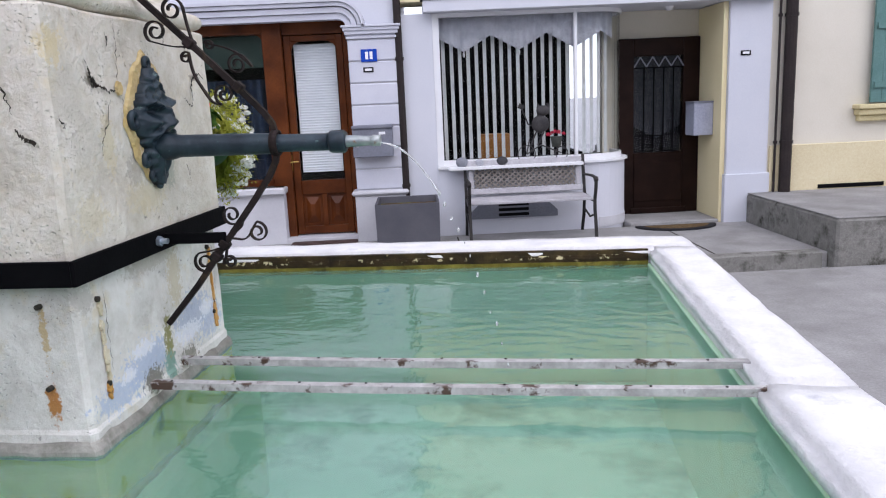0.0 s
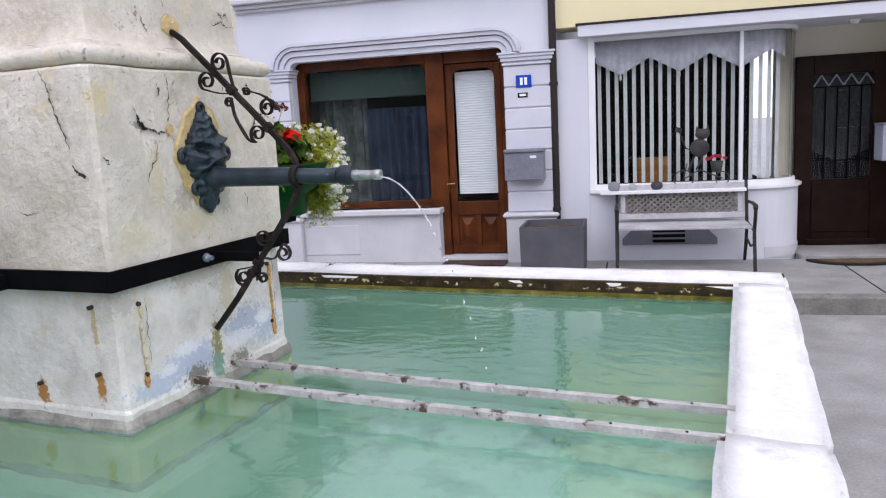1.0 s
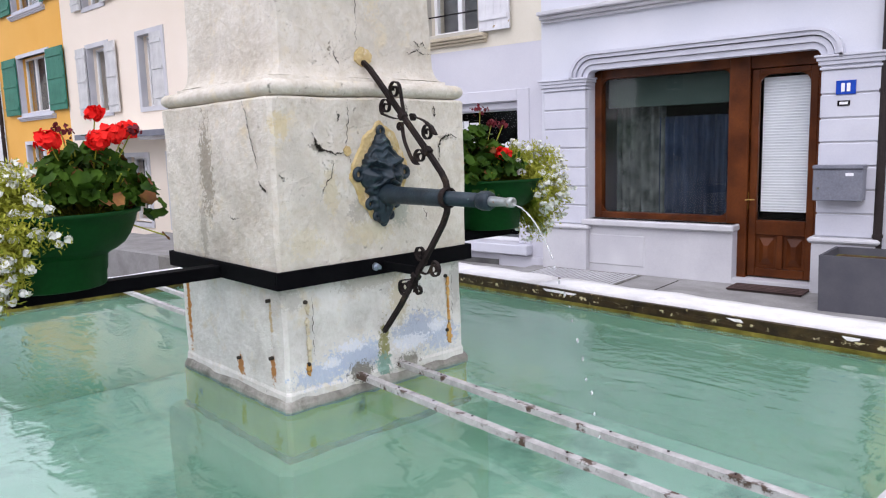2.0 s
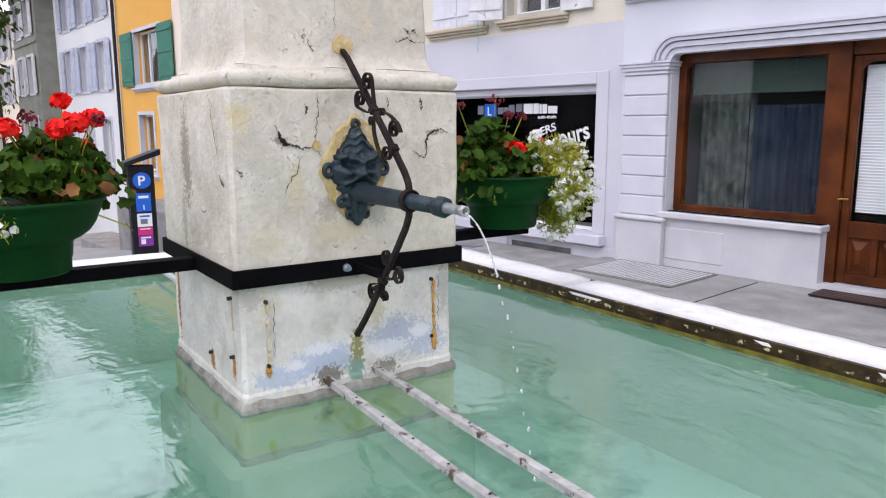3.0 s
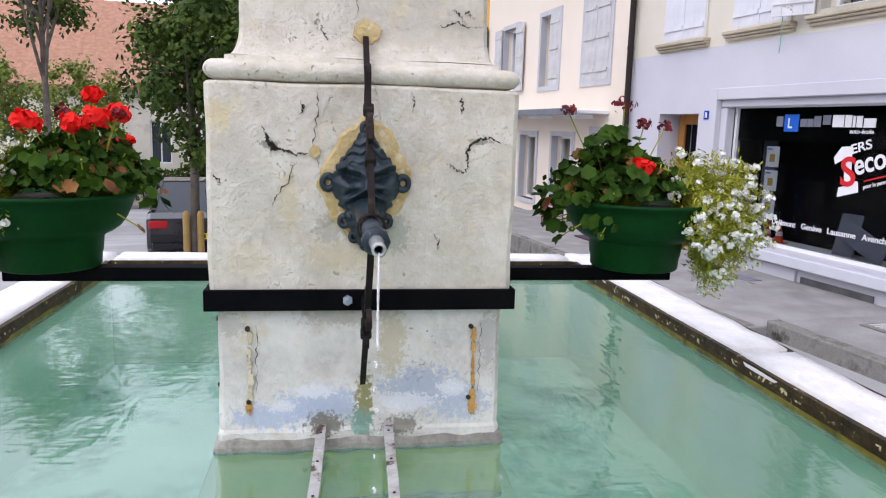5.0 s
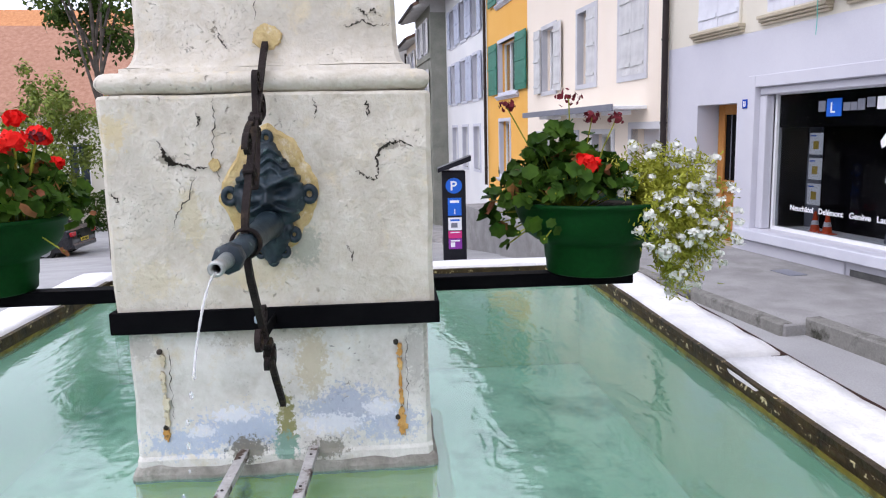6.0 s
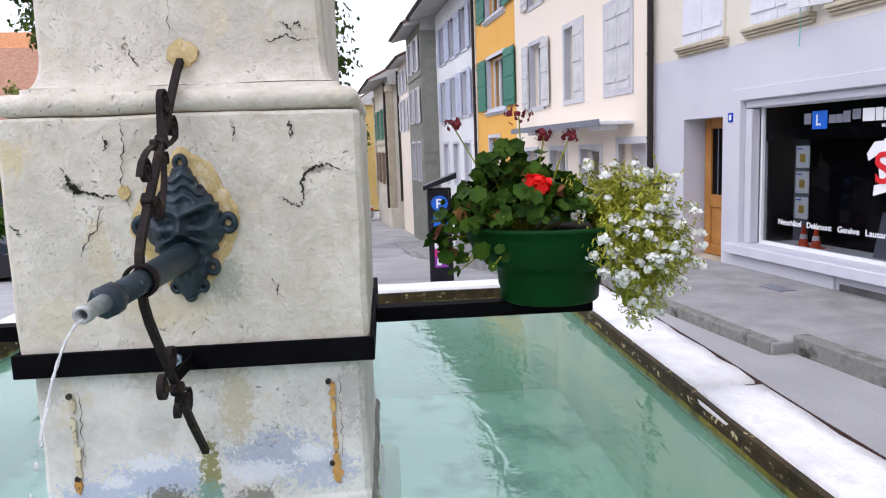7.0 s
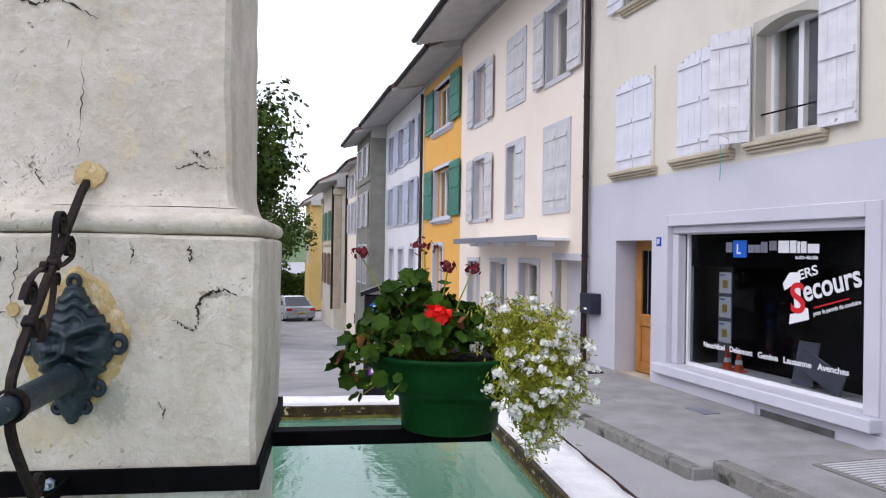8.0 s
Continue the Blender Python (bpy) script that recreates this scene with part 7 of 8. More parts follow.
# trade name as plain shapes, with the learner sign
nm = boxpart("learner_sign", (-6.248, -6.018, YT, YT + 0.008, 1.530, 1.720), SIGN_BLUE, shop, "blue square learner sign", bevel=0)
letters("L", -6.19, 1.57, 0.16, YT - 0.003, WHITE_PRINT, nm)
for x0, x1, z0, z1, m_ in ((-6.38, -6.27, 1.585, 1.70, METAL_GREY), (-5.99, -5.89, 1.585, 1.67, METAL_GREY), (-5.88, -5.79, 1.585, 1.67, METAL_GREY), (-5.78, -5.68, 1.585, 1.70, METAL_GREY), (-5.65, -5.54, 1.61, 1.71, METAL_GREY), (-5.51, -5.355, 1.585, 1.71, WHITE_PRINT), (-5.34, -5.25, 1.585, 1.71, WHITE_PRINT), (-5.235, -5.20, 1.585, 1.70, WHITE_PRINT), (-5.185, -5.11, 1.585, 1.70, WHITE_PRINT), (-5.09, -4.94, 1.585, 1.675, WHITE_PRINT)):
    boxpart("name_bar", (x0, x1, YT, YT + 0.006, z0, z1), m_, shop, bevel=0)
letters("auto-école", -5.26, 1.525, 0.06, YT, WHITE_PRINT, shop, width=0.31)
# first aid lettering
bm = bmesh.new()
pts = [(-5.435, 1.27), (-5.34, 1.385), (-5.20, 1.394), (-5.165, 1.06), (-5.075, 1.04), (-5.055, 0.935), (-5.335, 0.862), (-5.325, 0.965), (-5.255, 0.98), (-5.29, 1.26), (-5.41, 1.20)]
bm.faces.new([bm.verts.new((x, YT, z)) for x, z in pts])
part("numeral", bm, WHITE_PRINT, shop)
letters("ERS", -5.205, 1.315, 0.135, YT, WHITE_PRINT, shop, turn=15, width=0.26)
letters("S", -5.315, 0.985, 0.42, YT - 0.004, RED_PRINT, shop, turn=4, width=0.20)
letters("ecours", -5.125, 1.105, 0.30, YT, WHITE_PRINT, shop, turn=15, width=0.74)
letters("pour le permis de conduire", -4.998, 0.975, 0.058, YT, WHITE_PRINT, shop, turn=15, width=0.60)
boxpart("red_line", (0, 0.46, 0, 0.004, 0, 0.014), RED_PRINT, shop, bevel=0, m=pose(-5.0, YT, 1.045) @ Matrix.Rotation(-radians(15), 4, "Y"))
for body, x, w in (("Neuchâtel", -6.784, 0.40), ("Delémont", -6.29, 0.39), ("Genève", -5.807, 0.31), ("Lausanne", -5.415, 0.39), ("Avenches", -4.937, 0.39)):
    letters(body, x, 0.462, 0.088, YT, WHITE_PRINT, shop, width=w)
for z in (1.115, 0.835, 0.55):
    ps = tagged(boxpart("poster", (-6.535, -6.315, YG + 0.03, YG + 0.034, z, z + 0.24), WHITE_PRINT, bevel=0, m=SHOP_ROW), "small white information sheet stuck inside the shop window", "poster", "posters")
    boxpart("printed_picture", (-6.47, -6.38, YG + 0.027, YG + 0.0295, z + 0.06, z + 0.15), (SIGN_BLUE, METAL_GREY, plain("ochre_print", (0.5, 0.35, 0.05), 0.5))[int(z * 10) % 3], ps, bevel=0)
    boxpart("heading_bar", (-6.52, -6.43, YG + 0.027, YG + 0.0295, z + 0.20, z + 0.215), SIGN_BLUE, ps, bevel=0)
CONE = plain("orange_plastic", (0.75, 0.09, 0.02), 0.5)
for x in (-6.55, -6.34):
    cone = thing("traffic_cone", "small orange traffic cone with white band in the shop window", "traffic cone", "traffic cones", m=SHOP_ROW @ pose(x, YG + 0.16, 0.216))
    boxpart("foot", (-0.075, 0.075, -0.075, 0.075, 0, 0.012), CONE, cone, bevel=0.004)
    bm = bmesh.new()
    rod(bm, (0, 0, 0.012), (0, 0, 0.24), 0.055, 20, 0.014)
    part("body", bm, CONE, cone)
    bm = bmesh.new()
    rod(bm, (0, 0, 0.09), (0, 0, 0.14), 0.0425, 20, 0.0335)
    part("white_band", bm, WHITE_PRINT, cone)
sb = thing("sign_board", "grey folding sign board leaning in the shop window", "sign board", m=SHOP_ROW)
boxpart("panel", (0, 0.30, 0, 0.02, 0, 0.46), METAL_GREY, sb, bevel=0.01, m=pose(-5.55, YG + 0.2, 0.22, -12, 0, 0))
boxpart("panel", (0, 0.62, 0, 0.02, 0, 0.24), METAL_GREY, sb, bevel=0.01, m=pose(-5.4, YG + 0.14, 0.42, 0, 22, 0))
# cellar vent below, door of the shop house
boxpart("cellar_vent", (-5.5, -4.5, F - 0.006, F + 0.02, -0.2, -0.02), mat("dark_stained_concrete", (0.09, 0.09, 0.09), (0.17, 0.17, 0.165), 4, 0.9, 0.3, 60), shop_house, bevel=0)
boxpart("plinth", (-7.6, -5.56, F - 0.03, F + 0.01, -0.5, 0.05), PLASTER_GREY, shop_house, bevel=0.006)
boxpart("plinth", (-4.44, -3.55, F - 0.03, F + 0.01, -0.5, 0.05), PLASTER_GREY, shop_house, bevel=0.006)
door3 = thing("door_3", "orange-brown panelled wooden door with dark leaded glass", "door", kind="structure", m=SHOP_ROW)
YD3 = F + 0.28
bm = bmesh.new()
for d in ((-8.55, -8.40, YD3, YD3 + 0.06, -0.10, 1.75), (-7.80, -7.65, YD3, YD3 + 0.06, -0.10, 1.75), (-8.40, -7.80, YD3, YD3 + 0.06, 1.60, 1.75), (-8.40, -7.80, YD3, YD3 + 0.06, 0.55, 0.72), (-8.40, -7.80, YD3, YD3 + 0.06, -0.10, 0.05), (-8.13, -8.07, YD3, YD3 + 0.06, 0.05, 0.55)):
    box(bm, *d)
part("leaf", soft(bm, 0.008), WOOD_ORANGE, door3)
for a, b in ((-8.40, -8.13), (-8.07, -7.80)):
    boxpart("panel", (a, b, YD3 + 0.02, YD3 + 0.04, 0.05, 0.55), WOOD_ORANGE, door3, bevel=0.008)
boxpart("dark_glass", (-8.40, -7.80, YD3 + 0.03, YD3 + 0.036, 0.72, 1.60), BLACK_PRINT_SHADE, door3, "dark leaded pane", bevel=0)
for k in range(1, 4):
    bm = bmesh.new()
    rod(bm, (-8.40 + 0.15 * k, YD3 + 0.02, 0.72), (-8.40 + 0.15 * k, YD3 + 0.02, 1.60), 0.008, 6)
    part("lead_bar", bm, METAL_GREY, door3)
boxpart("door_step", (-8.66, -7.55, F - 0.22, F + 0.3, -0.4, -0.105), SILL_STONE, shop_house, bevel=0.015)
tagged(boxpart("door_mat", (-9.1, -8.3, F - 0.95, F - 0.3, -0.081, -0.062), mat("purple_brown_mat", (0.05, 0.03, 0.05), (0.09, 0.06, 0.08), 10, 0.95, 0.3, 90), bevel=0.006, m=SHOP_ROW), "dark purple-brown door mat lying on the pavement", "door mat")
lb3 = thing("letter_box", "dark blue-grey letter box on the wall by the downpipe", "letter box", m=SHOP_ROW)
boxpart("body", (-9.40, -9.02, F - 0.16, F - 0.001, 0.66, 0.96), mat("dark_blue_metal", (0.02, 0.025, 0.04), (0.035, 0.04, 0.06), 5, 0.4, 0.05, 60), lb3, bevel=0.01)
boxpart("name_label", (-9.25, -9.15, F - 0.163, F - 0.160, 0.72, 0.75), WHITE_PRINT, lb3, bevel=0)
# awning over the ground floor of the peach house, and its door
boxpart("canopy", (-15.0, -10.1, F - 0.55, F, 1.73, 1.79), PLASTIC_WHITE, peach_house, bevel=0.01)
for x in (-14.3, -12.6, -10.9):
    boxpart("canopy_bracket", (x, x + 0.5, F - 0.42, F - 0.12, 1.655, 1.729), PLASTIC_WHITE, peach_house, bevel=0.01)
boxpart("canopy_edge", (-15.02, -10.08, F - 0.58, F - 0.552, 1.71, 1.82), METAL_GREY, peach_house, bevel=0.004)
boxpart("door", (-10.65, -9.64, F + 0.2, F + 0.25, -0.5, 1.42), TRIM_STONE, peach_house, bevel=0.01)
bm = bmesh.new()
for d in ((-10.76, -10.65, F - 0.02, F + 0.1, -0.4, 1.53), (-9.64, -9.53, F - 0.02, F + 0.1, -0.4, 1.53), (-10.65, -9.64, F - 0.02, F + 0.1, 1.42, 1.53)):
    box(bm, *d)
part("door_surround", bm, TRIM_STONE, peach_house)
tagged(boxpart("drain_cover", (-5.52, -5.20, 6.74, 6.93, -0.0985, -0.094), METAL_GREY, bevel=0.001), "small dark metal drain cover set in the pavement", "drain cover", kind="structure")
# metal-ribbed cellar slab in the pavement
slab = thing("cellar_cover", "ribbed grey concrete cellar cover set in the pavement", "cover", kind="structure")
boxpart("plate", (-3.4, -2.3, 6.35, 7.2, -0.058, -0.048), KERB, slab, bevel=0.003)
for i in range(22):
    boxpart("rib", (-3.36 + 0.048 * i, -3.335 + 0.048 * i, 6.4, 7.15, -0.0475, -0.043), TRIM_STONE, slab, bevel=0)

# ---- far end of the street ----
stone_house = thing("house", "grey-green coursed stone house standing forward of its neighbour", "house", kind="structure", m=FAR_ROW)
YS = 6.68
OS = []
for c in (-29.0, -30.6):
    OS += [(c - 0.45, c + 0.45, 2.6, 3.9), (c - 0.45, c + 0.45, 4.7, 5.9), (c - 0.45, c + 0.45, 0.2, 1.7)]
shell(stone_house, -31.8, -27.804, 6.4, OS, STONE_GREY, y=YS)
for i, o in enumerate(OS):
    window(stone_house, *o, y=YS, shutters="open" if i % 3 < 2 else "none", shutter_mat=SHUTTER_GREY, trim=TRIM_STONE, sill=False)
boxpart("string_course", (-31.8, -27.78, YS - 0.05, YS + 0.1, 4.35, 4.45), STONE_GREY, stone_house)
bm = bmesh.new()
for k in range(18):
    z = -0.8 + 0.42 * k
    box(bm, -27.803, -27.79, YS + 0.002, YS + 0.6, z, z + 0.40)
part("corner_courses", bm, STONE_GREY, stone_house)
eaves(stone_house, -32.2, -27.76, 6.22, y=YS, out=0.62)
pink2 = thing("house", "narrow pale rose house beyond the stone house", "house", kind="structure", m=FAR_ROW)
OR_ = [(-33.8, -33.0, 2.4, 3.8), (-33.8, -33.0, 4.2, 5.2), (-35.2, -34.4, 2.4, 3.8), (-35.2, -34.4, 4.2, 5.2)]
shell(pink2, -36.0, -31.804, 5.6, OR_, PLASTER_PINK, y=6.75)
for o in OR_:
    window(pink2, *o, y=6.75, shutters="open", shutter_mat=SHUTTER_GREY, trim=TRIM_WHITE, sill=False)
eaves(pink2, -36.0, -31.84, 5.45, y=6.75, out=0.5)
downpipe(pink2, -35.9, 6.68, -1.2, 5.4, 0.06)
beige_house = thing("house", "beige classical house with corner pilasters and a hipped roof", "house", kind="structure", m=FAR_ROW)
YB = 6.25
OB = []
for c in (-38.6, -40.9, -43.2):
    OB += [(c - 0.5, c + 0.5, -0.4, 1.3), (c - 0.5, c + 0.5, 2.1, 3.7)]
shell(beige_house, -45.0, -36.9, 5.0, OB, PLASTER_OLD, y=YB)
for o in OB:
    window(beige_house, *o, y=YB, shutters="open", shutter_mat=mat("brown_shutter", (0.16, 0.10, 0.07), (0.22, 0.15, 0.10), 4, 0.7, 0.1, 60) if o[2] < 1 else SHUTTER_GREEN, trim=SILL_STONE, sill=False)
for x in (-37.5, -45.0):
    boxpart("corner_pilaster", (x, x + 0.62, YB - 0.08, YB + 0.3, -1.6, 4.6), SILL_STONE, beige_house, bevel=0.02)
    boxpart("capital", (x - 0.08, x + 0.70, YB - 0.14, YB + 0.3, 4.45, 4.75), SILL_STONE, beige_house, bevel=0.03)
boxpart("string_course", (-45.0, -36.85, YB - 0.06, YB + 0.1, 1.75, 1.9), SILL_STONE, beige_house)
eaves(beige_house, -45.3, -36.6, 4.95, y=YB, out=0.9, rise=3.2)
downpipe(beige_house, -37.0, YB - 0.14, -1.6, 4.9, 0.06)
yellow_house = thing("house", "yellow house with red tile roof at the far end of the street", "house", kind="structure", m=FAR_ROW)
OY = [(-57.2, -56.2, 0.5, 2.0), (-57.2, -56.2, 3.0, 4.4), (-59.5, -58.5, 0.5, 2.0), (-59.5, -58.5, 3.0, 4.4)]
shell(yellow_house, -61, -55, 5.2, OY, mat("mustard_plaster", (0.55, 0.38, 0.12), (0.64, 0.46, 0.18), 0.8, 0.9, 0.1, 60), y=6.12)
for o in OY:
    window(yellow_house, *o, y=6.12, sill=False)
eaves(yellow_house, -61.3, -54.7, 5.1, y=6.12, out=0.5, rise=3.6)

# ---- parking meter ----
meter = thing("parking_meter", "black parking ticket machine with blue parking sign and stickers", "parking meter", m=pose(-9.1, 4.25, ground_z(-9.1, 4) - 0.005, 0, 0, 80) @ Matrix.Diagonal((1, 1, 0.95, 1)))
DARK = mat("black_powder_coat", (0.008, 0.008, 0.012), (0.016, 0.016, 0.022), 6, 0.35, 0.04, 70)
boxpart("column", (-0.165, 0.165, -0.09, 0.09, 0, 1.52), DARK, meter, bevel=0.015)
bm = bmesh.new()
vs = [bm.verts.new(q) for q in ((-0.22, -0.20, 1.50), (0.24, -0.20, 1.66), (0.24, 0.15, 1.66), (-0.22, 0.15, 1.50), (-0.22, -0.20, 1.56), (0.24, -0.20, 1.74), (0.24, 0.15, 1.74), (-0.22, 0.15, 1.56))]
for q in ((0, 1, 2, 3), (4, 5, 6, 7), (0, 1, 5, 4), (1, 2, 6, 5), (2, 3, 7, 6), (3, 0, 4, 7)):
    bm.faces.new([vs[i] for i in q])
part("solar_hood", soft(bm, 0.01), DARK, meter)
bm = bmesh.new()
rod(bm, (0, -0.091, 1.30), (0, -0.096, 1.30), 0.115, 32)
sign = part("parking_sign", bm, SIGN_BLUE, meter, "round blue parking sign")
letters("P", -0.055, 1.235, 0.19, -0.098, WHITE_PRINT, sign)
for z, h, m_, lab in ((0.86, 0.26, SIGN_BLUE, "blue sticker"), (0.64, 0.19, WHITE_PRINT, "white sticker"), (0.52, 0.11, PINK_PRINT, "pink sticker"), (0.36, 0.155, plain("violet_print", (0.25, 0.04, 0.35), 0.5), "violet sticker")):
    st_ = boxpart("sticker", (-0.09, 0.10, -0.0945, -0.0905, z, z + h), m_, meter, lab, bevel=0)
    boxpart("print_bar", (-0.06, 0.07, -0.0965, -0.0946, z + h * 0.72, z + h * 0.86), WHITE_PRINT if m_ is not WHITE_PRINT else SIGN_BLUE, st_, bevel=0)
letters("1", -0.02, 0.885, 0.10, -0.0965, WHITE_PRINT, meter)
boxpart("print_block", (-0.05, 0.04, -0.0965, -0.0946, 0.68, 0.75), METAL_GREY, meter, bevel=0)
boxpart("print_block", (-0.06, 0.0, -0.0965, -0.0946, 0.39, 0.46), WHITE_PRINT, meter, bevel=0)

# ---- square beyond the fountain: posts, cars, trees, houses ----
POST = mat("weathered_post_wood", (0.30, 0.19, 0.06), (0.42, 0.29, 0.11), 4, 0.85, 0.3, 50)


def post(x, y, h=1.0, r=0.07):
    bm = bmesh.new()
    rod(bm, (0, 0, 0), (0, 0, h - 0.06), r, 14)
    rod(bm, (0, 0, h - 0.06), (0, 0, h), r, 14, r * 0.6)
    tagged(part("wooden_post", bm, POST, m=pose(x, y, ground_z(x, y) - 0.01)), "yellowish round wooden stake beside the young tree", "post", "wooden posts")


post(-11.5, 0.98, 0.79, 0.055)
post(-11.5, 1.20, 0.79, 0.055)
wp = thing("metal_cabinet", "white ribbed metal service cabinet beside the wooden posts", "cabinet", m=pose(-12.0, 1.82, ground_z(-12, 2) - 0.03) @ Matrix.Diagonal((1, 1, 0.88, 1)))
boxpart("body", (-0.12, 0.12, -0.14, 0.14, 0, 0.85), PLASTIC_WHITE, wp, bevel=0.02)
for i in range(4):
    boxpart("rib", (0.121, 0.128, -0.12 + 0.065 * i, -0.09 + 0.065 * i, 0.04, 0.80), TRIM_STONE, wp, bevel=0)

TYRE = plain("tyre_rubber", (0.012, 0.012, 0.012), 0.85)
RIM_M = plain("alloy_rim", (0.45, 0.46, 0.48), 0.3, 0.9)
TAIL = plain("red_tail_lamp", (0.45, 0.01, 0.015), 0.2)
CAR_GLASS = plain("tinted_car_glass", (0.03, 0.04, 0.05), 0.04)
PLATE_Y = plain("yellow_plate", (0.70, 0.55, 0.05), 0.5)


def paint(name, c):
    m = mat(name, c, tuple(v * 1.15 for v in c), 2, 0.28, 0, 40, metal=0.2, coat=0.8)
    return m


def car(x, y, turn, material, label, length=4.4, width=1.78, height=1.42):
    """A saloon car, its rear towards local +x."""
    c = thing("car", label, "car", "parked cars", m=pose(x, y, ground_z(x, y), 0, 0, turn))
    L, Wd = length / 2, width / 2
    prof = [(-L, 0.34), (-L, 0.62), (-L + 0.15, 0.76), (-0.95, 0.90), (0.0, 0.93), (1.25, 0.93), (L - 0.25, 0.96), (L - 0.03, 0.88), (L, 0.60), (L - 0.02, 0.34), (L - 0.25, 0.22), (-L + 0.25, 0.22)]
    bm = bmesh.new()
    rows = []
    for k, (yy, sc) in enumerate(((-Wd, 0.96), (-Wd + 0.07, 1.0), (Wd - 0.07, 1.0), (Wd, 0.96))):
        rows.append([bm.verts.new((px * (sc if k in (0, 3) else 1), yy, 0.22 + (pz - 0.22) * sc)) for px, pz in prof])
    n = len(prof)
    for lo, hi in zip(rows, rows[1:]):
        for i in range(n):
            bm.faces.new((lo[i], lo[(i + 1) % n], hi[(i + 1) % n], hi[i]))
    bm.faces.new(rows[0][::-1]), bm.faces.new(rows[-1])
    body = part("body", soft(bm, 0.05, 3), material, c)
    bm = bmesh.new()
    cab = [(-0.95, 0.90), (-0.25, height), (0.75, height), (1.55, 0.945)]
    rows = [[bm.verts.new((px, s * (Wd - (0.10 if pz < 1 else 0.24)), pz)) for px, pz in cab] for s in (-1, 1)]
    for i in range(3):
        bm.faces.new((rows[0][i], rows[0][i + 1], rows[1][i + 1], rows[1][i]))
    bm.faces.new(rows[0][::-1]), bm.faces.new(rows[1])
    part("window_glass", soft(bm, 0.02, 2), CAR_GLASS, c, "dark tinted glass")
    bm = bmesh.new()
    box(bm, -0.22, 0.74, -Wd + 0.24, Wd - 0.24, height - 0.015, height + 0.03)
    for s in (-1, 1):
        for (ax, az), (bx, bz) in ((cab[0], cab[1]), (cab[2], cab[3]), ((0.3, height), (0.35, 0.93))):
            sweep(bm, [(ax, s * (Wd - (0.10 if az < 1 else 0.235)), az), (bx, s * (Wd - (0.10 if bz < 1 else 0.235)), bz)], 0.05, 0.07)
    part("roof", soft(bm, 0.012), material, c)
    for wx in (-L + 0.82, L - 0.85):
        for s in (-1, 1):
            bm = bmesh.new()
            rod(bm, (wx, s * (Wd - 0.20), 0.31), (wx, s * (Wd + 0.005), 0.31), 0.31, 28)
            wheel = part("wheel", soft(bm, 0.03, 2), TYRE, c)
            bm = bmesh.new()
            rod(bm, (wx, s * (Wd - 0.02), 0.31), (wx, s * (Wd + 0.015), 0.31), 0.20, 24)
            part("wheel_rim", bm, RIM_M, wheel)
    for s in (-1, 1):
        boxpart("tail_lamp", (L - 0.10, L + 0.012, s * (Wd - 0.20) - 0.16, s * (Wd - 0.20) + 0.16, 0.70, 0.84), TAIL, c, bevel=0.02)
        boxpart("mirror", (-0.62, -0.45, s * (Wd + 0.08) - 0.09, s * (Wd + 0.08) + 0.09, 0.93, 1.06), material, c, bevel=0.03)
    pl = boxpart("number_plate", (L + 0.004, L + 0.02, -0.26, 0.26, 0.50, 0.61), PLATE_Y, c, "yellow number plate", bevel=0.004)
    for k in range(5):
        boxpart("plate_bar", (L + 0.0205, L + 0.022, -0.20 + 0.085 * k, -0.14 + 0.085 * k, 0.52, 0.59), BLACK_PRINT_SHADE, pl, bevel=0)
    boxpart("bumper", (L - 0.06, L + 0.03, -Wd + 0.08, Wd - 0.08, 0.30, 0.46), material, c, bevel=0.03)
    return c


car(-15.1, 1.05, 2, paint("black_car_paint", (0.008, 0.009, 0.012)), "black saloon car parked on the square, rear lamps visible")
car(-30.0, 3.0, 6, paint("silver_car_paint", (0.42, 0.47, 0.55)), "silver-blue car parked behind the black one", height=1.5)
car(-24.5, -6.6, 80, paint("dark_car_paint", (0.012, 0.012, 0.016)), "dark car parked across the square by the bushes")
car(-45.0, 6.2, 10, paint("grey_car_paint", (0.30, 0.32, 0.35)), "grey car parked far down the street")


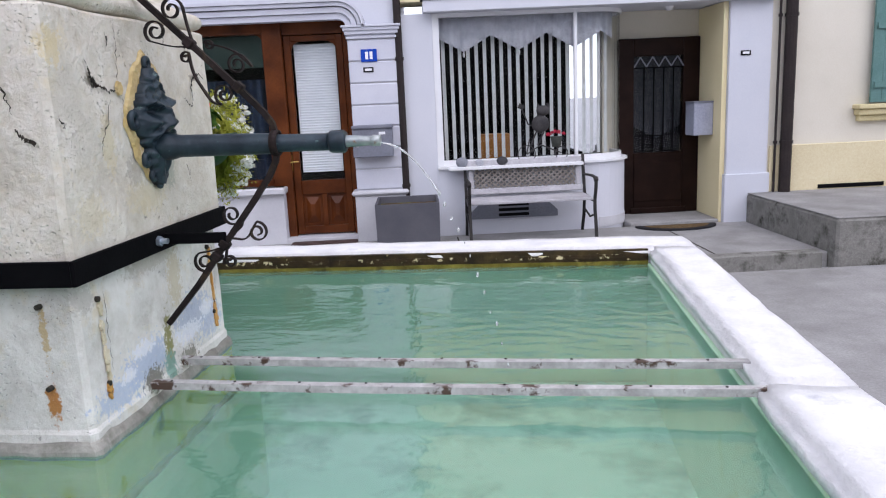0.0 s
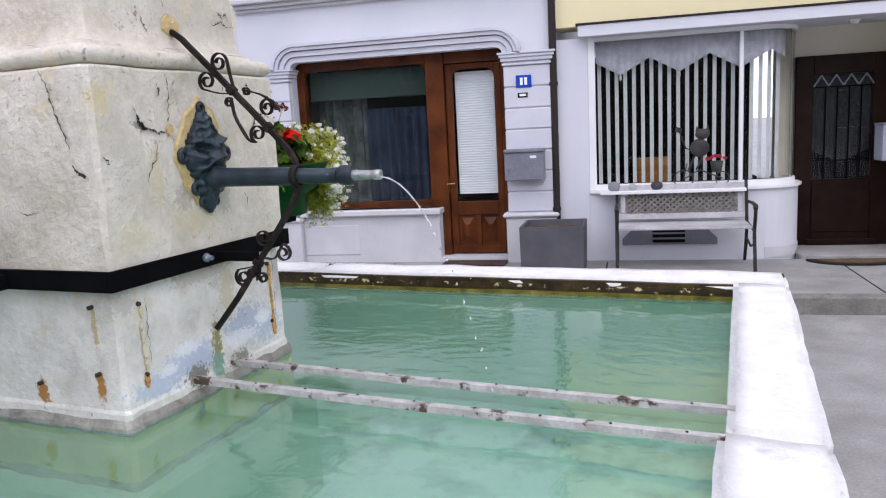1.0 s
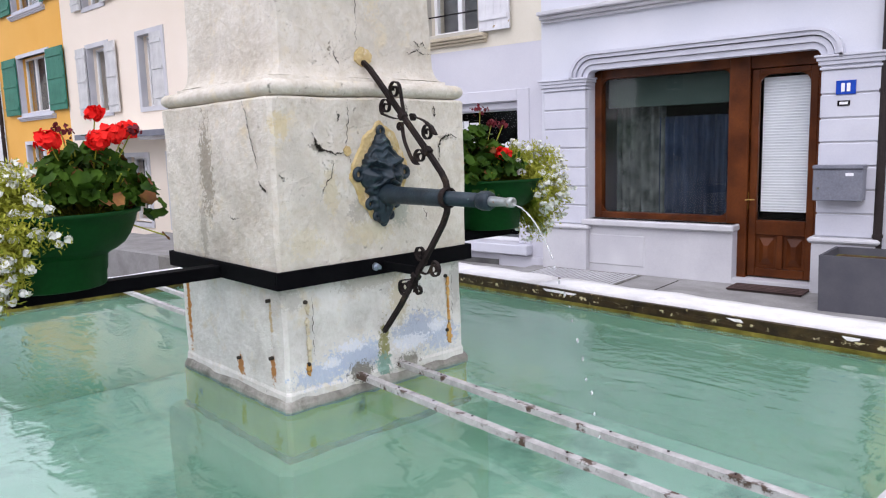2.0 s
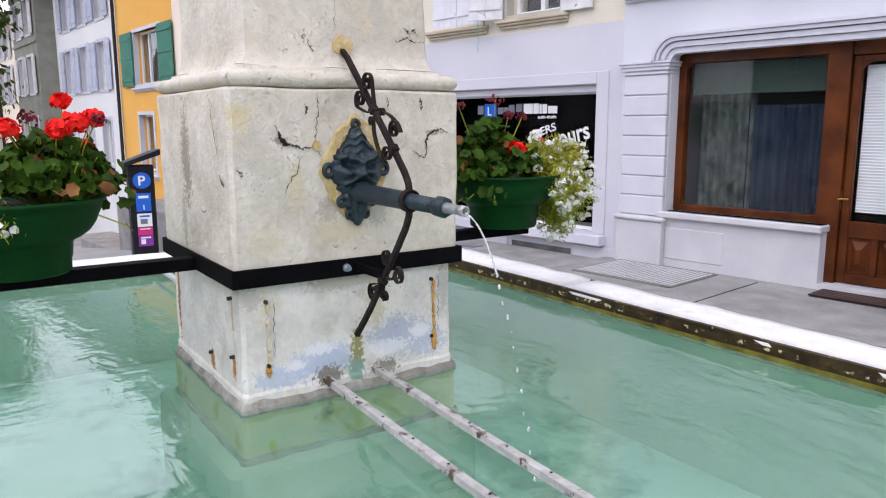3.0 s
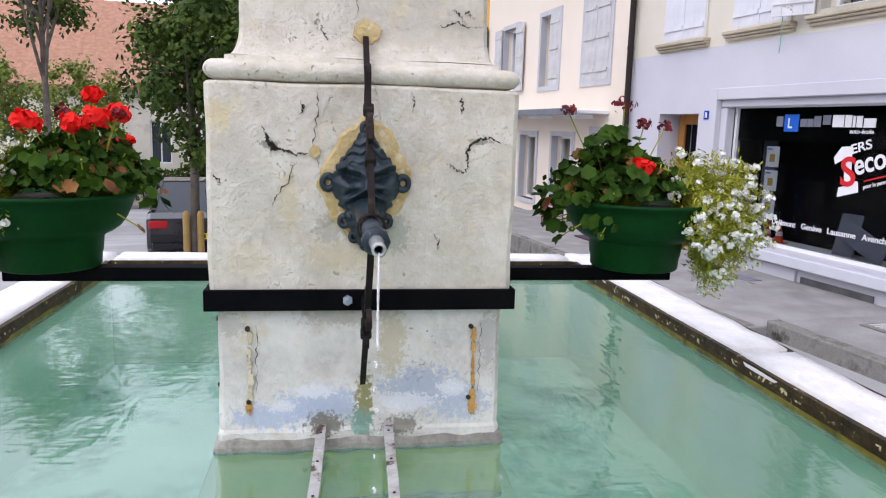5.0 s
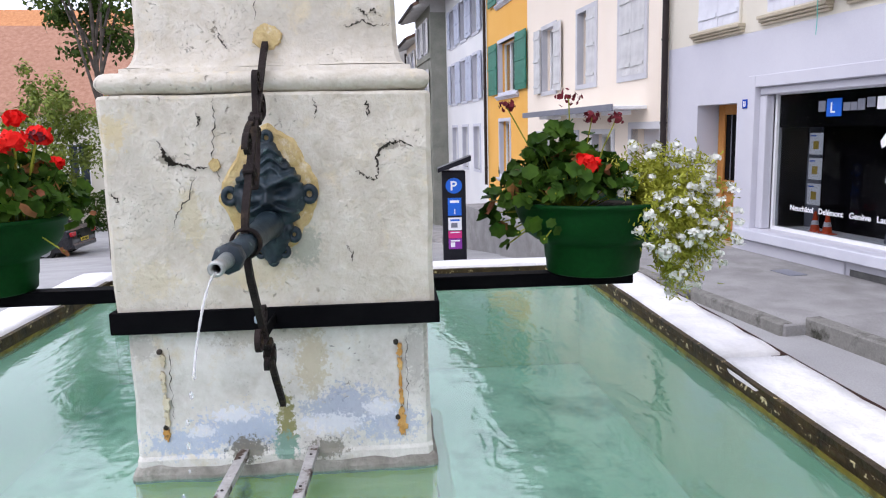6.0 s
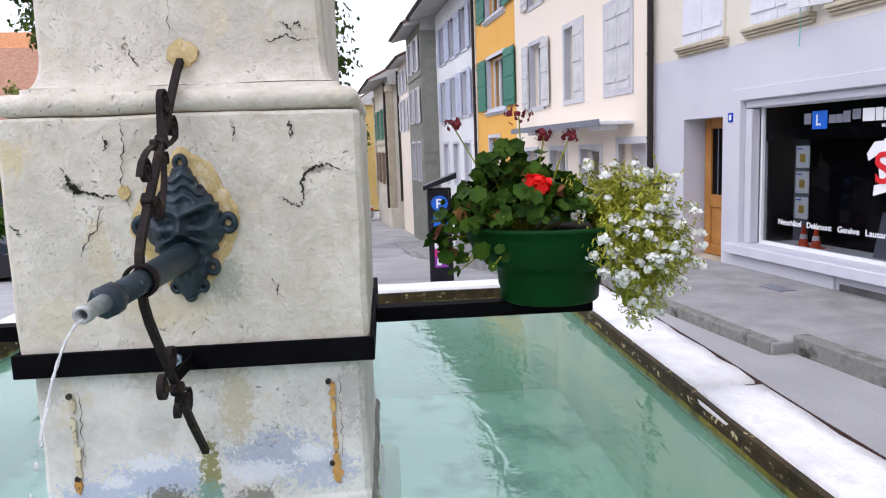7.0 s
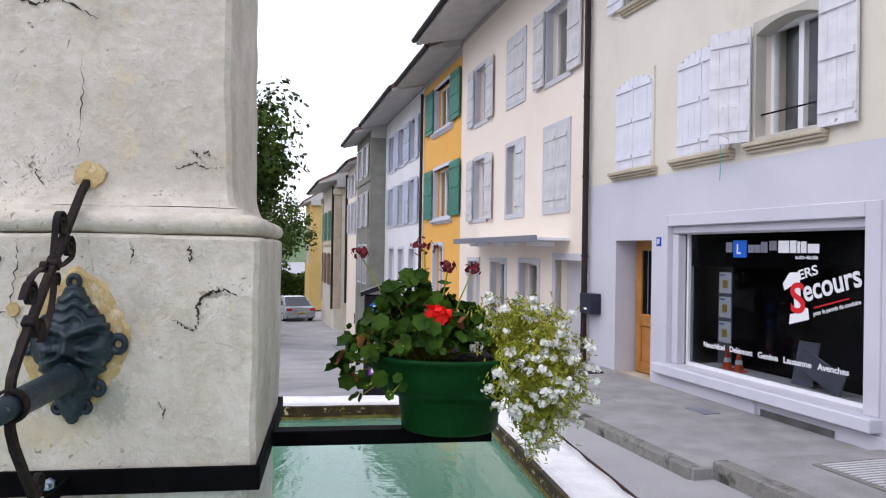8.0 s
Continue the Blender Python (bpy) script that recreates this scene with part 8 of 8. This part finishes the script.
def tree(x, y, height, crown_r, crown_z, seed, label, leaves=5200, leaf=0.13, trunk=0.13, squash=1.0, material=TREE_LEAF, shift=0.0):
    rnd = random.Random(seed)
    gz = ground_z(x, y) - 0.03
    t = thing("tree", label, "tree", "trees", m=pose(x, y, gz))
    bm = bmesh.new()
    top = height * 0.55
    rod(bm, (0, 0, 0), (0.05, 0.03, top * 0.5), trunk, 12, trunk * 0.8)
    rod(bm, (0.05, 0.03, top * 0.5), (0, 0, top), trunk * 0.8, 12, trunk * 0.55)
    tips = []
    for i in range(9):
        a = 2 * math.pi * i / 9 + rnd.uniform(-0.3, 0.3)
        z0 = top * rnd.uniform(0.6, 1.0)
        e = Vector((math.cos(a) * crown_r * rnd.uniform(0.45, 0.8), shift + math.sin(a) * crown_r * rnd.uniform(0.45, 0.8), crown_z + rnd.uniform(-0.35, 0.6) * crown_r))
        m_ = Vector((0, 0, z0)).lerp(e, 0.5) + Vector((0, 0, 0.15 * crown_r))
        rod(bm, (0, 0, z0), m_, trunk * 0.42, 8, trunk * 0.28)
        rod(bm, m_, e, trunk * 0.28, 8, trunk * 0.08)
        tips.append(e)
    part("trunk", bm, BARK, t)
    bm = bmesh.new()
    clumps = []
    for _ in range(70):
        d = Vector((rnd.gauss(0, 1), rnd.gauss(0, 1), rnd.gauss(0, 1))).normalized() * rnd.uniform(0.45, 1.0)
        clumps.append((Vector((d.x * crown_r, shift + d.y * crown_r, crown_z + d.z * crown_r * squash)), crown_r * rnd.uniform(0.16, 0.34)))
    for _ in range(leaves):
        c, r = rnd.choice(clumps)
        d = Vector((rnd.gauss(0, 1), rnd.gauss(0, 1), rnd.gauss(0, 1))).normalized() * r * rnd.uniform(0.3, 1.1)
        p = c + d
        n = (d.normalized() + Vector((rnd.gauss(0, 0.5), rnd.gauss(0, 0.5), 0.5 + rnd.gauss(0, 0.4)))).normalized()
        u = n.orthogonal().normalized()
        u.rotate(Matrix.Rotation(rnd.uniform(0, 6.28), 3, n))
        v = n.cross(u)
        s = leaf * rnd.uniform(0.6, 1.3)
        bm.faces.new([bm.verts.new(p - u * s * 0.5), bm.verts.new(p + v * s * 0.32), bm.verts.new(p + u * s * 0.5 + n * s * 0.1), bm.verts.new(p - v * s * 0.32)])
    tagged(part("crown", bm, material, t), kind="stuff")
    return t


LEAF_YELLOW = mat("light_tree_leaf", (0.09, 0.14, 0.02), (0.24, 0.29, 0.05), 2, 0.6, 0.1, 20)
tree(-11.6, 1.10, 5.2, 1.62, 3.55, 21, "dark green young street tree tied between two stakes", 17000, 0.115, 0.085, 1.35, shift=0.55)
tree(-27.5, 1.6, 9.4, 2.4, 6.3, 22, "dark green street tree across the square", 9000, 0.20)
tree(-26.0, -5.8, 6.0, 1.6, 3.8, 23, "small light green tree by the parked car", 8000, 0.13, 0.07, 1.5, LEAF_YELLOW)
tree(-20.5, -2.8, 10.5, 1.75, 8.0, 24, "tall street tree with overhanging branches", 10000, 0.15, 0.11, 1.5)
tree(-24.5, -2.6, 5.2, 1.4, 3.6, 25, "small light green tree before the square's houses", 7000, 0.12, 0.06, 1.3, LEAF_YELLOW)
tree(-50.0, 5.4, 9.0, 2.6, 5.8, 26, "green tree far down the street", 3600, 0.24)
tree(-62.0, 5.2, 9.0, 3.0, 5.6, 27, "green tree at the end of the street", 3600, 0.28)
# low hedge under the trees
rnd = random.Random(9)
bm = bmesh.new()
for _ in range(9000):
    x, y, z = rnd.uniform(-34, -32.4), rnd.uniform(-9, 4.6), rnd.uniform(0, 1) ** 0.7 * 1.9
    p = Vector((x, y, ground_z(x, y) + z + 0.25 * math.sin(y * 2.3)))
    u = Vector((rnd.gauss(0, 1), rnd.gauss(0, 1), rnd.gauss(0, 1))).normalized()
    v = u.orthogonal().normalized()
    bm.faces.new([bm.verts.new(p - u * 0.09), bm.verts.new(p + v * 0.06), bm.verts.new(p + u * 0.09), bm.verts.new(p - v * 0.06)])
tagged(part("hedge", bm, TREE_LEAF), "dark green hedge along the edge of the square", "hedge", kind="stuff")
bm = bmesh.new()
for _ in range(12000):
    x, y, z = rnd.uniform(-68, -65), rnd.uniform(-4, 12.5), rnd.uniform(0, 1) ** 0.8 * 3.0
    p = Vector((x, y, ground_z(x, y) + z + 0.4 * math.sin(y * 1.3)))
    u = Vector((rnd.gauss(0, 1), rnd.gauss(0, 1), rnd.gauss(0, 1))).normalized()
    v = u.orthogonal().normalized()
    bm.faces.new([bm.verts.new(p - u * 0.16), bm.verts.new(p + v * 0.11), bm.verts.new(p + u * 0.16), bm.verts.new(p - v * 0.11)])
tagged(part("hedge", bm, TREE_LEAF), "green hedge closing the far end of the street", "hedge", kind="stuff")

# houses round the square
ROOF_BROWN = mat("red_brown_tiles", (0.31, 0.155, 0.10), (0.43, 0.24, 0.165), 5, 0.85, 0.5, 30)
ROOF_ORANGE = mat("orange_tiles", (0.44, 0.19, 0.08), (0.58, 0.28, 0.13), 5, 0.85, 0.5, 30)


def far_house(name_label, x, y, w, d, h, ridge, wall, roof_m, turn=0.0, rows=((1.0, 2.3),), cols=4):
    """A gabled house whose front faces local +x; w runs along y."""
    hs = thing("house", name_label, "house", kind="structure", m=pose(x, y, ground_z(x, y) - 0.1, 0, 0, turn))
    op = []
    for z0, z1 in rows:
        for i in range(cols):
            c = -w / 2 + w * (i + 0.5) / cols
            op.append((c - 0.45, c + 0.45, z0, z1))
    bm = pierced(-w / 2, w / 2, 0, h, 0, 0.3, op)
    bmesh.ops.rotate(bm, verts=bm.verts, matrix=Matrix.Rotation(radians(90), 3, "Z"))
    part("wall", bm, wall, hs)
    bm = bmesh.new()
    box(bm, -d, -0.31, -w / 2, w / 2, 0, h)
    g = [bm.verts.new(q) for q in ((-0.31, -w / 2, h), (-d, -w / 2, h), (-d / 2, -w / 2, ridge - 0.1), (-0.31, w / 2, h), (-d, w / 2, h), (-d / 2, w / 2, ridge - 0.1))]
    bm.faces.new(g[:3]), bm.faces.new(g[3:])
    part("wall", bm, wall, hs)
    bm = bmesh.new()
    for s in (1, -1):
        e, r = (0.5, -d / 2) if s == 1 else (-d - 0.5, -d / 2)
        q = [bm.verts.new(v) for v in ((e, -w / 2 - 0.4, h - 0.15), (e, w / 2 + 0.4, h - 0.15), (r, w / 2 + 0.4, ridge), (r, -w / 2 - 0.4, ridge))]
        t_ = [bm.verts.new((v.co.x, v.co.y, v.co.z + 0.15)) for v in q]
        bm.faces.new(q[::-1]), bm.faces.new(t_)
        for i in range(4):
            bm.faces.new((q[i], q[(i + 1) % 4], t_[(i + 1) % 4], t_[i]))
    roof = part("roof", bm, roof_m, hs)
    slope = math.hypot(d / 2 + 0.5, ridge - h + 0.15)
    ang = math.degrees(math.atan2(ridge - h + 0.15, d / 2 + 0.5))
    bm = bmesh.new()
    nrow = int(slope / 0.35)
    for i in range(nrow):
        box(bm, -0.35 * (i + 1), -0.35 * i, -w / 2 - 0.4, w / 2 + 0.4, 0.0, 0.03, pose(0.5, 0, h, 0, 0, 0) @ Matrix.Rotation(radians(ang), 4, "Y") @ pose(0, 0, 0.005, 0, -4, 0))
    part("tile_courses", bm, roof_m, roof)
    for a, b, z0, z1 in op:
        bm = bmesh.new()
        for q in ((-0.14, -0.08, a, a + 0.06, z0, z1), (-0.14, -0.08, b - 0.06, b, z0, z1), (-0.14, -0.08, a, b, z1 - 0.06, z1), (-0.14, -0.08, a, b, z0, z0 + 0.06), (-0.14, -0.08, (a + b) / 2 - 0.03, (a + b) / 2 + 0.03, z0, z1)):
            box(bm, *q)
        wn_ = part("window", bm, PLASTIC_WHITE, hs)
        boxpart("pane", (-0.115, -0.105, a + 0.05, b - 0.05, z0 + 0.05, z1 - 0.05), CAR_GLASS, wn_, bevel=0)
    return hs


h1 = far_house("long low house with red-brown tiled roof across the square", -35, -8.6, 18, 11, 5.3, 9.6, PLASTER_OLD, ROOF_BROWN, 0, ((2.0, 3.9),), 6)
boxpart("skylight", (-1.6, -0.9, -3.6, -2.9, 6.7, 6.8), WHITE_PRINT, h1, m=pose(0, 0, 0))
far_house("house with orange tiled roof rising behind the square", -53, -19, 24, 12, 9.0, 13.8, PLASTER_YELLOW, ROOF_ORANGE, 0, ((1.2, 2.8), (4.6, 6.0)), 6)
far_house("cream house with brown roof at the edge of the square", -30, -24, 10, 9, 7.0, 10.5, PLASTER_CREAM, ROOF_BROWN, 0, ((1.2, 2.8), (4.2, 5.6)), 3)
# unseen plain houses added behind the walk; the grey one keeps glass reflections dark
far_house("plain grey house added unseen behind the fountain to darken reflections", 2, -19, 34, 9, 6.8, 10.0, STONE_GREY, TILE_ROOF, 90, ((0.8, 2.4), (3.8, 5.4)), 9)
far_house("plain house added unseen to close the square to the east", 24, -4, 22, 9, 6.8, 10.0, PLASTER_OLD, TILE_ROOF, 180, ((0.8, 2.4), (3.8, 5.4)), 6)
# wooded hills on the horizon
bm = bmesh.new()
n = 90
rows = []
for i in range(n + 1):
    a = math.pi * (0.62 + 0.76 * i / n)
    hgt = 9 + 5 * noise.noise(Vector((i * 0.13, 0, 0))) + 2.5 * noise.noise(Vector((i * 0.7, 3, 0)))
    rows.append((bm.verts.new((280 * math.cos(a), 280 * math.sin(a), -6)), bm.verts.new((300 * math.cos(a), 300 * math.sin(a), hgt))))
for lo, hi in zip(rows, rows[1:]):
    bm.faces.new((lo[0], hi[0], hi[1], lo[1]))
tagged(part("backdrop", bm, mat("hazy_wooded_hill", (0.10, 0.16, 0.08), (0.16, 0.22, 0.12), 0.05, 0.9, 0, 1)), "low wooded hills far beyond the street", "hill", kind="structure")


# red metal chair before the peach house
RED_METAL = mat("red_painted_metal", (0.42, 0.07, 0.06), (0.58, 0.14, 0.11), 12, 0.5, 0.1, 80)
CX, CY, CZ = -10.0, 6.85, -0.27
chair = thing("garden_chair", "thin-legged red painted metal garden chair on the pavement", "chair")
for sx in (-0.17, 0.17):
    for sy in (-0.17, 0.17):
        bm = bmesh.new()
        rod(bm, (CX + sx * 1.25, CY + sy * 1.2, CZ), (CX + sx, CY + sy, CZ + 0.44), 0.011, 8)
        part("leg", bm, RED_METAL, chair)
bm = bmesh.new()
box(bm, CX - 0.20, CX + 0.20, CY - 0.19, CY + 0.19, CZ + 0.44, CZ + 0.465)
part("seat", soft(bm, 0.01, 2), RED_METAL, chair)
bm = bmesh.new()
arch = [Vector((CX - 0.19 * math.cos(math.pi * k / 14), CY + 0.18 + 0.03 * math.sin(math.pi * k / 14), CZ + 0.44 + 0.42 * math.sin(math.pi * k / 14))) for k in range(15)]
for a, b in zip(arch, arch[1:]):
    rod(bm, a, b + (b - a) * 0.1, 0.011, 8)
for x in (-0.09, 0.0, 0.09):
    rod(bm, (CX + x, CY + 0.185, CZ + 0.46), (CX + x, CY + 0.205, CZ + 0.46 + 0.4 * math.sqrt(1 - (x / 0.19) ** 2)), 0.007, 6)
part("backrest", bm, RED_METAL, chair)
